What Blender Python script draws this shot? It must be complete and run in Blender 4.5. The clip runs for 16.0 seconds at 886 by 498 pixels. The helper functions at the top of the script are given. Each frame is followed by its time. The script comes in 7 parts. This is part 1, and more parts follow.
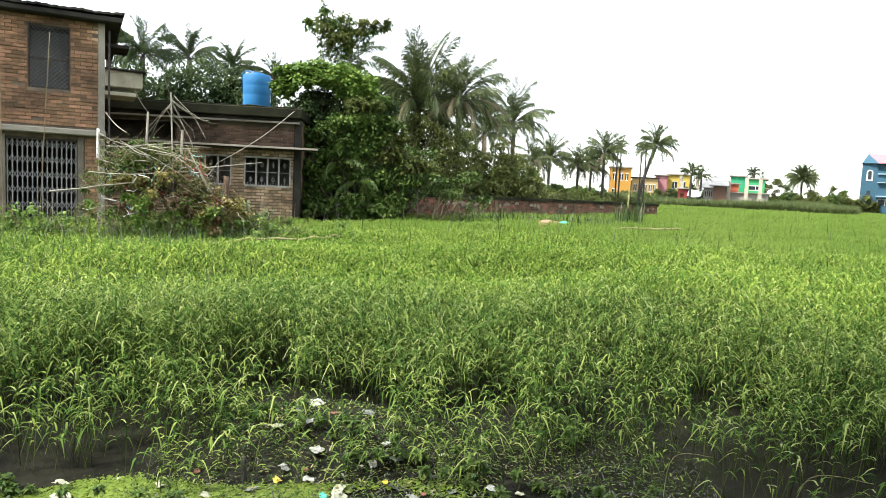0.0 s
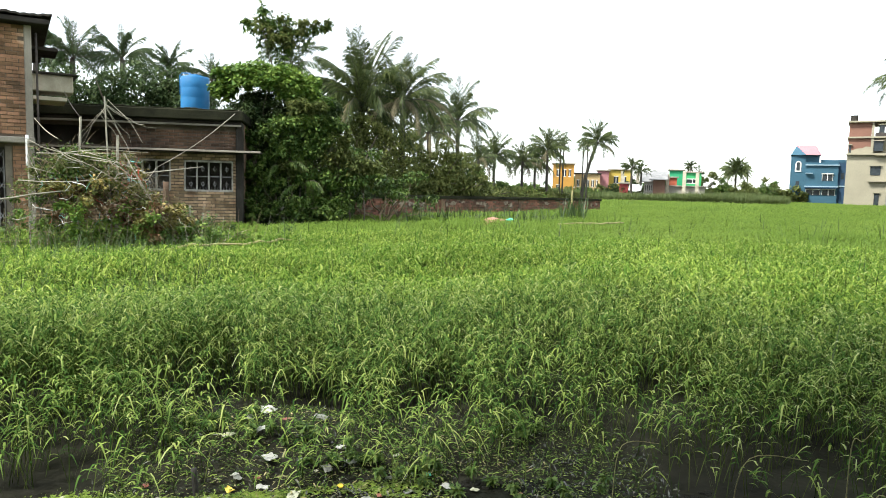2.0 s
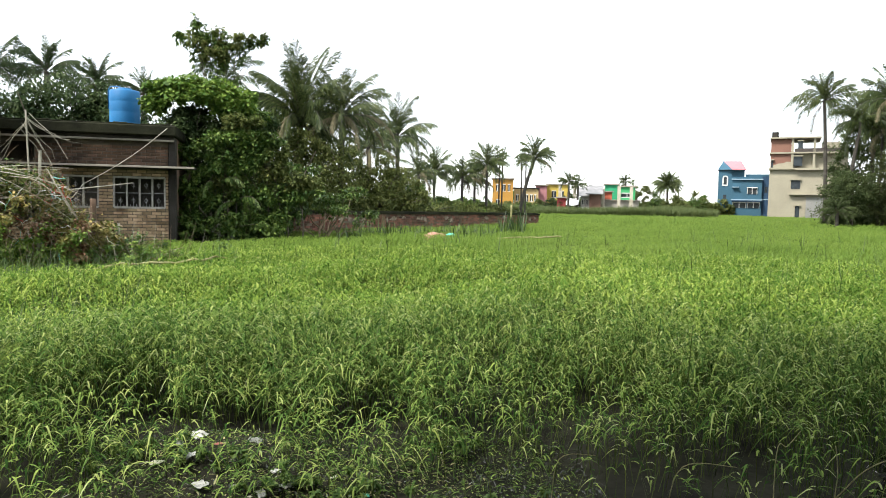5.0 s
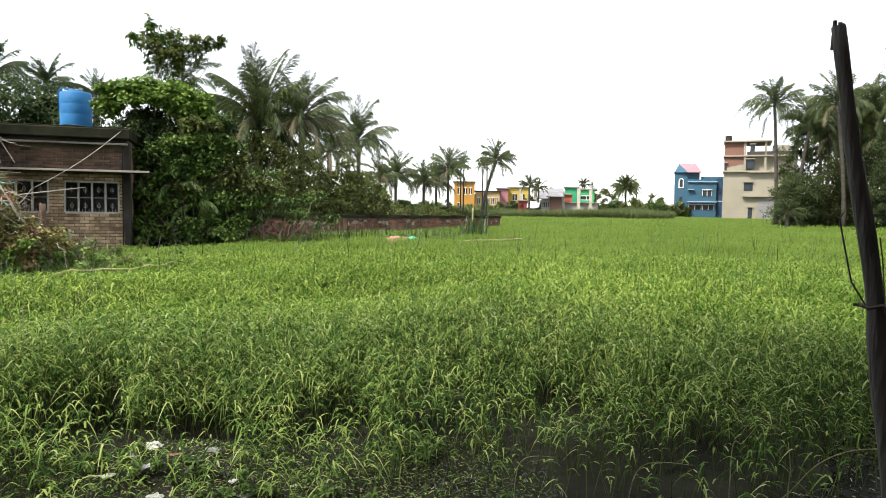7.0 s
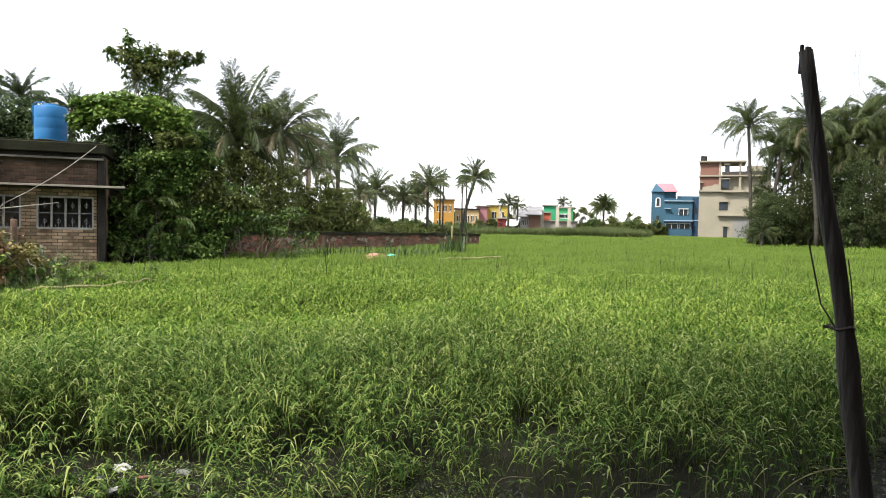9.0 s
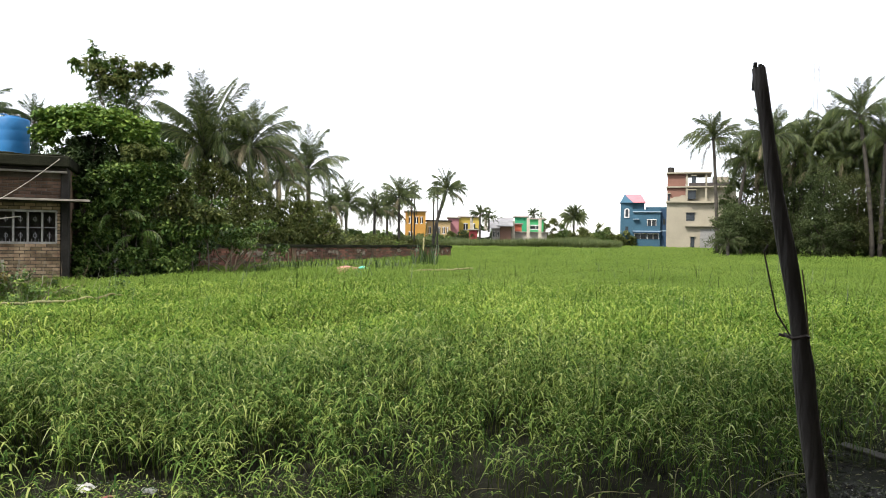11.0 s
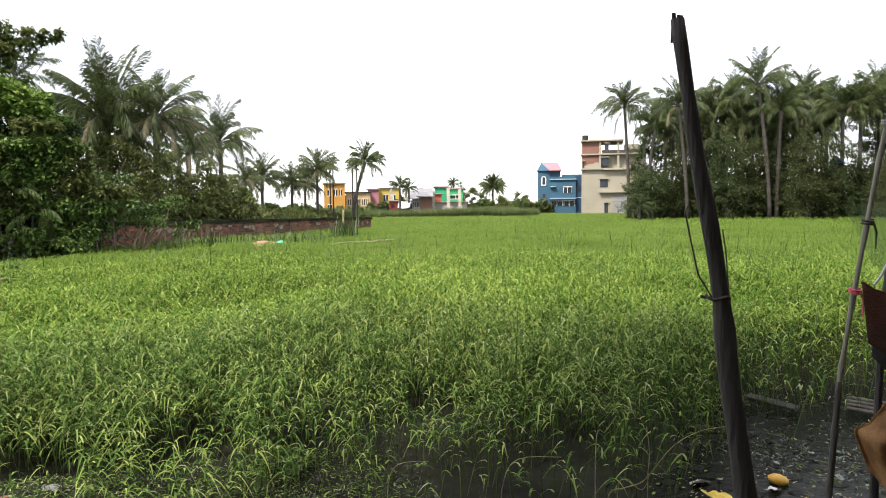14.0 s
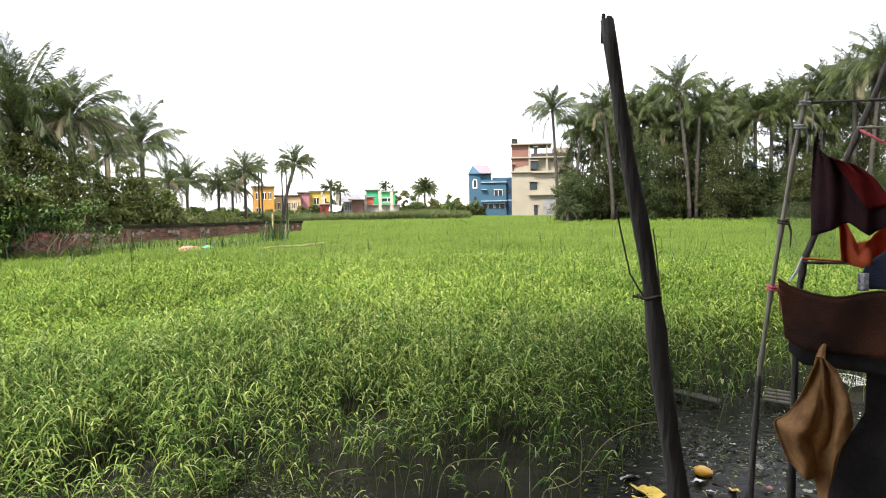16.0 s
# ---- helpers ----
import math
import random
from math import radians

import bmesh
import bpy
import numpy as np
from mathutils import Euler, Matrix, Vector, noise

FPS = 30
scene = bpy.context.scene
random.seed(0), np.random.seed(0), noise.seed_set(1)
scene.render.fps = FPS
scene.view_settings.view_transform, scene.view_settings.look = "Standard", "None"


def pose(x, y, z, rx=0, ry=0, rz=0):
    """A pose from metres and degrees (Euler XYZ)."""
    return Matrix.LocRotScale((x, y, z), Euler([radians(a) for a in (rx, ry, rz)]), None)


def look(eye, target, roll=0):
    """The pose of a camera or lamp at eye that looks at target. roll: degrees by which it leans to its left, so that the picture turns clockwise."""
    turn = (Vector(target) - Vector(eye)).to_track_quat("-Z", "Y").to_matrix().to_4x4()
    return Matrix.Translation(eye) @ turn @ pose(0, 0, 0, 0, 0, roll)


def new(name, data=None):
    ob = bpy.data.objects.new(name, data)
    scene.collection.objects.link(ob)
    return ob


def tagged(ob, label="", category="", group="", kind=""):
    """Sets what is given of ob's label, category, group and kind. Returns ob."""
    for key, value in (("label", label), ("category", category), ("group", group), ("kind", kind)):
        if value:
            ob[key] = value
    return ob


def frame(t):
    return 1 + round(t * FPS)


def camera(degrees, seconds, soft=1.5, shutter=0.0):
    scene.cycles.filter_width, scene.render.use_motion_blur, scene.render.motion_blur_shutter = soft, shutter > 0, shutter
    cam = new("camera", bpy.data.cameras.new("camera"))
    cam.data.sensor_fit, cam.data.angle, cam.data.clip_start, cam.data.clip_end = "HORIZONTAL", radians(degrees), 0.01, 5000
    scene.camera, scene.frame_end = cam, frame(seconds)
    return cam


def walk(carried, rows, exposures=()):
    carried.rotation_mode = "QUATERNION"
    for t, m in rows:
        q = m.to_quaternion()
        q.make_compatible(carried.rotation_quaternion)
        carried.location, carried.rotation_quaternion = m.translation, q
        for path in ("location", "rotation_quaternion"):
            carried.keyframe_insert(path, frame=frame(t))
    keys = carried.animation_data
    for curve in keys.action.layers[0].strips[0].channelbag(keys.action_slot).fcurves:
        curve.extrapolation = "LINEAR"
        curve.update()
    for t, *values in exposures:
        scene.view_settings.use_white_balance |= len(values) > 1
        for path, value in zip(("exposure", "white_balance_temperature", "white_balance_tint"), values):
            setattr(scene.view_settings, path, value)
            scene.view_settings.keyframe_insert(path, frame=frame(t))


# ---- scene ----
cam = camera(66.31, 16.0, soft=1.0)
# seconds, eye x y z, heading to the right of +y, pitch, roll
ROWS = [
    (0, -0.006, 0.001, 1.767, 0.01, -5.28, 2.81),
    (0.5, -0.008, -0.009, 1.770, 2.05, -4.83, 2.34),
    (1, -0.012, -0.006, 1.767, 2.76, -5.02, 1.94),
    (1.5, -0.011, -0.013, 1.770, 3.45, -5.32, 1.80),
    (2, -0.008, -0.020, 1.774, 4.41, -5.16, 1.47),
    (2.5, -0.006, -0.011, 1.770, 5.39, -5.15, 1.46),
    (3, -0.003, -0.002, 1.766, 6.06, -4.90, 1.71),
    (3.5, 0.002, -0.007, 1.772, 6.45, -4.87, 1.77),
    (4, 0.010, -0.001, 1.775, 7.18, -4.18, 1.81),
    (4.5, 0.017, 0.001, 1.777, 8.16, -3.62, 1.62),
    (5, 0.027, 0.002, 1.779, 9.32, -3.78, 1.13),
    (7.5, 0.043, 0.017, 1.781, 12.94, -3.18, 0.88),
    (8, 0.043, 0.015, 1.782, 13.30, -2.70, 0.87),
    (8.5, 0.054, 0.028, 1.784, 13.80, -2.27, 1.03),
    (11, 0.070, 0.015, 1.789, 16.58, -0.92, 0.80),
    (11.5, 0.070, 0.006, 1.791, 17.70, -0.69, 0.59),
    (12, 0.071, 0.008, 1.790, 18.32, -0.97, 0.47),
    (12.5, 0.075, 0.019, 1.787, 19.35, -1.70, 0.49),
    (13, 0.089, 0.045, 1.785, 21.10, -1.88, -0.21),
    (13.5, 0.103, 0.075, 1.784, 21.79, -2.69, -0.43),
    (14, 0.122, 0.105, 1.781, 23.22, -3.36, -0.62),
    (14.5, 0.130, 0.122, 1.775, 24.80, -4.38, -0.55),
    (15, 0.138, 0.129, 1.776, 26.19, -4.27, -1.39),
    (15.5, 0.128, 0.120, 1.777, 27.92, -3.57, -1.40),
    (16, 0.137, 0.136, 1.778, 28.93, -3.19, -0.92),
]


def heading(e, yaw, pitch, roll):
    a, b = radians(yaw), radians(pitch)
    return look(e, (e[0] + math.sin(a) * math.cos(b), e[1] + math.cos(a) * math.cos(b), e[2] + math.sin(b)), roll)


EXPOSURES = [(0.0, 1.03, 6420, 11), (1.2, 0.92, 6420, 10.5), (2.5, 0.86, 6400, 8), (5.0, 0.75, 6420, 12), (8.0, 0.65, 6480, 16), (12.0, 0.55, 6480, 17), (13.5, 0.62, 6480, 18), (16.0, 1.04, 6520, 19)]
walk(cam, [(t, heading((x, y, z), yaw, pitch, roll)) for t, x, y, z, yaw, pitch, roll in ROWS], EXPOSURES)

# ---- world and light: a bright overcast sky and a soft high sun ----
SUN_AZ, SUN_EL = -114.0, 50.0
world = bpy.data.worlds.new("overcast_sky")
scene.world = world
world.use_nodes = True
wn, wl = world.node_tree.nodes, world.node_tree.links
wn.clear()
sky = wn.new("ShaderNodeTexSky")
sky.sky_type, sky.sun_disc = "NISHITA", False
sky.sun_elevation, sky.sun_rotation = radians(SUN_EL), radians(SUN_AZ)
blue_bg, cloud_bg, add = wn.new("ShaderNodeBackground"), wn.new("ShaderNodeBackground"), wn.new("ShaderNodeAddShader")
wout = wn.new("ShaderNodeOutputWorld")
blue_bg.inputs["Strength"].default_value = 0.05
cloud_bg.inputs["Color"].default_value = (0.97, 1.0, 0.985, 1)
cloud_bg.inputs["Strength"].default_value = 0.98
wl.new(sky.outputs[0], blue_bg.inputs["Color"])
wl.new(blue_bg.outputs[0], add.inputs[0])
wl.new(cloud_bg.outputs[0], add.inputs[1])
wl.new(add.outputs[0], wout.inputs[0])

sun = new("sun", bpy.data.lights.new("sun", "SUN"))
sun.data.energy, sun.data.angle, sun.data.color = 4.2, radians(10), (1.0, 0.96, 0.88)
_a, _e = radians(SUN_AZ), radians(SUN_EL)
sun.matrix_world = look((60 * math.sin(_a) * math.cos(_e), 60 * math.cos(_a) * math.cos(_e), 60 * math.sin(_e)), (0, 0, 0))


# ---- materials ----
def mat(name, c1, c2, scale=4.0, rough=0.8, bump=0.3, fine=60.0, c3=None, metal=0.0, vary=0.0, spec=0.4, trans=0.0, stretch=(1, 1, 1), island=False, gloss=None, hue=0.06):
    """Two or three colours mixed by noise in metres, a finer grain, bump, and variation per piece."""
    m = bpy.data.materials.new(name)
    m.use_nodes = True
    n, l = m.node_tree.nodes, m.node_tree.links
    b = n["Principled BSDF"]
    co = n.new("ShaderNodeNewGeometry")
    mp = n.new("ShaderNodeMapping")
    mp.inputs["Scale"].default_value = stretch
    l.new(co.outputs["Position"], mp.inputs["Vector"])
    big, small = n.new("ShaderNodeTexNoise"), n.new("ShaderNodeTexNoise")
    big.inputs["Scale"].default_value, big.inputs["Detail"].default_value, big.inputs["Roughness"].default_value = scale, 6, 0.65
    small.inputs["Scale"].default_value, small.inputs["Detail"].default_value = fine, 4
    l.new(mp.outputs[0], big.inputs["Vector"])
    l.new(mp.outputs[0], small.inputs["Vector"])
    ramp = n.new("ShaderNodeValToRGB")
    ramp.color_ramp.elements[0].position, ramp.color_ramp.elements[1].position = 0.34, 0.66
    ramp.color_ramp.elements[0].color, ramp.color_ramp.elements[1].color = (*c1, 1), (*c2, 1)
    if c3:
        e = ramp.color_ramp.elements.new(0.8)
        e.color = (*c3, 1)
    l.new(big.outputs["Fac"], ramp.inputs["Fac"])
    hsv = n.new("ShaderNodeHueSaturation")
    l.new(ramp.outputs["Color"], hsv.inputs["Color"])
    # value: fine grain times a random per piece
    mr = n.new("ShaderNodeMapRange")
    mr.inputs["To Min"].default_value, mr.inputs["To Max"].default_value = 0.8, 1.2
    l.new(small.outputs["Fac"], mr.inputs["Value"])
    val = mr.outputs["Result"]
    if vary:
        rnd = (n.new("ShaderNodeNewGeometry").outputs["Random Per Island"] if island else n.new("ShaderNodeObjectInfo").outputs["Random"])
        vr = n.new("ShaderNodeMapRange")
        vr.inputs["To Min"].default_value, vr.inputs["To Max"].default_value = 1 - vary, 1 + vary
        l.new(rnd, vr.inputs["Value"])
        mu = n.new("ShaderNodeMath")
        mu.operation = "MULTIPLY"
        l.new(val, mu.inputs[0])
        l.new(vr.outputs["Result"], mu.inputs[1])
        val = mu.outputs[0]
        hr = n.new("ShaderNodeMapRange")
        hr.inputs["To Min"].default_value, hr.inputs["To Max"].default_value = 0.5 + hue * vary, 0.5 - hue * vary
        l.new(rnd, hr.inputs["Value"])
        l.new(hr.outputs["Result"], hsv.inputs["Hue"])
    l.new(val, hsv.inputs["Value"])
    l.new(hsv.outputs["Color"], b.inputs["Base Color"])
    b.inputs["Roughness"].default_value, b.inputs["Metallic"].default_value = rough, metal
    b.inputs["Specular IOR Level"].default_value = spec
    if gloss:  # a share of the pieces is glossier
        share, level = gloss
        gt, gm = n.new("ShaderNodeMath"), n.new("ShaderNodeMath")
        gt.operation, gm.operation = "GREATER_THAN", "MULTIPLY"
        l.new(rnd, gt.inputs[0])
        gt.inputs[1].default_value, gm.inputs[1].default_value = 1 - share, level
        l.new(gt.outputs[0], gm.inputs[0])
        l.new(gm.outputs[0], b.inputs["Specular IOR Level"])
    if bump:
        bp = n.new("ShaderNodeBump")
        bp.inputs["Strength"].default_value, bp.inputs["Distance"].default_value = bump, 0.02
        l.new(small.outputs["Fac"], bp.inputs["Height"])
        l.new(bp.outputs[0], b.inputs["Normal"])
    if trans:
        t = n.new("ShaderNodeBsdfTranslucent")
        l.new(hsv.outputs["Color"], t.inputs["Color"])
        mx = n.new("ShaderNodeMixShader")
        mx.inputs["Fac"].default_value = trans
        l.new(b.outputs[0], mx.inputs[1])
        l.new(t.outputs[0], mx.inputs[2])
        l.new(mx.outputs[0], n["Material Output"].inputs["Surface"])
    return m


# One grass in three tones; the near one is cooler and darker for shade.
GRASS = mat("near_grass_shade_tint", (0.094, 0.166, 0.037), (0.17, 0.254, 0.064), 0.35, 0.4, 0, 9, c3=(0.205, 0.27, 0.08), vary=0.8, trans=0.3, island=True, gloss=(0.15, 0.5))
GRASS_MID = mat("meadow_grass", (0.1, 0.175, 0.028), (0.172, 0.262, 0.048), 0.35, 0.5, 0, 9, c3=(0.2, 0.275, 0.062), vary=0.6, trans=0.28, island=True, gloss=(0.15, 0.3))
# Darker than the leaves: shade low in the grass is in this colour.
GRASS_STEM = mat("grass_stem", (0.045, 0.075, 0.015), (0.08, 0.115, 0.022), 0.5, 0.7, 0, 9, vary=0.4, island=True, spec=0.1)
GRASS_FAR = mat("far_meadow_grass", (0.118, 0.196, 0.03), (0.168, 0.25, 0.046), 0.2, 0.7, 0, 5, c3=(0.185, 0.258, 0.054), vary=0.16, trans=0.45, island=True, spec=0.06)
SEDGE = mat("dark_sedge", (0.03, 0.06, 0.012), (0.06, 0.1, 0.02), 0.5, 0.5, 0, 9, vary=0.4, trans=0.15, island=True)
REED = mat("reed_green", (0.08, 0.11, 0.034), (0.125, 0.16, 0.052), 0.4, 0.7, 0, 8, vary=0.2, trans=0.35, island=True)
SOIL = mat("wet_soil", (0.014, 0.014, 0.011), (0.03, 0.03, 0.021), 1.5, 0.9, 0.6, 14, c3=(0.045, 0.06, 0.022), spec=0.04)
WATER = mat("ditch_water", (0.008, 0.009, 0.007), (0.017, 0.018, 0.013), 2.0, 0.2, 0.7, 13, spec=0.03)
ALGAE = mat("duckweed", (0.11, 0.17, 0.02), (0.19, 0.27, 0.034), 3.0, 0.5, 0.6, 45, c3=(0.03, 0.035, 0.015))
PALM_LEAF = mat("palm_frond", (0.046, 0.072, 0.021), (0.095, 0.128, 0.04), 0.5, 0.5, 0, 8, c3=(0.17, 0.18, 0.07), vary=0.6, trans=0.24, island=True, spec=0.25)
GROVE_LEAF = mat("grove_leaf", (0.05, 0.072, 0.03), (0.092, 0.118, 0.046), 0.6, 0.8, 0, 9, c3=(0.1, 0.115, 0.05), vary=0.15, trans=0.45, island=True, spec=0.04)
GROVE_OLIVE = mat("grove_olive_leaf", (0.058, 0.074, 0.028), (0.102, 0.116, 0.044), 0.6, 0.8, 0, 9, c3=(0.125, 0.12, 0.05), vary=0.15, trans=0.45, island=True, spec=0.04)
OLIVE_LEAF = mat("olive_leaf", (0.085, 0.11, 0.032), (0.155, 0.18, 0.058), 0.6, 0.6, 0, 9, c3=(0.2, 0.185, 0.075), vary=0.4, trans=0.42, island=True, spec=0.12)
PALM_DRY = mat("dry_frond", (0.1, 0.09, 0.045), (0.2, 0.175, 0.095), 1.0, 0.7, 0, 8, vary=0.3, trans=0.15, island=True)
PALM_BARK = mat("palm_bark", (0.03, 0.027, 0.021), (0.07, 0.063, 0.05), 1.2, 0.9, 0.6, 20, stretch=(1, 1, 4))
LEAF_DARK = mat("dark_leaf", (0.04, 0.068, 0.027), (0.075, 0.112, 0.04), 0.7, 0.6, 0, 9, c3=(0.105, 0.125, 0.05), vary=0.4, trans=0.28, island=True, spec=0.14)
LEAF_MID = mat("mid_leaf", (0.052, 0.095, 0.02), (0.1, 0.165, 0.036), 0.7, 0.5, 0, 9, vary=0.5, trans=0.2, island=True, spec=0.2)
LEAF_LIGHT = mat("fresh_leaf", (0.095, 0.17, 0.028), (0.165, 0.26, 0.05), 0.8, 0.5, 0, 9, vary=0.4, trans=0.25, island=True, spec=0.2)
BARK = mat("tree_bark", (0.05, 0.04, 0.03), (0.12, 0.1, 0.075), 2.5, 0.9, 0.8, 25, stretch=(1, 1, 0.3))
BRICK = mat("brick", (0.11, 0.064, 0.037), (0.34, 0.195, 0.105), 0.9, 0.9, 0.7, 30, c3=(0.5, 0.4, 0.27), vary=0.42, hue=0.018)
BRICK_RUN = mat("brick_joined", (0.11, 0.064, 0.037), (0.34, 0.195, 0.105), 0.9, 0.9, 0.7, 30, c3=(0.5, 0.4, 0.27), vary=0.42, island=True, hue=0.018)
# Soot staining; on the low house it also carries the eave shade.
BRICK_SOOT = mat("soot_shade_brick", (0.042, 0.03, 0.022), (0.17, 0.105, 0.065), 0.8, 0.95, 0.5, 40, c3=(0.3, 0.21, 0.13), vary=0.4, island=True, hue=0.018)
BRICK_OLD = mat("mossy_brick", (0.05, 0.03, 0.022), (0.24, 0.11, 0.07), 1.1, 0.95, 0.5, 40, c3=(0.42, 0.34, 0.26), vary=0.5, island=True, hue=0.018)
# Pale brick, lightened further for light on the lower wall.
BRICK_LIT = mat("pale_lit_brick", (0.2, 0.125, 0.072), (0.44, 0.33, 0.205), 2.2, 0.95, 0.5, 40, c3=(0.52, 0.45, 0.33), vary=0.45, island=True, hue=0.018)
BRICK_LIT_PIECE = mat("pale_lit_brick_piece", (0.2, 0.125, 0.072), (0.44, 0.33, 0.205), 2.2, 0.95, 0.5, 40, c3=(0.52, 0.45, 0.33), vary=0.45, hue=0.018)
WINDOW_PAINT = mat("weathered_window_paint", (0.24, 0.23, 0.2), (0.44, 0.43, 0.39), 6, 0.6, 0.2, 60)
FLAKED_PLASTER = mat("flaked_plaster", (0.12, 0.09, 0.065), (0.34, 0.29, 0.22), 7, 0.95, 0.5, 40)
MORTAR = mat("mortar", (0.075, 0.06, 0.042), (0.18, 0.14, 0.1), 1.5, 0.95, 0.4, 60)
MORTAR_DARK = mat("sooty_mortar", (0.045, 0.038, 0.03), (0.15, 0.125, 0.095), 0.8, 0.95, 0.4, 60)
BRICK_SOOTY = mat("soot_shade_brick_piece", (0.042, 0.03, 0.022), (0.17, 0.105, 0.065), 0.8, 0.95, 0.5, 40, c3=(0.3, 0.21, 0.13), vary=0.4, hue=0.018)
CONCRETE = mat("raw_concrete", (0.17, 0.155, 0.125), (0.33, 0.3, 0.245), 0.9, 0.9, 0.4, 45)
PLASTER_PALE = mat("pale_plaster", (0.3, 0.27, 0.2), (0.5, 0.46, 0.37), 1.5, 0.9, 0.3, 45)
CONCRETE_BROWN = mat("weathered_concrete", (0.08, 0.068, 0.05), (0.19, 0.165, 0.125), 0.9, 0.9, 0.4, 45)
# Stained concrete; on the sunshade this dark tone is its underside shade.
CONCRETE_DARK = mat("stained_shaded_concrete", (0.018, 0.017, 0.015), (0.055, 0.05, 0.043), 0.8, 0.9, 0.5, 35, spec=0.08)
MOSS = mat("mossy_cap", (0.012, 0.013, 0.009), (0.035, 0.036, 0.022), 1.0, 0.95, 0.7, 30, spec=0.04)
# Dark grey stands in for the missing light inside the rooms.
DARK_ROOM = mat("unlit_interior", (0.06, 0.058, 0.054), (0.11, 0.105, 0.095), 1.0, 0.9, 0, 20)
IRON = mat("painted_iron", (0.2, 0.2, 0.2), (0.34, 0.34, 0.35), 4, 0.5, 0.2, 80, metal=0.3)
IRON_DARK = mat("rusty_mesh", (0.035, 0.03, 0.028), (0.08, 0.065, 0.055), 4, 0.7, 0.2, 80, metal=0.3)
WHITE_PAINT = mat("white_paint", (0.55, 0.55, 0.53), (0.76, 0.76, 0.74), 2, 0.5, 0.1, 60)
TIN = mat("old_tin", (0.16, 0.16, 0.16), (0.36, 0.35, 0.34), 1.2, 0.5, 0.2, 40, metal=0.5)
TANK_BLUE = mat("blue_plastic", (0.008, 0.13, 0.31), (0.013, 0.165, 0.38), 1.2, 0.55, 0.05, 30)
TWIG = mat("dry_twig", (0.095, 0.075, 0.042), (0.24, 0.19, 0.11), 3, 0.85, 0.3, 60, vary=0.4, island=True)
STRAW = mat("dry_straw", (0.22, 0.2, 0.09), (0.38, 0.36, 0.17), 2, 0.8, 0, 30, vary=0.4, trans=0.2, island=True)
# Wet leaf; its pale third tone also stands for glints on mud.
WET_LEAF = mat("wet_leaf_bits", (0.02, 0.022, 0.014), (0.055, 0.06, 0.036), 3, 0.26, 0, 30, c3=(0.11, 0.115, 0.09), vary=0.6, spec=0.7, island=True)
POST_WOOD = mat("dark_bamboo", (0.026, 0.025, 0.023), (0.075, 0.068, 0.06), 6, 0.8, 0.8, 60, stretch=(1, 1, 0.15))


# ---- mesh tools ----
class Shape:
    """Gathers vertices and faces of one part."""

    def __init__(self):
        self.v, self.f = [], []

    def add(self, verts, faces):
        k = len(self.v)
        self.v.extend(verts)
        self.f.extend(tuple(i + k for i in f) for f in faces)
        return self

    def box(self, x0, x1, y0, y1, z0, z1, bevel=0.0):
        b = min(bevel, (x1 - x0) / 3, (y1 - y0) / 3, (z1 - z0) / 3)
        if b <= 0:
            v = [(x, y, z) for z in (z0, z1) for y in (y0, y1) for x in (x0, x1)]
            return self.add(v, [(0, 2, 3, 1), (4, 5, 7, 6), (0, 1, 5, 4), (2, 6, 7, 3), (0, 4, 6, 2), (1, 3, 7, 5)])
        bm = bmesh.new()
        bmesh.ops.create_cube(bm, size=1)
        bmesh.ops.scale(bm, vec=(x1 - x0, y1 - y0, z1 - z0), verts=bm.verts)
        bmesh.ops.translate(bm, vec=((x0 + x1) / 2, (y0 + y1) / 2, (z0 + z1) / 2), verts=bm.verts)
        bmesh.ops.bevel(bm, geom=bm.edges[:], offset=b, segments=1, affect="EDGES")
        return self.bm(bm)

    def bm(self, bm):
        bm.verts.index_update()
        self.add([tuple(v.co) for v in bm.verts], [tuple(v.index for v in f.verts) for f in bm.faces])
        bm.free()
        return self

    def tube(self, pts, radii, sides=6, caps=True):
        pts = [Vector(p) for p in pts]
        if not hasattr(radii, "__len__"):
            radii = [radii] * len(pts)
        vs, n = [], len(pts)
        for i, p in enumerate(pts):
            d = (pts[min(i + 1, n - 1)] - pts[max(i - 1, 0)])
            d = d.normalized() if d.length > 1e-9 else Vector((0, 0, 1))
            a = d.cross(Vector((0.31, 0.95, 0.05)))
            a = (a if a.length > 0.2 else d.cross(Vector((1, 0, 0)))).normalized()
            b = d.cross(a)
            for k in range(sides):
                w = 2 * math.pi * k / sides
                vs.append(tuple(p + (a * math.cos(w) + b * math.sin(w)) * radii[i]))
        fs = [(i * sides + k, i * sides + (k + 1) % sides, (i + 1) * sides + (k + 1) % sides, (i + 1) * sides + k) for i in range(n - 1) for k in range(sides)]
        if caps:
            fs += [tuple(range(sides))[::-1], tuple(range((n - 1) * sides, n * sides))]
        return self.add(vs, fs)

    def prism(self, outline, y0, y1):
        """A flat outline in x and z, given depth along y."""
        n = len(outline)
        v = [(x, y0, z) for x, z in outline] + [(x, y1, z) for x, z in outline]
        return self.add(v, [tuple(range(n)), tuple(range(n, 2 * n))[::-1]] + [(i, i + n, (i + 1) % n + n, (i + 1) % n) for i in range(n)])


def part(name, shape, material, parent=None, label="", smooth=False):
    me = bpy.data.meshes.new(name)
    me.from_pydata(shape.v, [], shape.f)
    if smooth:
        me.polygons.foreach_set("use_smooth", [True] * len(me.polygons))
    me.materials.append(material)
    ob = new(name, me)
    if parent:
        ob.parent = parent
    return tagged(ob, label)


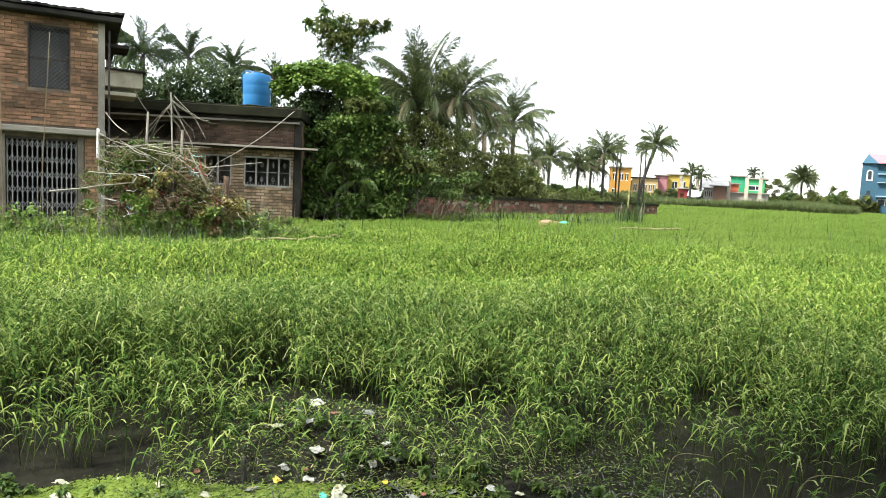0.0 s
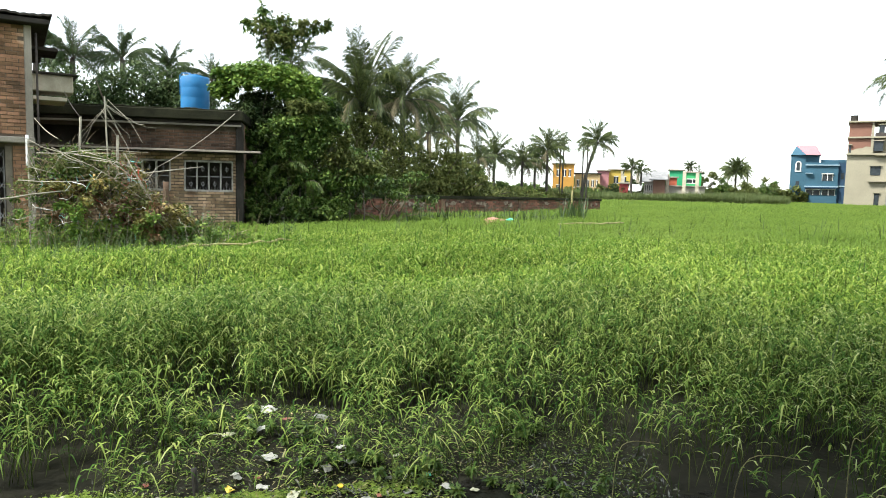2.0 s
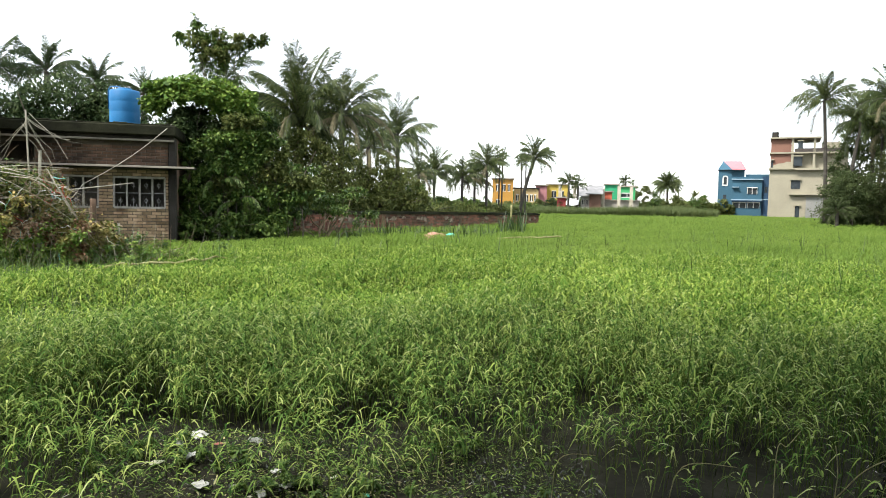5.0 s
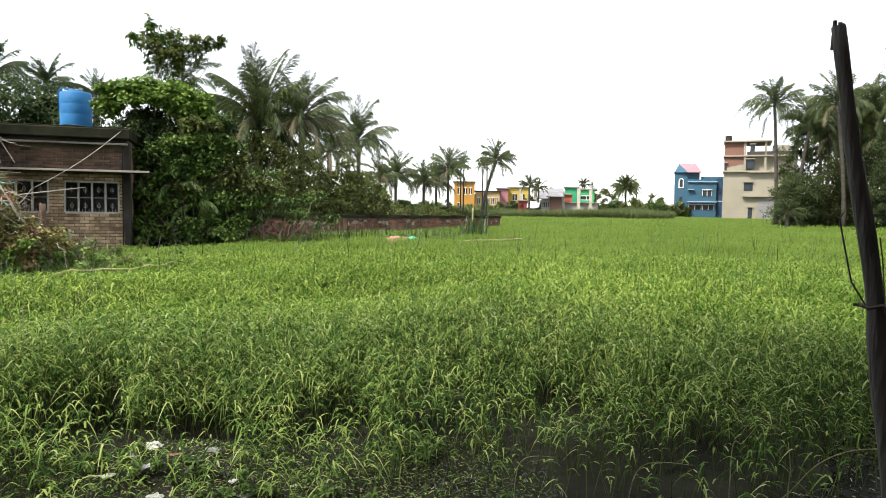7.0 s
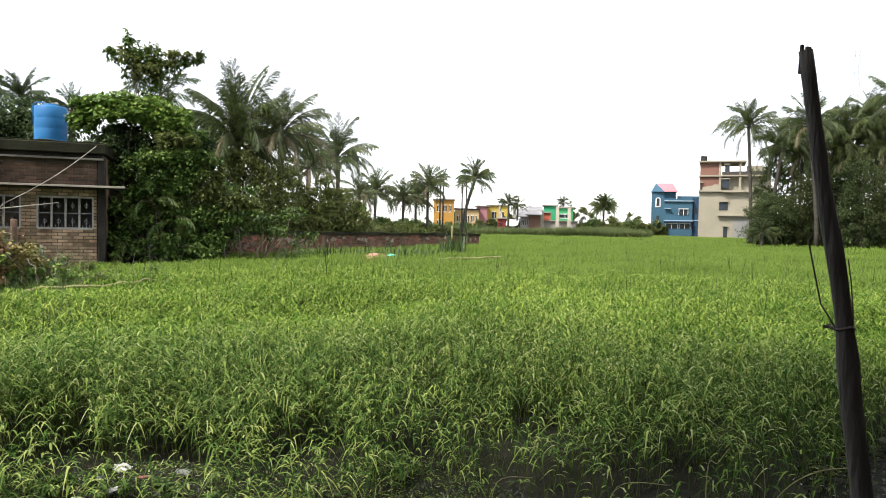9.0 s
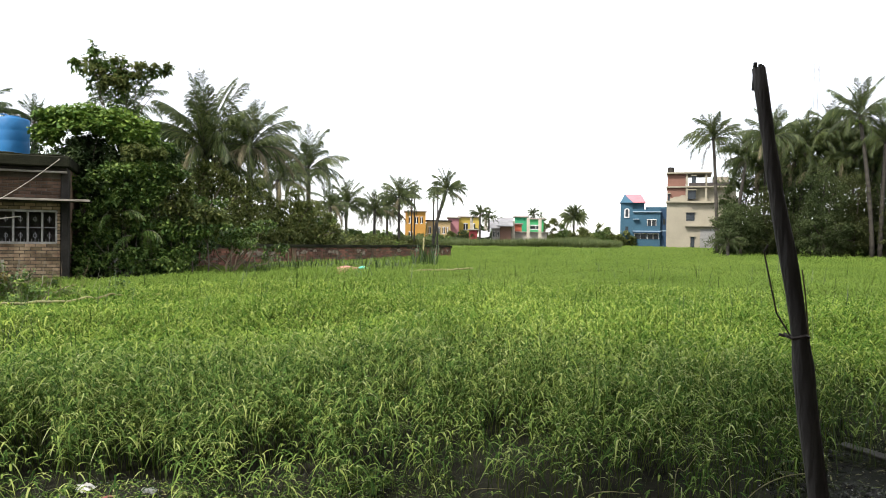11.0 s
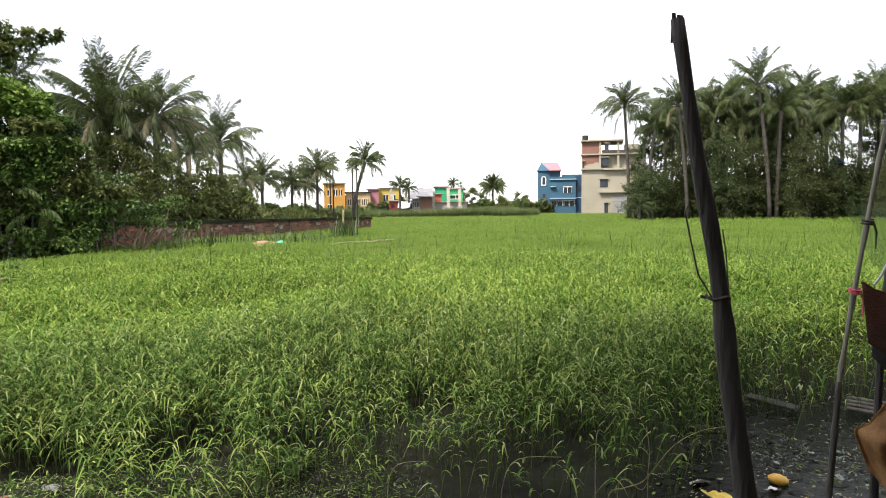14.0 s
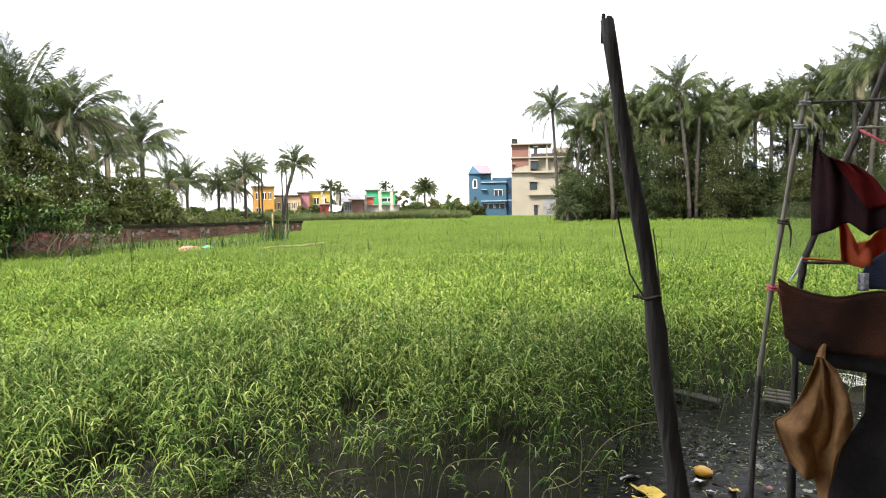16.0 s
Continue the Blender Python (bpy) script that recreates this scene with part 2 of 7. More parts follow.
def thing_part(name, parent):
    """A part made of pieces of its own."""
    ob = new(name)
    ob.empty_display_size = 0.1
    ob.parent = parent
    return ob


def pierced(x0, x1, z0, z1, y0, y1, holes=()):
    """One wall slab with openings cut through it."""
    xs = sorted({x0, x1, *[h[0] for h in holes], *[h[1] for h in holes]})
    zs = sorted({z0, z1, *[h[2] for h in holes], *[h[3] for h in holes]})
    xs, zs = [x for x in xs if x0 <= x <= x1], [z for z in zs if z0 <= z <= z1]

    def solid(i, j):
        if not (0 <= i < len(xs) - 1 and 0 <= j < len(zs) - 1):
            return False
        cx, cz = (xs[i] + xs[i + 1]) / 2, (zs[j] + zs[j + 1]) / 2
        return not any(h[0] < cx < h[1] and h[2] < cz < h[3] for h in holes)

    s, ids = Shape(), {}

    def v(i, j, b):
        if (i, j, b) not in ids:
            ids[i, j, b] = len(s.v)
            s.v.append((xs[i], y1 if b else y0, zs[j]))
        return ids[i, j, b]

    for i in range(len(xs) - 1):
        for j in range(len(zs) - 1):
            if not solid(i, j):
                continue
            s.f.append((v(i, j, 0), v(i + 1, j, 0), v(i + 1, j + 1, 0), v(i, j + 1, 0)))
            s.f.append((v(i, j, 1), v(i, j + 1, 1), v(i + 1, j + 1, 1), v(i + 1, j, 1)))
            for di, dj, a, b in ((-1, 0, (i, j), (i, j + 1)), (1, 0, (i + 1, j), (i + 1, j + 1)), (0, -1, (i, j), (i + 1, j)), (0, 1, (i, j + 1), (i + 1, j + 1))):
                if not solid(i + di, j + dj):
                    s.f.append((v(*a, 0), v(*b, 0), v(*b, 1), v(*a, 1)))
    return s


def thing(name, m, label, category, group="", kind=""):
    ob = new(name)
    ob.empty_display_size = 0.2
    ob.matrix_world = m
    return tagged(ob, label, category, group, kind)


def fast_mesh(name, co, quads, tris, material):
    """A mesh from arrays: vertices (n, 3), quads (a, 4), triangles (b, 3)."""
    me = bpy.data.meshes.new(name)
    me.vertices.add(len(co))
    me.vertices.foreach_set("co", np.ascontiguousarray(co, np.float32).ravel())
    idx = np.concatenate([quads.ravel(), tris.ravel()]).astype(np.int32)
    tot = np.concatenate([np.full(len(quads), 4), np.full(len(tris), 3)]).astype(np.int32)
    start = np.concatenate([[0], np.cumsum(tot)[:-1]]).astype(np.int32)
    me.loops.add(len(idx))
    me.loops.foreach_set("vertex_index", idx)
    me.polygons.add(len(tot))
    me.polygons.foreach_set("loop_start", start)
    me.update(calc_edges=True)
    me.validate()
    me.materials.append(material)
    return new(name, me)


def polar(az, r, z=0.0):
    return Vector((r * math.sin(radians(az)), r * math.cos(radians(az)), z))


def rise(r):
    """The height of the field's soil with distance."""
    return np.interp(r, [0, 3.6, 5, 12, 30, 60, 110, 3000], [0.0, 0.0, 0.12, 0.3, 0.45, 0.55, 0.62, 0.62])


rng = np.random.default_rng(7)


def ribbons(base, up, out, length, width, droop, k=3, reach=0.3):
    """Blades: each starts at base, climbs, leans out along `out` and droops. All arrays, one row a blade."""
    n = len(base)
    side = np.stack([-out[:, 1], out[:, 0], np.zeros(n)], 1)
    rows = []
    for i in range(k + 1):
        s = i / k
        p = base + out * (length * ((reach + 0.25 * droop) * s + 0.3 * droop * s * s))[:, None] + np.array([0, 0, 1.0]) * (length * (up * s - droop * s * s))[:, None]
        w = width * (1 - s ** 1.6) * (0.55 + 0.9 * min(s * 3, 0.5))
        if i < k:
            rows += [p - side * (w / 2)[:, None], p + side * (w / 2)[:, None]]
        else:
            rows.append(p)
    co = np.stack(rows, 1).reshape(-1, 3)
    m = 2 * k + 1
    o = (np.arange(n) * m)[:, None]
    quads = np.concatenate([o + np.array([[2 * i, 2 * i + 1, 2 * i + 3, 2 * i + 2]]) for i in range(k - 1)]) if k > 1 else np.zeros((0, 4), int)
    tris = o + np.array([[2 * k - 2, 2 * k - 1, 2 * k]])
    return co, quads, tris


def merge(sets):
    co, q, t, k = [], [], [], 0
    for c, a, b in sets:
        co.append(c), q.append(a + k), t.append(b + k)
        k += len(c)
    return np.concatenate(co), np.concatenate(q), np.concatenate(t)


def smooth_noise(x, y, f, seed=0):
    """Soft random field in 0..1."""
    r = np.random.default_rng(seed)
    s = np.zeros_like(x)
    for _ in range(7):
        a, p = r.uniform(0, 2 * np.pi, 2)
        g = f * r.uniform(0.6, 1.8)
        s += np.sin(g * (x * np.cos(a) + y * np.sin(a)) + p)
    return 0.5 + s / 9.0


# ---- ground: one sheet to the horizon ----
def build_ground():
    radii = np.concatenate([np.linspace(0, 8, 33), np.geomspace(8.6, 2600, 40)])
    na = 120
    co = []
    for r in radii:
        for k in range(na):
            a = 2 * math.pi * k / na
            x, y = r * math.sin(a), r * math.cos(a)
            z = float(rise(r))
            if y < 1.4:
                z = max(z, min(0.35, 0.5 * (1.4 - y)))
            az = math.degrees(math.atan2(x, y))
            if 40 < az < 75 and r < 9:
                z -= 0.16 * min(1, (az - 40) / 4) * min(1, max(0, 8.2 - r))
            z += (0.05 if r > 5 else 0.025) * noise.noise((x * 1.3, y * 1.3, 0)) if r < 40 else 0
            # heap of soil and rubbish at the field's edge
            z += 0.17 * math.exp(-((x + 0.7) / 0.6) ** 2 - ((y - 4.35) / 0.45) ** 2)
            co.append((x, y, z))
    q = [(i * na + k, i * na + (k + 1) % na, (i + 1) * na + (k + 1) % na, (i + 1) * na + k) for i in range(1, len(radii) - 1) for k in range(na)]
    t = [(0, na + (k + 1) % na, na + k) for k in range(na)]
    s = Shape()
    s.add(co, q + t)
    tagged(part("ground", s, SOIL, smooth=True), "dark damp soil of an overgrown field", "ground", kind="structure")


build_ground()


def ditch():
    s = Shape()
    n = 40
    top = [(-9 + 19 * i / n, 4.55 + 0.12 * math.sin(i * 1.7) + (0.0 if i < 24 else min(3.4, (i - 24) * 0.45))) for i in range(n + 1)]
    s.add([(x, 0.6, 0.03) for x, y in top] + [(x, y, 0.03) for x, y in top], [(i, i + 1, n + 2 + i, n + 1 + i) for i in range(n)])
    tagged(part("water", s, WATER), "dark still ditch water along the field's edge", "water", kind="structure")


ditch()


# ---- grass ----
def field_points(r0, r1, per_m2, az0=-40.0, az1=72.0):
    area = 0.5 * radians(az1 - az0) * (r1 * r1 - r0 * r0)
    n = int(area * per_m2)
    r = np.sqrt(rng.uniform(r0 * r0, r1 * r1, n))
    a = np.radians(rng.uniform(az0, az1, n))
    return r * np.sin(a), r * np.cos(a), r, np.degrees(a)


def near_edge(az):
    """Where the grass begins, by bearing."""
    return np.interp(az, [-40, -12, -6, 4, 9, 14, 32, 40, 44, 50, 58, 72], [3.8, 3.72, 3.75, 3.7, 3.65, 3.85, 3.8, 3.7, 4.3, 5.7, 6.4, 6.8])


def keep_out(x, y, r, az):
    """Bare places: the house fronts, the rubbish heap."""
    ok = r > near_edge(az) + 0.35 * (smooth_noise(x, y, 2.5, 3) - 0.5)
    heap = np.exp(-((x + 0.75) / 0.5) ** 2 - ((y - 4.25) / 0.45) ** 2)
    ok &= rng.uniform(0, 1, len(x)) > heap * 0.25
    ok &= ~((az < -5) & (y > 21.2 + 0.09 * (x + 4)))
    ok &= ~((az < -24) & (y > 16.6 + 0.3 * (x + 8.5)))
    # none beyond the boundary wall
    ok &= ~((x > -2) & (x < 12.5) & (y > 26.9 + 0.957 * (x + 1.6) - 0.4))
    return ok


def top_height(r, az):
    """How high the grass tips reach above the water, by distance and bearing."""
    h = np.interp(r, [3, 6, 12, 18, 26, 40, 60, 120], [0.86, 0.9, 0.86, 0.78, 0.72, 0.84, 0.9, 1.0])
    low = np.interp(az, [-40, -14, -6, 2], [1.0, 1.0, 0.5, 0.0]) * np.interp(r, [7, 13, 30], [0, 1, 1])
    return h - 0.17 * low


def meadow(r0, r1, per_m2, leaves, leaf_len, leaf_w, k, material, label, low=0.45):
    x, y, r, az = field_points(r0 * 0.88, r1 * 1.12, per_m2)
    ok = keep_out(x, y, r, az)
    # the bands of grass fade into one another; hollows in the near grass
    fade = np.clip((r1 * 1.12 - r) / (r1 * 0.24), 0, 1) * (np.clip((r - r0 * 0.88) / (r0 * 0.24), 0, 1) if r0 > 4 else 1)
    ok &= rng.uniform(0, 1, len(x)) < fade
    ok &= rng.uniform(0, 1, len(x)) < np.clip(0.05 + 2.6 * smooth_noise(x, y, 4.5, 12) - 0.6 + (r - 4) * 0.24, 0.15, 1) * np.clip(0.3 + (r - near_edge(az) - 0.25) * 0.5, 0.3, 1)
    x, y, r, az = x[ok], y[ok], r[ok], az[ok]
    n = len(x)
    z = rise(r)
    h = (top_height(r, az) - z) * (0.66 + 0.5 * smooth_noise(x, y, 1.3, 5)) * rng.uniform(0.72, 1.12, n)
    h = np.maximum(h, 0.16)
    h *= np.clip(0.38 + (r - near_edge(az)) * 0.36, 0.36, 1.0)
    lean = rng.uniform(0, 2 * np.pi, n)
    tilt = rng.uniform(0.05, 0.35, n)
    dx, dy = np.cos(lean) * tilt * h, np.sin(lean) * tilt * h
    o = np.stack([np.cos(lean), np.sin(lean), np.zeros(n)], 1)
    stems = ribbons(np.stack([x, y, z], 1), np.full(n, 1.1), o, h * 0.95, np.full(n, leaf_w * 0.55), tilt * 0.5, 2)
    tagged(fast_mesh("grass_stems", *stems, GRASS_STEM), "lower stalks of the tall grass, coloured dark for shade", "grass", kind="stuff")
    sets = []
    # the outermost plants carry few leaves
    full = np.clip(np.interp(az, [-10, 6, 14], [0.42, 0.36, 0.08]) + (r - near_edge(az)) * np.interp(az, [36, 42], [0.42, 0.22]), 0.12, 1)
    X, Y, Z, DX, DY, H = x, y, z, dx, dy, h
    for i in range(leaves):
        g = rng.uniform(0, 1, len(X)) < full
        x, y, z, dx, dy, h = X[g], Y[g], Z[g], DX[g], DY[g], H[g]
        n = len(x)
        s = rng.uniform(low, 1.0, n) ** 0.8
        b = np.stack([x + dx * s, y + dy * s, z + h * s * 0.95], 1)
        d = rng.uniform(0, 2 * np.pi, n)
        o = np.stack([np.cos(d), np.sin(d), np.zeros(n)], 1)
        L = leaf_len * rng.uniform(0.5, 1.3, n)
        sets.append(ribbons(b, rng.uniform(0.45, 1.0, n), o, L, leaf_w * rng.uniform(0.65, 1.3, n), rng.uniform(0.6, 1.7, n), k, 0.45))
    ob = fast_mesh("meadow_grass", *merge(sets), material)
    return tagged(ob, label, "grass", kind="stuff")


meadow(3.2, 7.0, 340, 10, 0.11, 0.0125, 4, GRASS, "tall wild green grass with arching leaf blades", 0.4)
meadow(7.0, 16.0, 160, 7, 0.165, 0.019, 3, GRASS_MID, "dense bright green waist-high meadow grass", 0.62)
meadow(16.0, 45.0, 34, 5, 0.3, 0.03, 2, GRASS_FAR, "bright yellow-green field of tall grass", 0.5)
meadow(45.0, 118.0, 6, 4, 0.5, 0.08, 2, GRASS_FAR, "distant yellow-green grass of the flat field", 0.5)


def sedges(n, r0, r1, az0, az1, h0, h1, w, label, seed, at=None, droop=0.2):
    """Dark upright stalks that stand above the grass."""
    rd = np.random.default_rng(seed)
    a, r = np.radians(rd.uniform(az0, az1, n)), rd.uniform(r0, r1, n)
    d = rd.uniform(0, 2 * np.pi, n)
    b = np.stack([r * np.sin(a), r * np.cos(a), rise(r) + 0.1], 1)
    o = np.stack([np.cos(d), np.sin(d), np.zeros(n)], 1)
    if at is not None:
        b += np.array([at.x, at.y, float(rise(at.length)) - 0.05])
    ob = fast_mesh("sedge", *ribbons(b, np.full(n, 1.05), o, rd.uniform(h0, h1, n), np.full(n, w), rd.uniform(0.02, droop, n), 3), SEDGE)
    tagged(ob, label, "sedge", kind="stuff")


sedges(260, 5, 12, -20, 62, 0.65, 0.95, 0.010, "thin dark seed stalks above the grass", 90)
sedges(3200, 6.0, 13.5, -38, -14, 0.4, 0.72, 0.013, "dull dark weeds mixed into the grass", 93, None, 0.9)
sedges(240, 12, 30, -10, 62, 0.55, 0.8, 0.022, "dark green sedge stalks in the field", 91)
for k in range(20):
    sedges(26, 0, 0.5, 0, 360, 0.4, 0.9, 0.035, "clump of dark broad-leaved weeds before the wall", 200 + k, polar(1.5 + 13 * ((k * 0.618) % 1), 23.5 + 3.0 * ((k * 0.377) % 1) + 0.28 * (13 * ((k * 0.618) % 1))), 0.95)
sedges(90, 28.5, 30, 14.2, 16.2, 0.7, 1.25, 0.05, "clump of tall dark reeds before the wall", 92)


# ---- palms ----
def frond(base, az, elev, length, sag, n, leaflet, width, r):
    """One feather frond: points of its rib, and its leaflets as arrays."""
    s = np.linspace(0, 1, 9)
    a = radians(az)
    out = np.array([math.cos(a), math.sin(a), 0.0])
    th = np.radians(np.maximum(elev - sag * s ** 1.3, -86))
    step = length / 8
    hor = np.concatenate([[0], np.cumsum(np.cos((th[1:] + th[:-1]) / 2) * step)])
    ver = np.concatenate([[0], np.cumsum(np.sin((th[1:] + th[:-1]) / 2) * step)])
    rib = base + np.outer(hor, out) + np.outer(ver, [0, 0, 1.0])
    t = np.linspace(0.1, 1.0, n)
    px = np.stack([np.interp(t, s, rib[:, i]) for i in range(3)], 1)
    tang = np.gradient(px, axis=0)
    tang /= np.linalg.norm(tang, axis=1)[:, None]
    side = np.cross(tang, [0, 0, 1.0])
    side /= np.linalg.norm(side, axis=1)[:, None] + 1e-9
    co, tri = [], []
    L = leaflet * np.sin(np.pi * (0.13 + 0.8 * t)) ** 0.7
    for sg in (-1, 1):
        j = r.uniform(0.75, 1.2, n)
        hang = r.uniform(0.3, 1.25, n) * np.clip(1.15 - np.abs(tang[:, 2]), 0.1, 1)
        d = side * sg * r.uniform(0.26, 0.6, n)[:, None] + tang * r.uniform(0.8, 1.25, n)[:, None] - np.outer(hang, [0, 0, 1.0])
        d /= np.linalg.norm(d, axis=1)[:, None]
        mid = px + d * (L * j * 0.55)[:, None]
        tip = px + d * (L * j)[:, None] - np.outer(L * j * 0.28, [0, 0, 1.0])
        w = tang * width * 0.5
        co += [np.stack([px - w * 0.6, px + w * 0.6, mid + w, mid - w, tip], 1)]
    co = np.concatenate(co).reshape(-1, 3)
    o = (np.arange(2 * n) * 5)[:, None]
    return rib, (co, o + np.array([[0, 1, 2, 3]]), o + np.array([[3, 2, 4]]))


def palm(az, r, crown_z, radius, name="coconut_palm", lean=(0.0, 0.0), fronds=20, n=26, trunk=0.16, dry=2, seed=0, label="tall coconut palm with feathery drooping fronds", nuts=0, group="coconut palms", base_z=0.3, leafmat=None, stiff=0.0):
    rd = np.random.default_rng(seed + int(az * 10) + 4000)
    radius *= 0.95
    c = polar(az, r, crown_z)
    foot = polar(az, r, base_z) + Vector((lean[0], lean[1], 0))
    root = thing(name, Matrix.Translation(foot), label, "palm tree", group)
    top = c - foot
    pts = [Vector((top.x * s ** 1.6, top.y * s ** 1.6, top.z * s)) for s in np.linspace(0, 1, 9)]
    tr = Shape().tube(pts, [trunk * (1.35 - 0.3 * min(1, s * 6) - 0.25 * s) for s in np.linspace(0, 1, 9)], 8)
    part("trunk", tr, PALM_BARK, root, smooth=True)
    fronds, n = int(fronds * 1.5), int(n * 2.2)
    sets, ribs, dsets = [], Shape(), []
    for i in range(fronds):
        u = (i + 0.5) / fronds
        elev = 88 - 86 * u ** 1.3 + rd.uniform(-11, 11) - 35 * stiff * u
        L = radius * (1.12 + 0.22 * u) * rd.uniform(0.82, 1.12)
        rib, leaves = frond(np.array(top), 137.5 * i + rd.uniform(-20, 20), elev, L, rd.uniform(8, 34) + 104 * u ** 0.85 * (1 - 0.8 * stiff), n, radius * 0.33, radius * 0.009 + r * 0.0004, rd)
        sets.append(leaves)
        ribs.tube([tuple(p) for p in rib], [radius * 0.011 * (1 - 0.8 * s) for s in np.linspace(0, 1, 9)], 4, caps=False)
    for i in range(dry):
        rib, leaves = frond(np.array(top), rd.uniform(0, 360), rd.uniform(-25, 30), radius * rd.uniform(1.1, 1.45), 90, n, radius * 0.26, radius * 0.022, rd)
        dsets.append(leaves)
    crown = fast_mesh("crown", *merge(sets), leafmat or PALM_LEAF)
    crown.parent = root
    part("frond_ribs", ribs, PALM_BARK if not leafmat else BARK, crown)
    if dsets:
        d = fast_mesh("dry_fronds", *merge(dsets), PALM_DRY)
        d.parent = crown
        tagged(d, "withered brown hanging fronds")
    if nuts:
        s = Shape()
        for i in range(nuts):
            bm = bmesh.new()
            bmesh.ops.create_icosphere(bm, subdivisions=1, radius=0.13)
            a = 2 * math.pi * i / nuts
            bmesh.ops.translate(bm, vec=top + Vector((0.22 * math.cos(a), 0.22 * math.sin(a), -0.25 - 0.1 * (i % 3))), verts=bm.verts)
            s.bm(bm)
        part("coconuts", s, LEAF_MID, root)
    return root


# ---- broadleaf foliage ----
def leaf_cloud(blobs, count, size, r, flat=0.55, clump=75):
    """Leaves scattered through uneven clumps; blobs: x, y, z, rx, ry, rz, share."""
    shares = np.array([b[6] for b in blobs], float)
    pick = r.choice(len(blobs), count, p=shares / shares.sum())
    B = np.array([b[:6] for b in blobs])
    # small clumps on the skin of each blob
    nc = max(8, count // clump)
    cb = r.choice(len(blobs), nc, p=shares / shares.sum())
    d = r.normal(size=(nc, 3))
    d /= np.linalg.norm(d, axis=1)[:, None]
    cc = B[cb, :3] + d * B[cb, 3:6] * r.uniform(0.45, 1.08, nc)[:, None]
    cs = B[cb, 3:6].mean(1) * r.uniform(0.07, 0.22, nc)
    which = r.integers(0, nc, count)
    p = cc[which] + r.normal(size=(count, 3)) * cs[which][:, None] * np.array([1, 1, 0.7])
    yaw = r.uniform(0, 2 * np.pi, count)
    pit = r.normal(-0.35, 0.5, count)
    L = size * r.uniform(0.6, 1.4, count)
    ax = np.stack([np.cos(yaw) * np.cos(pit), np.sin(yaw) * np.cos(pit), np.sin(pit)], 1)
    sd = np.stack([-np.sin(yaw), np.cos(yaw), r.normal(0, 0.35, count)], 1)
    a, m, b = p, p + ax * (L * 0.45)[:, None], p + ax * L[:, None] - np.outer(L * 0.15, [0, 0, 1.0])
    w = sd * (L * flat * 0.5)[:, None]
    co = np.stack([a, m + w, b, m - w], 1).reshape(-1, 3)
    o = (np.arange(count) * 4)[:, None]
    return co, o + np.array([[0, 1, 2, 3]]), np.zeros((0, 3), int)


def tree(name, foot, blobs, count, size, material, label, category="tree", trunk=0.12, seed=0, limbs=7, flat=0.55, trunk_top=None, group="", extra=None, clump=75):
    """blobs in metres from the foot."""
    r = np.random.default_rng(seed)
    root = thing(name, Matrix.Translation(foot), label, category, group)
    s = Shape()
    bx = np.array([b[:3] for b in blobs]).mean(0)
    tz = trunk_top or max(0.6, min(b[2] for b in blobs))
    fork = Vector((bx[0] * 0.4, bx[1] * 0.4, tz * 0.7))
    s.tube([(0, 0, -0.1), tuple(fork * 0.5 + Vector((0.05, 0, 0))), tuple(fork)], [trunk * 1.3, trunk, trunk * 0.85], 7)
    for i in range(limbs):
        b = blobs[i % len(blobs)]
        e = Vector((b[0] + r.normal() * b[3] * 0.4, b[1] + r.normal() * b[4] * 0.4, b[2] + r.uniform(-0.3, 0.7) * b[5]))
        mid = fork.lerp(e, 0.5) + Vector((r.normal() * 0.12, r.normal() * 0.12, 0.1))
        s.tube([tuple(fork), tuple(mid), tuple(e)], [trunk * 0.6, trunk * 0.35, trunk * 0.1], 5)
    part("trunk", s, BARK, root, smooth=True)
    ob = fast_mesh("crown", *leaf_cloud(blobs, count, size, r, flat, clump), material)
    ob.parent = root
    if extra:
        e_blobs, e_count, e_size, e_mat, e_label = extra
        e = fast_mesh("crown", *leaf_cloud(e_blobs, e_count, e_size, r, flat), e_mat)
        e.parent = root
        tagged(e, e_label)
    return root


def bent_bush(foot, label):
    """Bare grey stems that bow before the wall, leafy at their ends."""
    root = thing("bent_bush", Matrix.Translation(foot), label, "bush")
    stems = [[(0, 0, 0), (-0.25, 0, 0.35), (-0.75, 0.05, 0.75), (-0.95, 0.05, 1.25)], [(0, 0, 0), (0.1, 0, 0.45), (-0.15, 0.05, 0.95), (-0.2, 0.1, 1.45)], [(0.05, 0, 0), (0.35, 0, 0.4), (0.85, 0.05, 0.5), (1.15, 0.1, 0.9)], [(0, 0, 0.1), (0.25, -0.05, 0.6), (0.5, 0, 1.2), (0.6, 0.05, 1.7)]]
    ends = []
    for st in stems:
        part("stem", Shape().tube(st, [0.045, 0.036, 0.024, 0.012], 6), PALM_DRY, root, smooth=True)
        ends += [(x + dx, y, z + dz, 0.4, 0.3, 0.22, 1) for x, y, z in st[-1:] for dx, dz in ((-0.2, 0.0), (0.2, 0.15))]
    lv = fast_mesh("leaves", *leaf_cloud(ends, 2300, 0.11, np.random.default_rng(77), 0.5, 14), LEAF_MID)
    lv.parent = root


bent_bush(polar(0.2, 24.6, 0.3), "bush with bowed bare stems before the boundary wall")

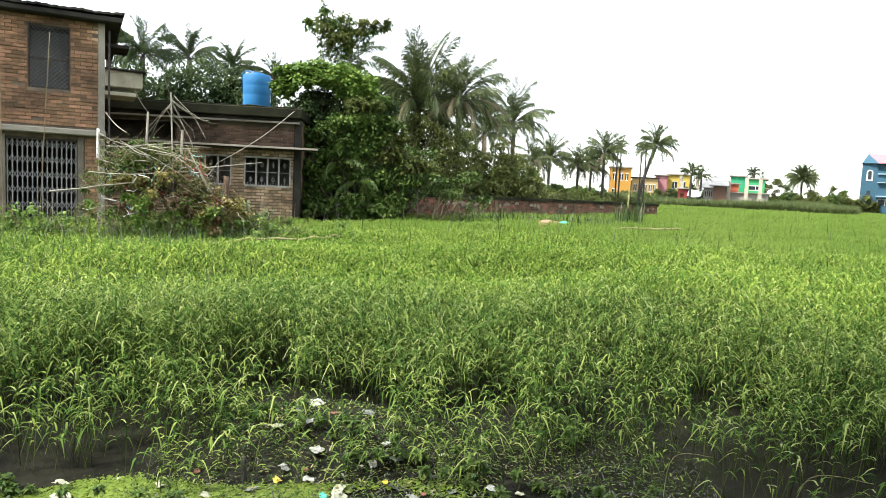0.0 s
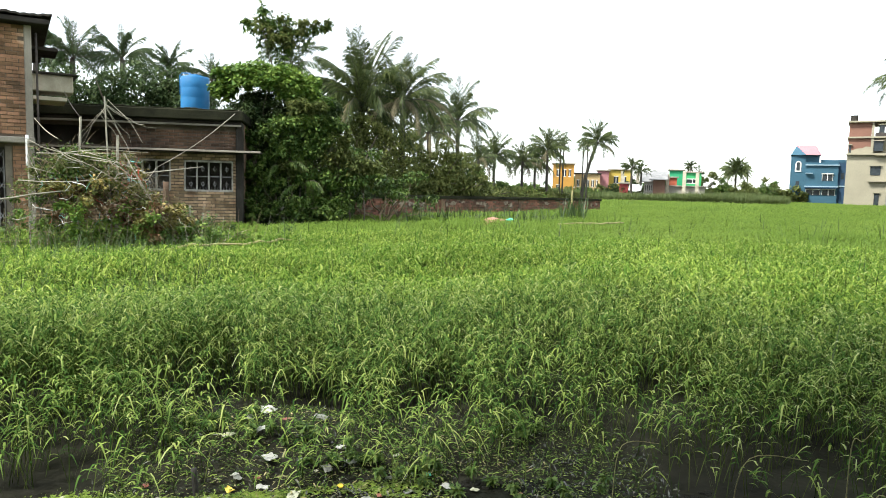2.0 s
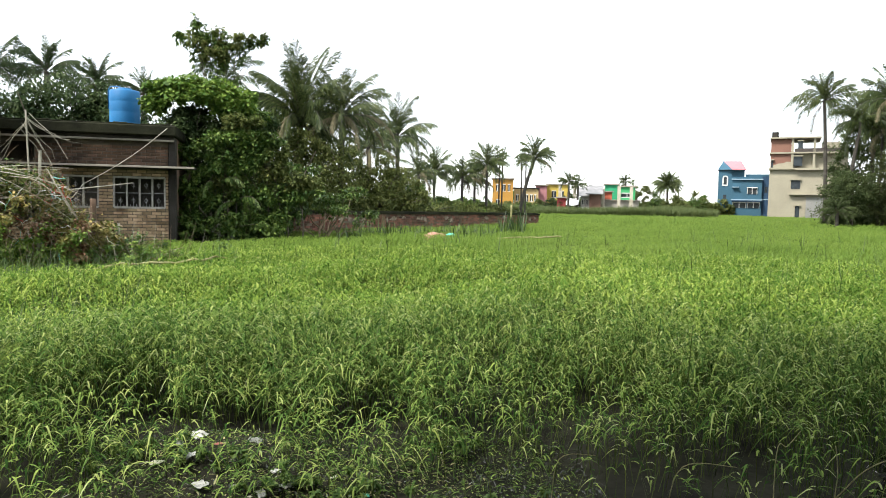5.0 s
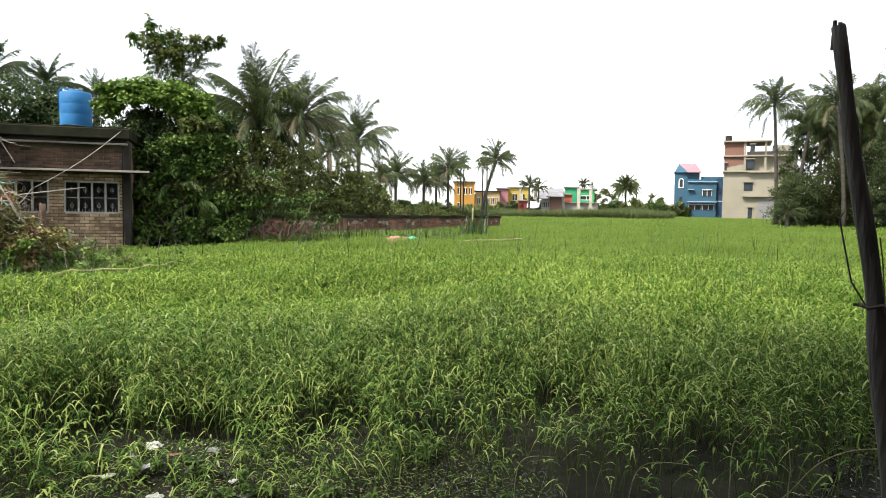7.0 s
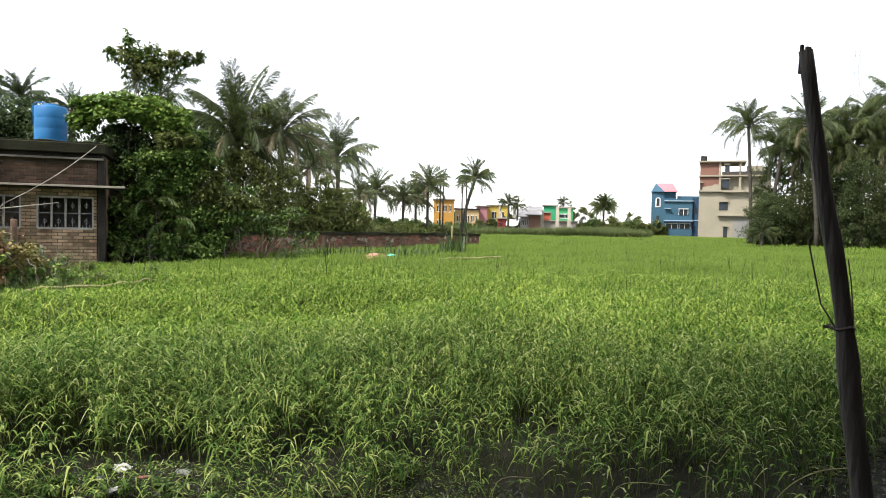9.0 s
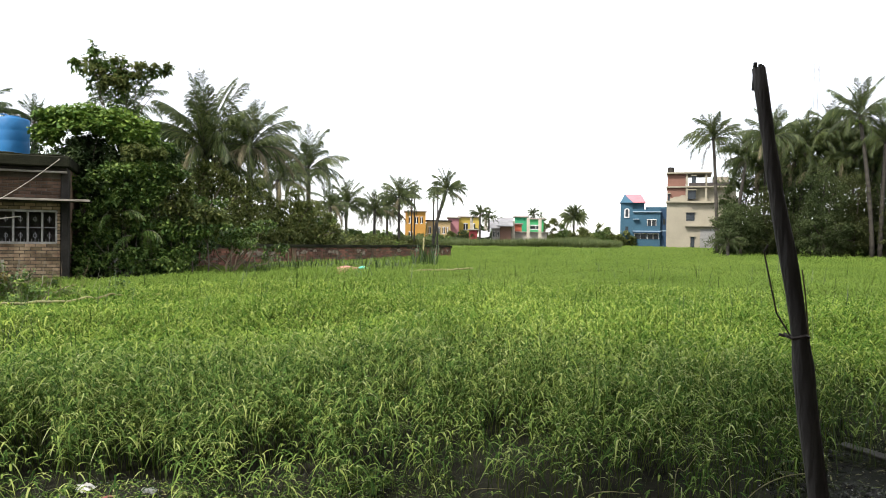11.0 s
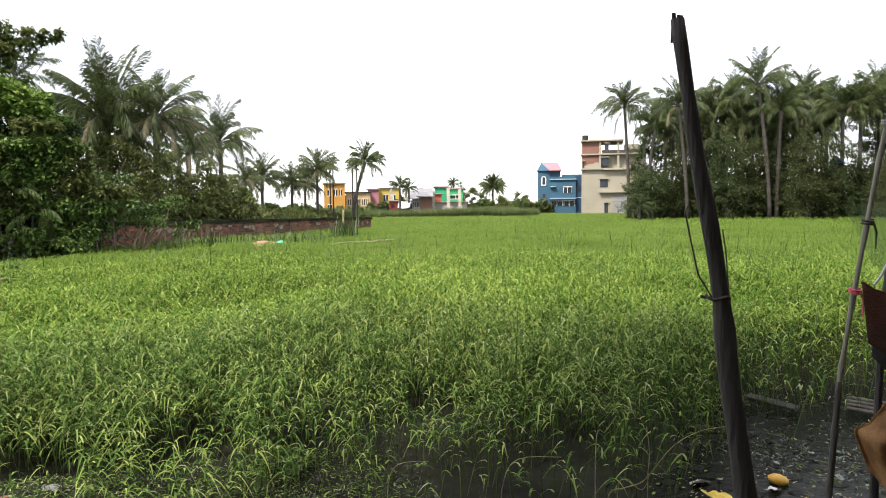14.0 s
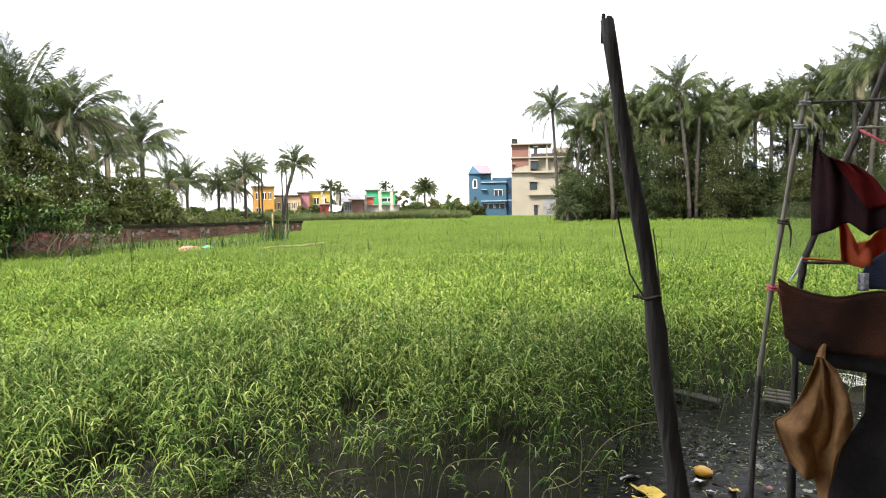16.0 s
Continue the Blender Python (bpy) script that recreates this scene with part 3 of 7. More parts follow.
# garden trees beside the low house
tree("mango_tree", polar(-8.7, 24, 0.3), [(-0.6, 0.3, 2.4, 1.2, 1.0, 1.6, 3), (1.0, 0.5, 1.9, 1.2, 1.0, 1.3, 2), (-0.7, 0.3, 4.0, 1.1, 0.9, 0.7, 2), (0.5, 0.4, 3.6, 1.0, 0.9, 0.8, 2), (0.9, -0.1, 0.9, 1.0, 0.8, 0.7, 1), (-0.8, 0, 0.9, 0.9, 0.7, 0.7, 1), (-1.2, 0.8, 1.9, 0.7, 0.8, 1.7, 2), (1.9, 0.7, 1.5, 0.8, 0.8, 1.2, 1.5), (-1.15, 0.2, 3.6, 0.6, 0.7, 1.0, 1.6), (0.9, 0.4, 4.0, 0.9, 0.7, 0.5, 1.2)],
     58000, 0.11, LEAF_DARK, "dense dark green leafy tree beside the low house", seed=3, limbs=12)
# brighter sprays of leaf that stand for lit leaves on the dark tree
for k, (az_, tn_, w_, h_, m_, cnt_) in enumerate(((-6.7, 0.091, 0.75, 0.26, LEAF_MID, 2600), (-5.2, 0.086, 0.55, 0.3, LEAF_MID, 1700), (-8.6, 0.062, 0.5, 0.28, LEAF_MID, 1300), (-7.2, 0.05, 0.6, 0.4, LEAF_MID, 2200), (-4.6, 0.045, 0.5, 0.35, OLIVE_LEAF, 1500), (-2.4, 0.03, 0.7, 0.35, OLIVE_LEAF, 1900), (-6.3, 0.012, 0.7, 0.4, LEAF_MID, 2200), (-3.6, 0.008, 0.8, 0.4, LEAF_MID, 2000), (-9.9, 0.0, 0.6, 0.4, LEAF_MID, 1500), (-5.4, -0.025, 0.9, 0.4, LEAF_MID, 2300), (-6.9, 0.112, 0.7, 0.25, OLIVE_LEAF, 1500), (-8.4, 0.088, 0.7, 0.3, LEAF_MID, 1500), (-5.9, 0.066, 0.6, 0.3, LEAF_MID, 1400), (-9.6, 0.044, 0.55, 0.35, LEAF_MID, 1300), (-4.3, 0.07, 0.5, 0.25, OLIVE_LEAF, 1000), (-11.2, 0.072, 0.5, 0.3, LEAF_MID, 1000), (-8.2, 0.026, 0.6, 0.3, OLIVE_LEAF, 1300), (-11.0, 0.02, 0.45, 0.35, LEAF_MID, 900))):
    zt_ = 1.77 + 22.9 * tn_ - 0.3
    tree("lit_leaf_spray", polar(az_, 22.9, 0.3), [(-w_ * 0.45, 0, zt_ - 0.05, w_ * 0.6, 0.3, h_, 1), (w_ * 0.4, 0, zt_, w_ * 0.55, 0.3, h_ * 0.8, 1), (0, 0.1, zt_ - h_ * 1.2, w_ * 0.5, 0.25, h_ * 0.8, 0.5)],
         cnt_, 0.12, m_, "leafy green spray standing for lit leaves on the dark tree", "bush", trunk=0.022, seed=320 + k, limbs=4, group="shrubs under the dark tree", clump=22)
tree("creeper_crown", polar(-11.0, 24.2, 0.5), [(-0.75, 0, 4.88, 0.6, 0.7, 0.24, 2.4), (0.0, 0, 4.98, 0.8, 0.8, 0.26, 3.2), (0.9, -0.1, 4.85, 0.7, 0.8, 0.3, 2.8), (1.6, 0, 4.55, 0.5, 0.7, 0.35, 1.6), (2.0, -0.1, 4.1, 0.4, 0.5, 0.3, 0.9), (0.3, -0.7, 4.6, 0.9, 0.3, 0.22, 1.3), (-1.0, -0.4, 4.35, 0.4, 0.3, 0.3, 0.8), (1.3, -0.6, 4.3, 0.6, 0.3, 0.25, 0.9)],
     19000, 0.13, LEAF_LIGHT, "fresh light green creeper spread over a tree top", "climbing plant", trunk=0.03, seed=5, flat=0.8, trunk_top=3.6, limbs=9, clump=40)
for azf, zf, rf, sf in ((-9.2, 2.3, 1.05, 171), (-6.4, 0.9, 1.1, 172), (-7.6, 1.7, 1.1, 173)):
    palm(azf, 22.9, zf, rf, "young_palm", fronds=6, n=20, trunk=0.028, dry=0, seed=sf, base_z=0.3, label="young palm with arching fronds under the leafy tree", group="young palms", leafmat=LEAF_MID)
tree("almond_tree", polar(-8.6, 28, 0.3), [(-1.05, 0, 8.35, 0.2, 0.2, 0.3, 0.6), (-0.95, 0, 7.95, 0.4, 0.35, 0.3, 1.4), (-1.6, 0, 7.72, 0.3, 0.25, 0.14, 0.6), (-1.2, 0, 7.5, 0.5, 0.4, 0.28, 1.6), (-0.5, 0, 7.5, 0.75, 0.6, 0.42, 3.4), (0.15, 0, 7.55, 0.6, 0.5, 0.38, 2.4), (0.7, 0, 7.4, 0.5, 0.4, 0.28, 1.6), (1.2, 0, 7.58, 0.35, 0.3, 0.18, 0.8), (1.6, 0, 7.75, 0.25, 0.2, 0.12, 0.4), (-0.5, 0, 7.0, 0.65, 0.5, 0.35, 2.2), (0.3, 0, 6.95, 0.6, 0.45, 0.33, 1.8), (-0.3, 0, 6.5, 0.45, 0.4, 0.4, 1.4), (0.1, 0, 6.05, 0.45, 0.4, 0.4, 1.3), (0.15, 0, 5.4, 0.8, 0.5, 0.5, 2)],
     3300, 0.18, LEAF_MID, "tall slender tree with tiers of broad leaves", trunk=0.045, seed=8, trunk_top=6.2, limbs=14, flat=0.42, clump=12,
     extra=([(-0.6, -0.3, 7.6, 0.8, 0.5, 0.45, 3), (0.4, -0.3, 7.5, 0.7, 0.4, 0.3, 2), (-0.3, -0.3, 6.9, 0.6, 0.4, 0.4, 2), (1.3, -0.2, 7.7, 0.4, 0.3, 0.2, 0.7)], 2000, 0.17, OLIVE_LEAF, "lighter olive green leaves"))
tree("shrub", polar(-8.6, 22.4, 0.3), [(-0.9, 0, 0.5, 0.7, 0.4, 0.5, 1), (0.2, 0, 0.55, 0.7, 0.4, 0.55, 1), (1.2, 0.1, 0.45, 0.6, 0.4, 0.45, 1), (-0.9, 0.3, 1.4, 0.5, 0.3, 0.6, 0.7)],
     5200, 0.11, LEAF_MID, "leafy shrub under the garden trees", "bush", seed=26, limbs=5, trunk=0.03)
tree("jujube_tree", polar(-2.6, 31, 0.3), [(-1.5, 0, 2.2, 1.2, 1.0, 1.6, 2), (0.2, 0, 2.6, 1.3, 1.0, 1.8, 2), (1.6, 0, 2.4, 1.2, 1.0, 1.5, 2), (0.0, 0.3, 3.9, 1.3, 0.8, 0.8, 1.2)],
     16000, 0.13, OLIVE_LEAF, "olive green leafy tree under the large palm", seed=27, limbs=9, clump=30)
tree("fig_bush", polar(-3.6, 26.3, 0.3), [(-0.3, 0, 1.5, 0.9, 0.9, 0.9, 2), (0.6, 1.0, 1.9, 0.8, 0.6, 0.6, 1.5), (0.2, 0.4, 2.5, 0.8, 0.7, 0.6, 1)],
     7000, 0.15, LEAF_MID, "mid green bush leaning over the brick boundary wall", "bush", seed=11)
tree("guava_tree", polar(-13.2, 29, 0.3), [(-0.5, 0, 3.6, 0.7, 0.6, 1.0, 2), (0.5, 0, 4.0, 0.8, 0.6, 0.9, 2), (0, 0, 2.4, 0.9, 0.6, 1.0, 1.5)],
     6000, 0.12, LEAF_DARK, "dark leafy tree behind the roof tank", seed=28, limbs=8)
tree("jackfruit_tree", polar(-20.5, 33, 0.3), [(-2.0, 0, 4.8, 1.9, 1.4, 1.5, 2.2), (0.5, 0, 5.2, 2.0, 1.4, 1.3, 2.4), (2.3, 0, 4.6, 1.5, 1.3, 1.2, 1.2), (-3.6, 0, 4.5, 1.3, 1.2, 1.1, 1.2), (-0.5, 0.5, 3.0, 2.8, 1.2, 1.4, 1.5)],
     30000, 0.16, LEAF_DARK, "dark green tree mass rising behind the low house", seed=13, limbs=10)
for azb, rb, zb, wb, sb in ((1.0, 36, 2.0, 2.4, 21), (5.0, 40, 1.8, 2.6, 22), (9.5, 52, 1.45, 3.4, 23), (13.0, 59.5, 1.4, 3.2, 24)):
    tree("hedge_bush", polar(azb, rb, 0.3), [(-wb * 0.6, 0, zb * 0.5, wb * 0.7, 1.2, zb * 0.5, 1), (wb * 0.6, 0.3, zb * 0.45, wb * 0.7, 1.2, zb * 0.5, 1), (0, 0, zb * 0.75, wb * 0.7, 1.0, zb * 0.4, 1)],
         6500, 0.18, OLIVE_LEAF, "mixed green undergrowth behind the boundary wall", "bush", seed=sb, limbs=5, group="undergrowth behind the wall")

tree("garden_tree", polar(1.6, 38, 0.3), [(-1.8, 0, 2.6, 1.4, 1.1, 1.6, 2), (0.3, 0, 2.2, 1.5, 1.1, 1.6, 2), (2.2, 0.3, 1.8, 1.3, 1.1, 1.3, 2), (-0.6, 0, 4.0, 1.2, 1.0, 0.8, 1)],
     6500, 0.17, OLIVE_LEAF, "bushy garden tree between the palms behind the wall", seed=15, limbs=9)
tree("garden_tree", polar(3.6, 38.5, 0.3), [(-1.2, 0, 3.1, 1.0, 0.8, 1.5, 2), (0.2, 0, 3.0, 1.1, 0.8, 1.5, 2), (1.4, 0, 2.4, 1.0, 0.8, 1.3, 2), (2.4, 0, 1.6, 1.0, 0.8, 1.0, 1.5), (0.3, 0, 1.2, 1.8, 0.8, 1.0, 1.5)],
     9500, 0.16, OLIVE_LEAF, "tall leafy garden tree beside the palms", seed=19, limbs=9)
tree("garden_tree", polar(6.5, 44, 0.3), [(-1.5, 0, 1.4, 1.4, 1.1, 1.1, 2), (0.8, 0, 1.0, 1.4, 1.1, 0.7, 2), (2.6, 0.3, 0.9, 1.3, 1.1, 0.6, 2)],
     5000, 0.18, OLIVE_LEAF, "bushy garden tree between the palms behind the wall", seed=16, limbs=9)
tree("garden_tree", polar(11.8, 60, 0.3), [(-2.2, 0, 0.9, 1.6, 1.1, 0.6, 2), (0.6, 0, 1.0, 1.6, 1.1, 0.6, 2), (2.9, 0.3, 0.9, 1.6, 1.1, 0.5, 2)],
     5000, 0.2, OLIVE_LEAF, "olive green garden tree before the village", seed=30, limbs=9)
for k, (az_, r_, z_, w_) in enumerate(((4.4, 41, 4.0, 1.2), (5.3, 43.5, 3.6, 1.1), (6.1, 46, 3.7, 1.5), (7.0, 47, 2.9, 1.3), (7.6, 50, 1.9, 1.5), (9.3, 53, 2.1, 1.3), (10.3, 55, 1.7, 1.4), (11.5, 57, 2.0, 1.3), (12.3, 58, 1.6, 1.2))):
    tree("garden_bush", polar(az_, r_, 0.3), [(-w_ * 0.5, 0, z_ * 0.45, w_ * 0.55, 0.7, z_ * 0.42, 1), (w_ * 0.5, 0.2, z_ * 0.4, w_ * 0.55, 0.7, z_ * 0.4, 1), (0, 0, z_ * 0.8, w_ * 0.45, 0.5, z_ * 0.25, 0.6)],
         3000, 0.17, (OLIVE_LEAF, LEAF_MID, OLIVE_LEAF, LEAF_LIGHT)[k % 4], "light green bush growing between the palm trunks", "bush", trunk=0.03, seed=420 + k, limbs=6, group="bushes between the palms", clump=24)
palm(-2.6, 33, 5.3, 3.2, fronds=30, n=44, dry=7, seed=1, nuts=8, trunk=0.2, label="large coconut palm with dense crown and withered lower fronds")
palm(0.75, 32.4, 5.75, 2.2, fronds=22, n=34, dry=11, seed=2, label="coconut palm with pale withered fronds hanging from the crown")
palm(5.4, 42, 5.75, 2.35, fronds=20, n=32, dry=5, seed=3, nuts=6, trunk=0.14)
palm(3.0, 40, 4.9, 2.0, fronds=18, n=28, dry=6, seed=17, label="coconut palm with yellowing fronds behind the wall")
palm(-8.4, 33, 7.2, 1.75, fronds=13, n=26, dry=1, seed=14, label="slender coconut palm behind the tiered tree", leafmat=LEAF_DARK)
palm(8.5, 55, 4.15, 2.0, fronds=22, n=26, seed=4, dry=6, trunk=0.13)
palm(10.85, 57, 3.95, 1.75, fronds=20, n=22, seed=5, dry=6, trunk=0.13)
palm(12.9, 58, 4.95, 2.0, fronds=22, n=26, seed=6, dry=5, trunk=0.13)
palm(11.9, 60, 4.0, 1.7, fronds=18, n=22, seed=16, dry=5, trunk=0.13)
palm(7.2, 52, 3.9, 1.7, fronds=16, n=22, seed=19, dry=5, trunk=0.13, label="coconut palm with yellowing fronds behind the wall")
palm(16.85, 62, 6.0, 2.0, fronds=20, n=26, seed=7, lean=(-1.3, 0), dry=1)
for azp, zp in ((14.2, 5.9), (13.95, 5.5), (15.8, 5.4), (16.15, 5.7)):
    palm(azp, 60, zp, 0.8, "areca_palm", fronds=9, n=12, trunk=0.07, dry=0, seed=9, label="slender areca palm with thin grey trunk", group="areca palms")
palm(19.7, 90, 4.9, 1.5, fronds=16, n=16, seed=10, dry=0, leafmat=GROVE_LEAF, label="distant coconut palm among the village roofs")
palm(20.45, 92, 4.5, 1.3, fronds=14, n=14, seed=18, dry=0, leafmat=GROVE_LEAF, label="distant coconut palm among the village roofs")
palm(24.2, 112, 5.9, 1.2, fronds=14, n=14, seed=10, dry=0, leafmat=GROVE_LEAF, label="distant coconut palm behind the green building")
palm(27.5, 105, 4.9, 2.1, "date_palm", fronds=44, n=22, seed=12, dry=0, label="round-headed date palm at the field's far edge", group="date palms")
for azp, ep, rp, sp in ((-24.1, 0.15, 2.1, 76), (-20.8, 0.154, 1.9, 32), (-17.6, 0.146, 1.7, 33), (-14.4, 0.136, 1.5, 34), (-26.4, 0.148, 2.0, 35)):
    palm(azp, 38, 1.77 + 38 * ep, rp * 0.85, fronds=20, n=26, seed=sp, dry=0, label="coconut palm rising behind the houses", leafmat=LEAF_DARK)

# grove beyond the field
for azp, ep, rp, sp, nt_ in ((38.2, 0.142, 2.6, 41, 0), (42.3, 0.13, 2.5, 42, 0), (44.6, 0.132, 2.5, 43, 0), (46.3, 0.142, 2.5, 44, 0), (48.0, 0.153, 2.8, 45, 6), (51.2, 0.142, 2.5, 46, 0), (40.6, 0.112, 2.3, 47, 0),
                              (57.4, 0.135, 2.6, 49, 0), (58.3, 0.15, 2.9, 54, 0), (60.0, 0.152, 2.9, 50, 0), (61.6, 0.16, 3.0, 55, 0), (63.0, 0.155, 2.9, 51, 0), (49.6, 0.12, 2.4, 52, 0)):
    palm(azp, 62 + 3 * math.sin(azp), 1.77 + 62 * ep, rp, fronds=20, n=26, seed=sp, lean=(0.35, -0.3) if sp == 41 else (0.9 * math.sin(sp * 1.7), 0.6 * math.cos(sp * 2.3)), dry=1, nuts=nt_, base_z=0.6, label="tall coconut palm in the dark grove beyond the field", group="grove palms")
for i in range(14):
    azb = 40.3 + i * 1.87
    hh = (4.2, 5.6, 6.6, 7.2, 7.0, 6.6, 7.0, 6.4, 5.4, 5.4, 6.2, 6.8, 7.2, 6.8)[i]
    tree("grove_tree", polar(azb, 58 + 2.5 * (i % 3), 0.5), [(-1.0, 0, hh * 0.3, 1.5, 1.4, hh * 0.32, 2.4), (1.1, 0.2, hh * 0.35, 1.5, 1.4, hh * 0.34, 2.2), (0, 0.1, hh * 0.72, 1.5, 1.3, hh * 0.3, 2)],
         15000, 0.14, (GROVE_LEAF, GROVE_OLIVE, GROVE_LEAF, GROVE_LEAF, GROVE_OLIVE)[i % 5], "dark leafy tree filling the grove under the palms", seed=60 + i, group="grove trees", limbs=6)
tree("grove_tree", polar(39.5, 60, 0.5), [(-0.6, 0, 3.0, 1.0, 1.0, 0.7, 1.5), (0.5, 0.2, 3.9, 1.1, 1.0, 0.8, 2), (0.4, 0, 1.5, 1.0, 0.9, 1.2, 2)],
     7000, 0.14, GROVE_LEAF, "dark leafy tree at the grove's edge before the pale building", seed=75, group="grove trees", limbs=8, clump=30)
for azp, ep, rp, sp in ((41.4, 0.105, 2.6, 141), (43.4, 0.12, 2.7, 142), (45.4, 0.118, 2.7, 143), (47.0, 0.125, 2.8, 144), (49.0, 0.11, 2.7, 145), (50.4, 0.12, 2.7, 146), (52.6, 0.12, 2.8, 147), (55.8, 0.13, 2.8, 148), (58.8, 0.12, 2.8, 149), (61.5, 0.125, 2.8, 150)):
    palm(azp, 66, 1.77 + 66 * ep, rp, fronds=22, n=26, seed=sp, dry=1, base_z=0.6, label="coconut palm deep in the grove", group="grove palms")
for k, azp in enumerate((41.9, 43.9, 45.0, 46.6, 47.7, 48.8, 50.0, 51.6, 52.3, 58.0, 60.6)):
    palm(azp, 64, 1.77 + 64 * (0.098 + 0.012 * math.sin(k * 2.1)), 2.5, fronds=20, n=22, seed=240 + k, dry=3, trunk=0.12, base_z=0.6, label="lower coconut palm between the trunks of the grove", group="grove palms")
for i in (0, 1, 2, 3, 4, 5, 7, 8, 9, 10, 11, 12):
    azb = 40.6 + i * 2.1 + (0.7 if i == 7 else 0)
    tree("grove_tree", polar(azb, 70 + 2 * (i % 2), 0.5), [(-1.4, 0, 5.2, 1.7, 1.4, 2.6, 2), (1.2, 0.2, 6.0, 1.8, 1.4, 2.9, 2), (0, 0, 2.2, 2.2, 1.4, 2.0, 2), (0, 0.2, 7.8, 1.9, 1.2, 1.8, 2.4)],
         12000, 0.2, GROVE_LEAF, "dense dark tree at the back of the grove", seed=180 + i, group="grove trees", limbs=6)
for azp, ep in ((53.6, 0.118), (54.7, 0.122), (56.0, 0.115)):
    palm(azp, 63, 1.77 + 63 * ep, 2.2, "date_palm", fronds=34, n=18, seed=int(azp * 7), dry=1, base_z=0.6, label="round-headed date palm in the grove", group="date palms", stiff=0.6)
palm(39.4, 56, 1.7, 1.2, "date_palm", fronds=18, n=18, seed=160, dry=0, trunk=0.14, base_z=0.6, label="small date palm at the grove's edge", group="date palms", leafmat=GROVE_LEAF)


# far woods that close the horizon
def far_woods(az0, az1, r, top, seed, label, leaf=LEAF_MID):
    rd = np.random.default_rng(seed)
    blobs = []
    for a in np.arange(az0, az1, 0.7):
        p = polar(a, r * rd.uniform(0.97, 1.05))
        h = top * rd.uniform(0.6, 1.1)
        blobs.append((p.x, p.y, h * 0.55, r * 0.011, r * 0.011, h * 0.5, 1))
    ob = fast_mesh("far_woods", *leaf_cloud(blobs, int(len(blobs) * 1300), r * 0.003, rd, 0.8), leaf)
    tagged(ob, label, "trees", kind="stuff")


far_woods(6, 31, 125, 4.2, 70, "low line of distant trees behind the village")
far_woods(24, 33, 112, 4.0, 71, "distant green thicket at the field's far edge", OLIVE_LEAF)
far_woods(40.5, 72, 95, 6.5, 72, "distant trees behind the palm grove")
far_woods(-42, -3, 60, 5.0, 73, "trees behind the brick houses")


# ---- reed belt at the far edge ----
def reeds(az0, az1, r0, r1, n, h, label):
    a = np.radians(rng.uniform(az0, az1, n))
    r = rng.uniform(r0, r1, n)
    d = rng.uniform(0, 2 * np.pi, n)
    b = np.stack([r * np.sin(a), r * np.cos(a), rise(r)], 1)
    o = np.stack([np.cos(d), np.sin(d), np.zeros(n)], 1)
    hh = h * (0.75 + 0.4 * smooth_noise(b[:, 0], b[:, 1], 0.5, 9)) * rng.uniform(0.8, 1.15, n)
    ob = fast_mesh("reed_belt", *ribbons(b, np.full(n, 1.1), o, hh, np.full(n, 0.075), rng.uniform(0.05, 0.6, n), 2), REED)
    tagged(ob, label, "reeds", kind="stuff")


reeds(12, 31.2, 84, 92, 42000, 1.35, "dark green belt of reeds along the field's far edge")


# ---- brick laying ----
def lay_bricks(parent, x0, x1, z0, z1, y, holes=(), limit=0, material=None, seed=0, L=0.245, H=0.075, joint=0.012, missing=0.0, piece=None):
    """Courses of bricks proud of the wall face at y. The first `limit` are parts of their own, the rest one part."""
    rd = random.Random(seed)
    rows = int((z1 - z0) / (H + joint))
    pieces = []
    for i in range(rows):
        zb = z0 + i * (H + joint)
        x = x0 - (L / 2 if i % 2 else 0)
        while x < x1:
            a, b = max(x, x0), min(x + L, x1)
            x += L + joint
            if b - a < 0.05 or rd.random() < missing:
                continue
            spans = [(a, b)]
            for h in holes:  # bricks are cut to the edge of an opening
                if zb < h[3] and zb + H > h[2]:
                    spans = [q for c, d in spans for q in ((c, min(d, h[0])), (max(c, h[1]), d)) if q[1] - q[0] > 0.03]
            for c, d in spans:
                pieces.append((c, d, zb + rd.uniform(-0.004, 0.004), rd.uniform(-0.012, 0.014)))
    rd.shuffle(pieces)
    mesh = {}
    for a, b, zb, d in pieces[:limit]:
        w = max(0.03, round((b - a) * 40) / 40) if b - a < L - 0.02 else L
        if w not in mesh:
            s = Shape().box(-w / 2, w / 2, -0.02, 0.05, 0, H, 0.006)
            me = bpy.data.meshes.new("brick")
            me.from_pydata(s.v, [], s.f)
            me.materials.append(piece or BRICK)
            mesh[w] = me
        ob = new("brick", mesh[w])
        ob.parent = parent
        ob.location = ((a + b) / 2, y - d, zb)
    s = Shape()
    for a, b, zb, d in pieces[limit:]:
        s.box(a, b, y - 0.02 - d, y + 0.05, zb, zb + H)
    if s.v:
        tagged(part("brickwork", s, material or BRICK_RUN, parent), kind="stuff")


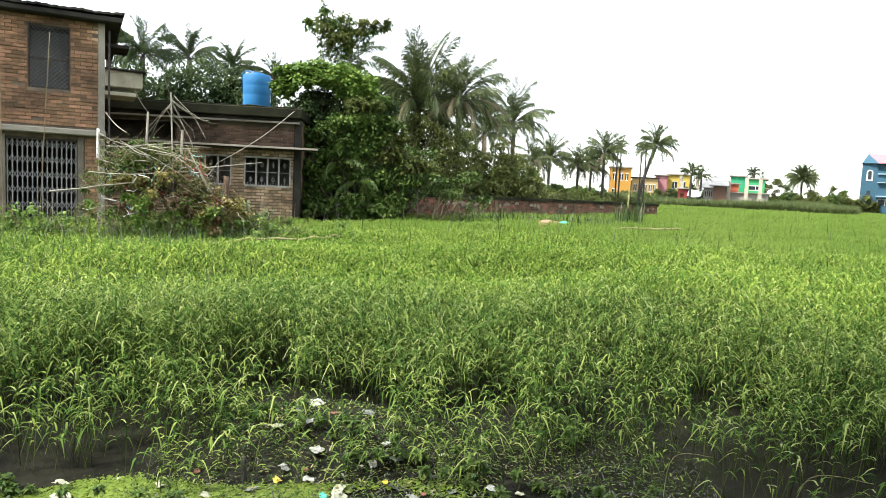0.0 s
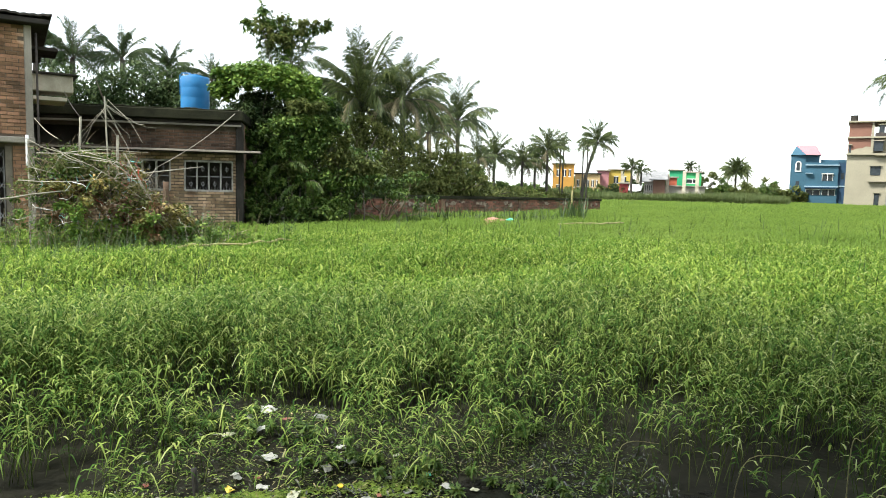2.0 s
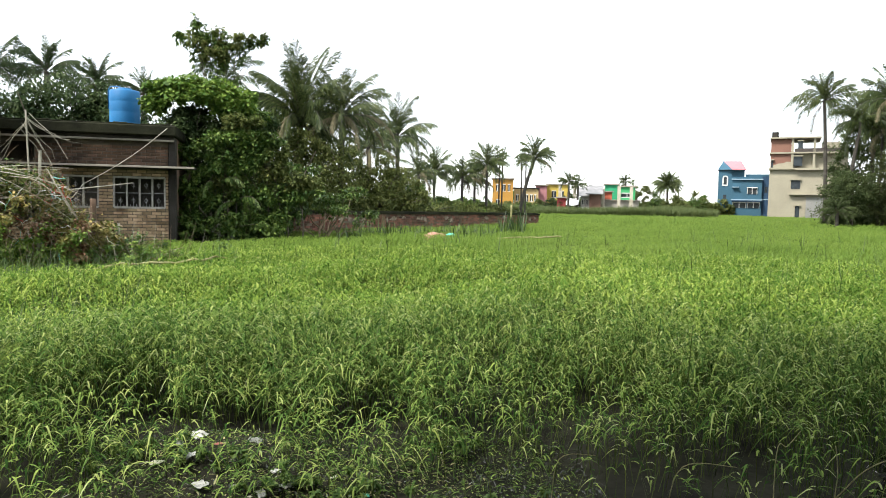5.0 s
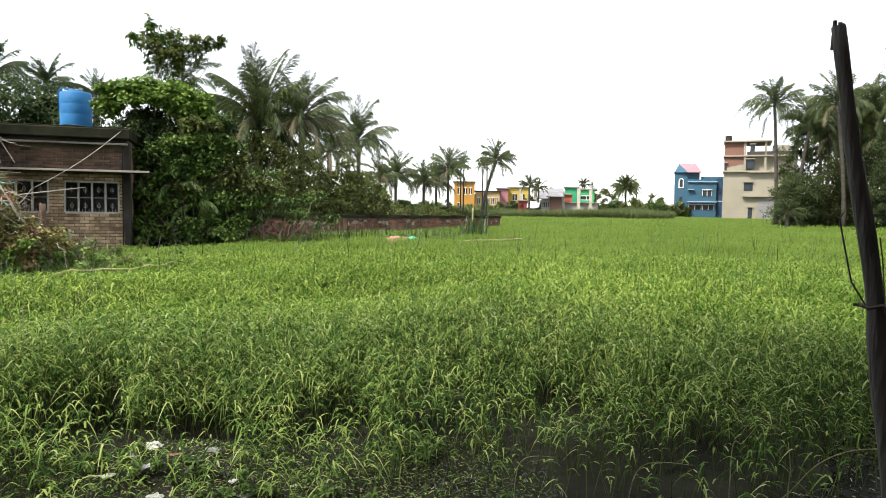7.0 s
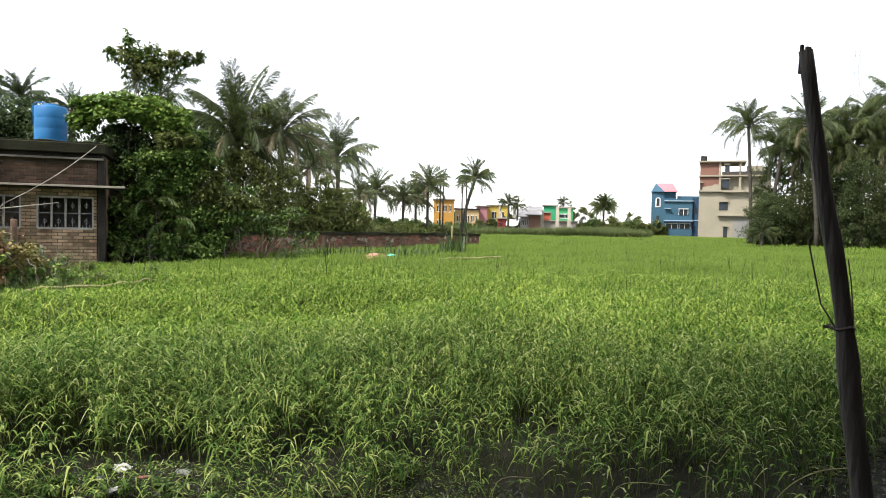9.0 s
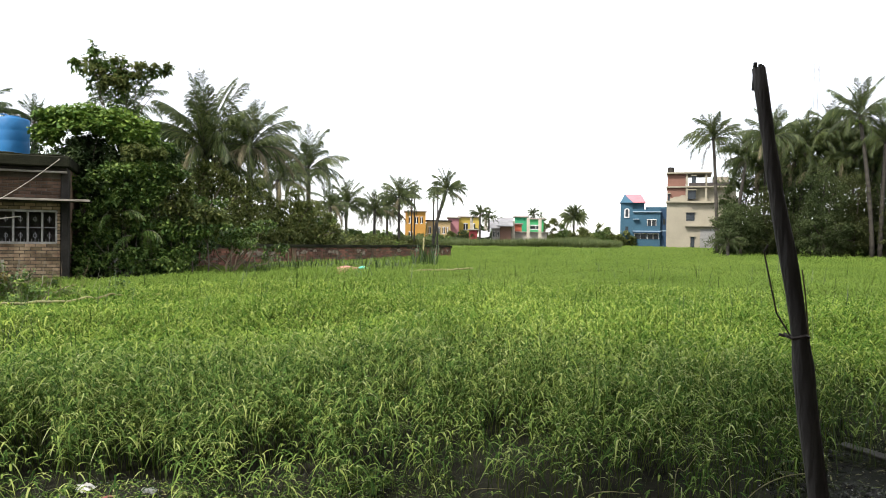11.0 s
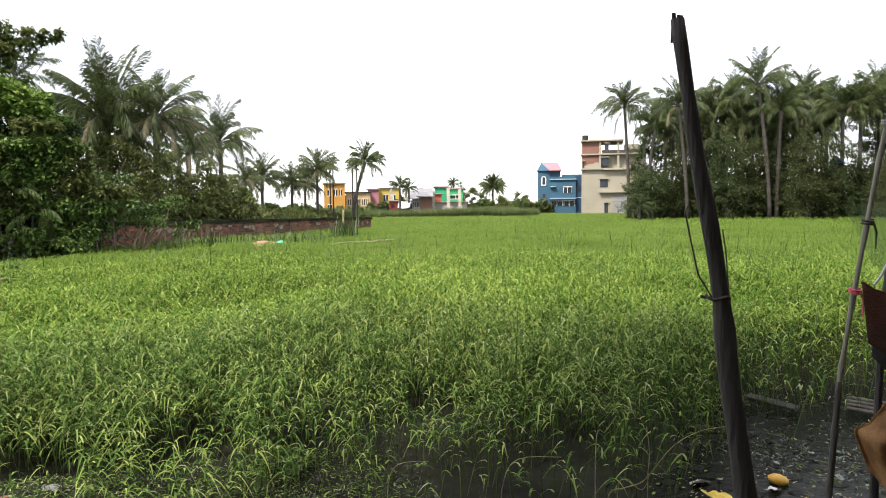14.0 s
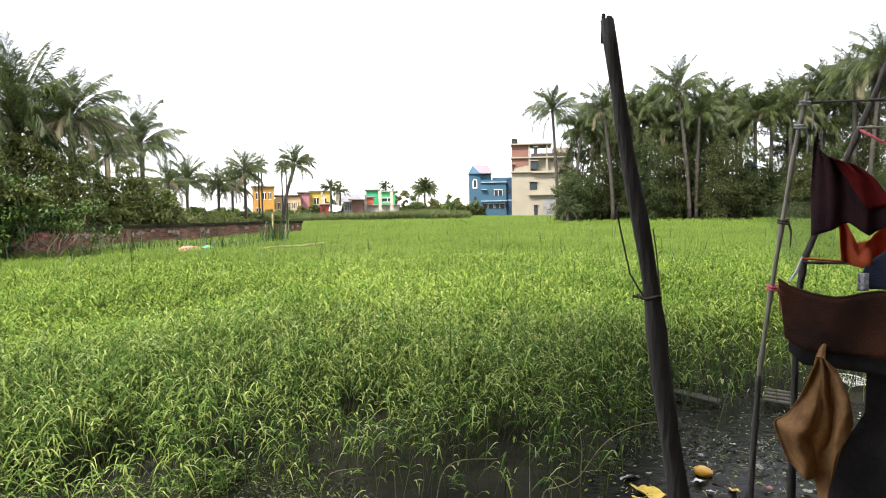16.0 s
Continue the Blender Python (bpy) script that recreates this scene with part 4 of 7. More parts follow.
# ---- two-storey brick house ----
def brick_house():
    root = thing("brick_house", pose(-8.55, 16.95, 0.2, 0, 0, 28), "unplastered two-storey brick house with barred window and folding iron gate", "house")
    W, D, H = 4.6, 6.0, 5.2
    win = (-1.58, -0.72, 3.42, 4.9)
    gate = (-2.05, -0.42, 0.0, 2.26)
    wall = part("wall", pierced(-W, 0, 0, H, 0, 0.22, (win, gate)), MORTAR, root, "red brick wall with rough mortar joints")
    for x in (-W, -0.22):
        part("side_wall", Shape().box(x, x + 0.22, 0.22, D, 0, H), BRICK_RUN, root)
    part("back_wall", Shape().box(-W + 0.22, -0.22, D - 0.22, D, 0, H), BRICK_RUN, root)
    lay_bricks(wall, -W, -0.12, 0.05, H - 0.05, 0.0, [(win[0] - 0.02, win[1] + 0.02, win[2] - 0.02, win[3] + 0.02), (gate[0] - 0.3, gate[1] + 0.02, gate[2], gate[3] + 0.26), (-W, 0, 2.3, 2.56)], 300, seed=2, missing=0.025)
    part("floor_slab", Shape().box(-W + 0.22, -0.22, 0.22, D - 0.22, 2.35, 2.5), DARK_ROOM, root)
    # Plane in the dark room colour, added behind the gate.
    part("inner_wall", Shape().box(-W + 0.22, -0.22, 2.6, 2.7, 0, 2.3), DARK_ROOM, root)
    part("lintel_band", Shape().box(-W - 0.05, 0.05, -0.34, 0.1, 2.36, 2.5, 0.02), CONCRETE, root, "weathered concrete lintel band")
    part("corner_column", Shape().box(-0.12, 0.035, -0.05, 0.26, 0, H, 0.02), CONCRETE, root, "rough pale concrete corner column")
    part("gate_column", Shape().box(-0.56, -0.42, -0.03, 0.22, 0, 2.3, 0.01), CONCRETE_BROWN, root)
    part("gate_column", Shape().box(gate[0] - 0.26, gate[0], -0.03, 0.22, 0, 2.3, 0.01), CONCRETE_BROWN, root)
    # corrugated roof sheet with ragged edge
    r = Shape()
    n = 60
    x0, x1 = -W - 0.4, 0.45
    vs, fs = [], []
    for i in range(n + 1):
        x = x0 + (x1 - x0) * i / n
        zz = 0.01 * math.cos(i * math.pi) + 0.08 * noise.noise((x * 1.4, 0, 3))
        for y, dz in ((-0.45 + 0.14 * noise.noise((x * 3.3, 1, 0)), 0.02), (D + 0.3, 0.25)):
            vs += [(x, y, H + 0.09 + zz + dz), (x, y, H + 0.04 + zz + dz)]
    for i in range(n):
        a, b = i * 4, i * 4 + 4
        fs += [(a, b, b + 2, a + 2), (a + 1, a + 3, b + 3, b + 1), (a, a + 1, b + 1, b), (a + 2, b + 2, b + 3, a + 3)]
    r.add(vs, fs)
    part("roof", r, CONCRETE_DARK, root, "dark corrugated roof sheet with ragged edge")
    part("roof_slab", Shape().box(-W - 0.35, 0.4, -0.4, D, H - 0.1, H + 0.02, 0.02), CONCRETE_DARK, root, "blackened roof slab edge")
    # window: crossed wire mesh in an iron frame
    w = thing_part("window", root)
    f = Shape()
    for a, b, lo, hi in ((win[0], win[1], win[2], win[2] + 0.04), (win[0], win[1], win[3] - 0.04, win[3]), (win[0], win[0] + 0.04, win[2], win[3]), (win[1] - 0.04, win[1], win[2], win[3]), (win[0], win[1], 4.1, 4.14)):
        f.box(a, b, 0.05, 0.09, lo, hi)
    part("window_frame", f, IRON_DARK, w)
    m = Shape()
    step = 0.1
    x0, x1, z0, z1 = win
    for sg in (1, -1):
        c = -2.0
        while c < 3.0:
            pts = []
            for x in (x0, x1):
                z = (z0 + sg * (x - x0) + c) if sg > 0 else (z0 - (x - x0) + c)
                pts.append((x, z))
            (xa, za), (xb, zb) = pts
            ta, tb = 0.0, 1.0
            dz = zb - za
            lo, hi = sorted(((z0 - za) / dz, (z1 - za) / dz))
            ta, tb = max(0, lo), min(1, hi)
            if tb > ta:
                pa = (xa + (xb - xa) * ta, 0.07, za + dz * ta)
                pb = (xa + (xb - xa) * tb, 0.07, za + dz * tb)
                m.tube([pa, pb], 0.0045, 4, caps=False)
            c += step
    part("wire_mesh", m, IRON, w, "crossed grey wire mesh")
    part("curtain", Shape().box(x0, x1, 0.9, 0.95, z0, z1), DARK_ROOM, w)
    # folding gate
    g = thing_part("gate", root)
    n = 15
    for i in range(n):
        x = gate[0] + 0.03 + (gate[1] - gate[0] - 0.06 - 0.14) * i / (n - 1)
        part("gate_bar", Shape().box(x - 0.011, x + 0.011, 0.06, 0.085, 0.03, 2.2), IRON, g)
    la = Shape()
    for lv in range(6):
        for i in range(n - 1):
            xa = gate[0] + 0.03 + (gate[1] - gate[0] - 0.2) * i / (n - 1)
            xb = gate[0] + 0.03 + (gate[1] - gate[0] - 0.2) * (i + 1) / (n - 1)
            z = 0.2 + lv * 0.36
            la.tube([(xa, 0.055, z), (xb, 0.055, z + 0.18)], 0.009, 4, caps=False)
            la.tube([(xa, 0.09, z + 0.18), (xb, 0.09, z)], 0.009, 4, caps=False)
        part("lattice_row", la, IRON, g, "grey scissor lattice")
        la = Shape()
    part("track", Shape().box(gate[0], gate[1], 0.04, 0.11, 2.2, 2.26), IRON_DARK, g)
    # side balcony with shade slab
    b = thing_part("balcony", root)
    part("slab", Shape().box(0.04, 0.8, 0.9, 2.2, 3.5, 3.6, 0.01), PLASTER_PALE, b)
    part("ledge", Shape().box(0.04, 1.05, 0.85, 2.0, 4.15, 4.2, 0.01), CONCRETE_DARK, b)
    part("parapet", Shape().box(0.02, 0.95, 0.95, 1.9, 3.73, 4.15, 0.02), PLASTER_PALE, b, "stained pale plaster parapet")
    part("drain_pipe", Shape().tube([(0.13, -0.02, 0.3), (0.13, -0.02, 4.95)], 0.025, 8), IRON_DARK, root, "thin dark drain pipe")
    part("roof_parapet", Shape().box(-W, -1.75, 0.5, 0.72, H + 0.2, H + 0.62, 0.01), BRICK_RUN, root, "low bare brick parapet")
    part("shade_slab", Shape().box(0.0, 0.62, 0.8, 2.0, 4.7, 4.78, 0.01), CONCRETE_DARK, b)
    return root


brick_house()


# ---- low house with tank ----
def low_house():
    root = thing("low_house", pose(-4.64, 21.45, 0.2, 0, 0, 5.5), "low brick house with flat concrete roof and white-framed windows", "house")
    W, D, H = 8.2, 6.0, 3.42
    wins = [(-1.68, -0.28, 1.3, 2.2), (-3.3, -2.1, 1.3, 2.2)]
    # Openings cut to make the dark left part of the front.
    veranda = [(-7.9, -3.75, 0.9, 2.4), (-7.9, -3.75, 2.6, 3.14)]
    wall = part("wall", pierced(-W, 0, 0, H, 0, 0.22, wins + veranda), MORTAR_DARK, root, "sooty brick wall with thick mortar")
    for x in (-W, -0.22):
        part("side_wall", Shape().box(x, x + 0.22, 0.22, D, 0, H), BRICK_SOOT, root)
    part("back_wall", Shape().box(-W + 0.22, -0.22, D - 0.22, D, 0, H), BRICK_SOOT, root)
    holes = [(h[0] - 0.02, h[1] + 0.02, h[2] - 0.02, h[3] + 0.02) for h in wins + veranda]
    # Upper courses dark for soot and for shade under the roof.
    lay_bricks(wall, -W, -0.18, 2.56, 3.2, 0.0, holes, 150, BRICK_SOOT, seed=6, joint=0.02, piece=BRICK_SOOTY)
    # Lower courses lightened for the light that falls on them.
    lay_bricks(wall, -W, -0.18, 0.05, 2.44, 0.0, holes, 150, BRICK_LIT, seed=7, joint=0.02, piece=BRICK_LIT_PIECE)
    # Dark plane put behind the openings in place of room shade.
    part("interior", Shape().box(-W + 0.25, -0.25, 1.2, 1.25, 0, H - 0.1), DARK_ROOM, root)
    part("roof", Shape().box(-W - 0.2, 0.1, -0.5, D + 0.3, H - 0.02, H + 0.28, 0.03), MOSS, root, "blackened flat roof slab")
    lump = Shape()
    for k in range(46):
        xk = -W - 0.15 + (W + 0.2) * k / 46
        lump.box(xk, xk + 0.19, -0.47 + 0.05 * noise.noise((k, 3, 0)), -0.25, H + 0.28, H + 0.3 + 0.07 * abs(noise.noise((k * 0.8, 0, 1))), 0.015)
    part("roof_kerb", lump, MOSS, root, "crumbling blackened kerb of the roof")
    part("roof_beam", Shape().box(-W, 0.02, -0.3, 0.0, 3.26, H - 0.022, 0.015), CONCRETE_DARK, root, "dark concrete roof beam")
    part("beam_edge", Shape().box(-W, 0.02, -0.33, -0.302, 3.24, 3.3, 0.008), CONCRETE, root, "pale lower edge of the beam")
    # Slab coloured dark as its underside shade; the edge keeps plain concrete.
    part("sunshade", Shape().box(-W, 0.62, -0.75, 0.0, 2.45, 2.505, 0.012), CONCRETE_DARK, root, "thin projecting concrete sunshade, coloured dark for its shaded underside")
    part("sunshade_edge", Shape().box(-W, 0.622, -0.775, -0.752, 2.452, 2.51, 0.006), CONCRETE, root, "pale concrete edge of the sunshade")
    part("corner_column", Shape().box(-0.17, 0.04, -0.1, 0.24, -0.1, H - 0.05, 0.02), CONCRETE_DARK, root, "stained concrete corner column")
    for x0, x1, z0, z1 in wins:
        w = thing_part("window", root)
        n = 4 if x1 - x0 > 1.3 else 3
        f = Shape()
        f.box(x0, x1, -0.02, 0.06, z0 - 0.03, z0 + 0.03).box(x0, x1, -0.02, 0.06, z1 - 0.04, z1 + 0.02)
        for i in range(n + 1):
            x = x0 + (x1 - x0) * i / n
            f.box(x - 0.022, x + 0.022, -0.02, 0.06, z0, z1)
        part("window_frame", f, WINDOW_PAINT, w, "weathered white window frame")
        gl = Shape()
        for i in range(n):
            c = x0 + (x1 - x0) * (i + 0.5) / n
            hw = (x1 - x0) / n / 2 - 0.03
            gl.box(c - hw, c + hw, 0.02, 0.035, z0 + 0.42, z0 + 0.44)
            for k in range(3):
                a = c + (k - 1) * hw * 0.6
                gl.tube([(a, 0.03, z0), (a, 0.03, z0 + 0.1)], 0.008, 4, False)
            # flower-like scroll work
            for zc, rr in ((z0 + 0.2, 0.055), (z0 + 0.66, 0.055)):
                ring = [(c + rr * math.cos(t) * 0.8, 0.03, zc + rr * math.sin(t)) for t in np.linspace(0, 2 * math.pi, 9)]
                gl.tube(ring, 0.007, 4, False)
                gl.tube([(c, 0.03, zc - rr * 1.7), (c, 0.03, zc + rr * 1.7)], 0.008, 4, False)
        part("grille", gl, IRON, w, "pale scrolled iron grille")
    return root


low_house()


def water_tank():
    c = polar(-15.7, 26.0, 0)
    root = thing("water_tank", pose(c.x, c.y, 3.9), "blue ribbed plastic water tank standing on the roof", "water tank")
    bm = bmesh.new()
    prof = [(0.0, 0.0), (0.47, 0.0), (0.49, 0.04)]
    z = 0.1
    while z < 1.5:
        prof += [(0.485, z), (0.482, z + 0.02), (0.482, z + 0.04), (0.485, z + 0.06)]
        z += 0.36
    prof += [(0.485, 1.6), (0.46, 1.64), (0.2, 1.67)]
    v = [[(r * math.cos(2 * math.pi * k / 28), r * math.sin(2 * math.pi * k / 28), zz * 0.94) for k in range(28)] for r, zz in prof[1:]]
    s = Shape()
    s.add([p for ring in v for p in ring], [(i * 28 + k, i * 28 + (k + 1) % 28, (i + 1) * 28 + (k + 1) % 28, (i + 1) * 28 + k) for i in range(len(v) - 1) for k in range(28)])
    bm.free()
    part("body", s, TANK_BLUE, root, smooth=True)
    part("lid", Shape().tube([(0, 0, 1.55), (0, 0, 1.62)], [0.24, 0.22], 20), TANK_BLUE, root)
    part("inlet_pipe", Shape().tube([(-0.49, -0.1, 0.9), (-0.5, -0.1, 1.55), (-0.42, -0.1, 1.66), (-0.15, -0.1, 1.66), (-0.05, -0.1, 1.58)], 0.018, 6), TANK_BLUE, root, "bent blue inlet pipe", smooth=True)


water_tank()


# ---- brick boundary wall ----
def boundary_wall():
    a, b = Vector((-1.6, 26.6, 0)), Vector((12.5, 40.1, 0))
    d = b - a
    L = d.length
    root = thing("boundary_wall", pose(a.x, a.y, 0.3, 0, 0, math.degrees(math.atan2(d.y, d.x))), "old mossy brick boundary wall with dark cap", "wall")
    s = Shape()
    n = 24
    for i in range(n):
        x0, x1 = L * i / n, L * (i + 1) / n
        h = 1.06 + 0.03 * noise.noise((i * 0.7, 0, 5)) - 0.1 * i / n
        s.box(x0, x1 + 0.001, 0.0, 0.16, -0.3, h)
    w = part("wall", s, MORTAR, root, "flaking plaster between bricks")
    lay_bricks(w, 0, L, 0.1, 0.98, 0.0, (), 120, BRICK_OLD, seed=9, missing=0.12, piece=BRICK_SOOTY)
    c = Shape()
    for i in range(60):
        x0, x1 = L * i / 60, L * (i + 1) / 60
        z = 1.02 - 0.1 * i / 60 + 0.025 * noise.noise((i * 0.6, 2, 0))
        c.box(x0, x1, -0.1 - 0.03 * noise.noise((i, 0, 0)), 0.26, z, z + 0.12 + 0.04 * noise.noise((i * 0.9, 7, 0)))
    part("cap", c, MOSS, root, "black mossy coping")
    rd = random.Random(44)
    for i in range(26):
        cx, cz, rx, rz = rd.uniform(0.5, L - 0.4), rd.uniform(0.68, 0.84), rd.uniform(0.08, 0.34), rd.uniform(0.07, 0.16)
        ring = [(cx + rx * rd.uniform(0.4, 1.15) * math.cos(2 * math.pi * k / 13), cz + rz * rd.uniform(0.35, 1.15) * math.sin(2 * math.pi * k / 13)) for k in range(13)]
        part("plaster_patch", Shape().prism(ring, -0.045, -0.01), FLAKED_PLASTER, root, "pale patch of flaking plaster")
    for i in range(3):
        x = L * (i + 0.9) / 3.3
        part("pier", Shape().box(x - 0.13, x + 0.13, -0.05, 0.0, -0.2, 1.0, 0.01), BRICK_SOOT, root)


boundary_wall()


def sheet(fn, nu, nv):
    """A cloth surface from a function of u and v in 0..1."""
    s = Shape()
    s.add([tuple(fn(i / nu, j / nv)) for j in range(nv + 1) for i in range(nu + 1)],
          [(j * (nu + 1) + i, j * (nu + 1) + i + 1, (j + 1) * (nu + 1) + i + 1, (j + 1) * (nu + 1) + i) for j in range(nv) for i in range(nu)])
    return s


def thick(ob, t):
    md = ob.modifiers.new("thickness", "SOLIDIFY")
    md.thickness = t
    return ob


# ---- far village ----
PAINTS = {}


def paint(key, c):
    if key not in PAINTS:
        PAINTS[key] = mat("wall_paint_" + key, tuple(x * 0.8 for x in c), c, 0.25, 0.8, 0.1, 8)
    return PAINTS[key]


GLASS_DARK = mat("dark_window", (0.02, 0.025, 0.03), (0.04, 0.05, 0.055), 2, 0.25, 0, 10)


def far_house(az, r, width, z0, z1, depth, key, colour, label, openings=(), roof="flat", roof_mat=None, turn=None, name="village_house"):
    """A plain house facing the field. openings: x0, x1, z0, z1 from its left foot."""
    p = polar(az, r, z0)
    root = thing(name, pose(p.x, p.y, p.z, 0, 0, -az if turn is None else turn), label, "house", "village houses")
    H = z1 - z0
    wm = paint(key, colour)
    part("wall", pierced(0, width, 0, H, 0, 0.25, openings), wm, root)
    for x in (0, width - 0.25):
        part("side_wall", Shape().box(x, x + 0.25, 0.25, depth, 0, H), wm, root)
    part("back_wall", Shape().box(0.25, width - 0.25, depth - 0.25, depth, 0, H), wm, root)
    for o in openings:
        w = thing_part("window", root)
        part("pane", Shape().box(o[0], o[1], 0.16, 0.2, o[2], o[3]), GLASS_DARK, w)
        f = Shape()
        f.box(o[0], o[1], -0.03, 0.1, o[3], o[3] + 0.1).box(o[0], o[1], -0.03, 0.1, o[2] - 0.08, o[2]).box((o[0] + o[1]) / 2 - 0.04, (o[0] + o[1]) / 2 + 0.04, 0.08, 0.15, o[2], o[3])
        part("window_frame", f, WHITE_PAINT, w)
    rm = roof_mat or CONCRETE
    if roof == "flat":
        part("roof", Shape().box(-0.2, width + 0.2, -0.3, depth + 0.2, H, H + 0.18, 0.03), rm, root)
    elif roof == "gable":
        part("roof", Shape().prism([(-0.3, H), (width / 2, H + width * 0.28), (width + 0.3, H), (width + 0.3, H + 0.12), (width / 2, H + width * 0.28 + 0.14), (-0.3, H + 0.12)], -0.4, depth + 0.3), rm, root)
        part("gable", Shape().prism([(0, H), (width, H), (width / 2, H + width * 0.27)], 0.05, 0.2), wm, root)
    elif roof == "shed":
        part("roof", Shape().add([(-0.5, -0.9, H - 0.2), (width + 0.3, -0.9, H - 0.2), (width + 0.3, depth, H + 1.0), (-0.5, depth, H + 1.0), (-0.5, -0.9, H - 0.1), (width + 0.3, -0.9, H - 0.1), (width + 0.3, depth, H + 1.1), (-0.5, depth, H + 1.1)],
             [(0, 3, 2, 1), (4, 5, 6, 7), (0, 1, 5, 4), (2, 3, 7, 6), (0, 4, 7, 3), (1, 2, 6, 5)]), rm, root)
    return root


def bare_shrub():
    """Twisting grey branches with a few leaves, before the wall."""
    rd = random.Random(21)
    p0 = polar(-0.9, 23.8, 0.35)
    root = thing("bare_shrub", Matrix.Translation(p0), "small twisted shrub with grey bare branches before the wall", "shrub")
    s, tips = Shape(), []
    for i in range(9):
        p, d, pts = Vector((rd.gauss(0, 0.08), 0, 0)), Vector((rd.gauss(0, 0.7), rd.gauss(0, 0.3), 1)).normalized(), []
        for k in range(7):
            pts.append(p.copy())
            p = p + d * 0.23
            d = (d + Vector((rd.gauss(0, 0.35), rd.gauss(0, 0.2), rd.gauss(0, 0.2)))).normalized()
        s.tube(pts, [0.034 * (1 - 0.13 * k) for k in range(7)], 5)
        tips.append((*pts[-1], 0.25, 0.2, 0.16, 1))
    part("branches", s, TWIG, root, "grey twisted branches")
    ob = fast_mesh("leaves", *leaf_cloud(tips, 1500, 0.085, np.random.default_rng(33), 0.5, 14), LEAF_MID)
    ob.parent = root


bare_shrub()
far_house(13.4, 100, 3.0, 0.6, 5.6, 5, "amber", (0.46, 0.24, 0.045), "amber yellow two-storey village house", [(0.5, 1.0, 3.3, 4.2), (1.4, 1.9, 3.3, 4.2), (2.2, 2.6, 3.3, 4.2), (0.5, 1.1, 0.8, 2.0)])
far_house(15.2, 102, 3.6, 0.6, 4.3, 5, "cream", (0.5, 0.36, 0.17), "cream house with a row of dark windows", [(0.3, 0.7, 1.9, 2.8), (1.0, 1.4, 1.9, 2.8), (1.7, 2.1, 1.9, 2.8), (2.4, 2.8, 1.9, 2.8), (3.0, 3.3, 1.9, 2.8)], roof_mat=CONCRETE_DARK)
far_house(17.0, 106, 1.7, 0.6, 4.9, 4, "pink", (0.38, 0.17, 0.18), "pink painted village house")
far_house(17.9, 110, 3.4, 0.6, 5.2, 5, "yellow", (0.5, 0.37, 0.07), "bright yellow village house behind the palms", [(0.8, 1.5, 2.6, 3.6), (2.1, 2.7, 2.6, 3.6)])
far_house(18.8, 92, 1.1, 0.6, 2.9, 2, "maroon", (0.3, 0.05, 0.05), "small dark red shed among the bushes")
far_house(20.7, 95, 1.2, 0.6, 3.4, 3, "white", (0.5, 0.49, 0.45), "small whitewashed hut with sloping tin roof", [(0.2, 0.5, 1.5, 2.2), (0.7, 1.0, 1.5, 2.2)], roof="shed", roof_mat=TIN)
far_house(21.4, 94, 1.5, 0.6, 3.7, 3, "brown", (0.2, 0.11, 0.075), "brick hut under a pale tin roof", [], roof="shed", roof_mat=TIN)
far_house(22.6, 101, 1.9, 0.6, 5.0, 4, "green", (0.03, 0.3, 0.14), "building with bright green painted wall")
far_house(23.75, 100, 2.2, 0.6, 4.7, 4, "leafgreen", (0.05, 0.36, 0.13), "green painted building with a long balcony", [(0.3, 1.9, 2.7, 3.2)])
far_house(22.5, 98, 1.2, 0.6, 3.9, 1, "coral", (0.5, 0.13, 0.07), "coral red painted low wall before the green building")
far_house(21.6, 97, 6.3, 0.6, 2.7, 3, "grey", (0.36, 0.34, 0.29), "low grey plastered yard wall", [], roof_mat=CONCRETE)
for k, (azb, rb, hb, wb, mb) in enumerate(((14.6, 96, 2.0, 1.3, OLIVE_LEAF), (15.6, 97, 1.7, 1.4, LEAF_MID), (17.2, 98, 2.2, 1.2, OLIVE_LEAF), (18.9, 97, 2.2, 1.0, OLIVE_LEAF), (24.2, 95, 1.2, 1.8, OLIVE_LEAF), (16.2, 88, 2.0, 1.6, LEAF_MID), (18.3, 96, 2.6, 1.4, LEAF_DARK), (19.6, 93, 3.0, 1.5, GROVE_LEAF), (20.3, 97, 2.8, 1.0, LEAF_DARK), (25.8, 101, 4.7, 1.6, OLIVE_LEAF), (26.6, 101, 3.4, 1.4, LEAF_MID), (24.9, 112, 5.6, 1.3, LEAF_MID), (23.9, 113, 5.8, 1.2, GROVE_LEAF), (19.2, 112, 4.8, 1.6, GROVE_LEAF), (15.4, 112, 4.4, 1.6, LEAF_MID), (21.6, 112, 4.9, 1.4, GROVE_LEAF), (28.4, 104, 2.4, 2.0, OLIVE_LEAF), (29.6, 106, 2.9, 1.8, LEAF_MID), (30.4, 108, 2.6, 1.5, OLIVE_LEAF), (27.5, 103.5, 2.4, 1.6, OLIVE_LEAF))):
    tree("village_bush", polar(azb, rb, 0.5), [(-wb * 0.5, 0, hb * 0.4, wb * 0.6, 0.8, hb * 0.4, 1), (wb * 0.5, 0.2, hb * 0.45, wb * 0.6, 0.8, hb * 0.42, 1), (0, 0, hb * 0.75, wb * 0.5, 0.7, hb * 0.3, 1)],
         4200, 0.17, mb, "leafy bush growing between the village houses", "bush", seed=210 + k, group="village bushes", limbs=4, trunk=0.08)
sag = part("white_awning", sheet(lambda u, v: (1.6 * u - 0.8 + 0.2 * v, 1.2 * v, 1.5 + 0.9 * v - 0.15 * math.sin(math.pi * u)), 8, 4), WHITE_PAINT)
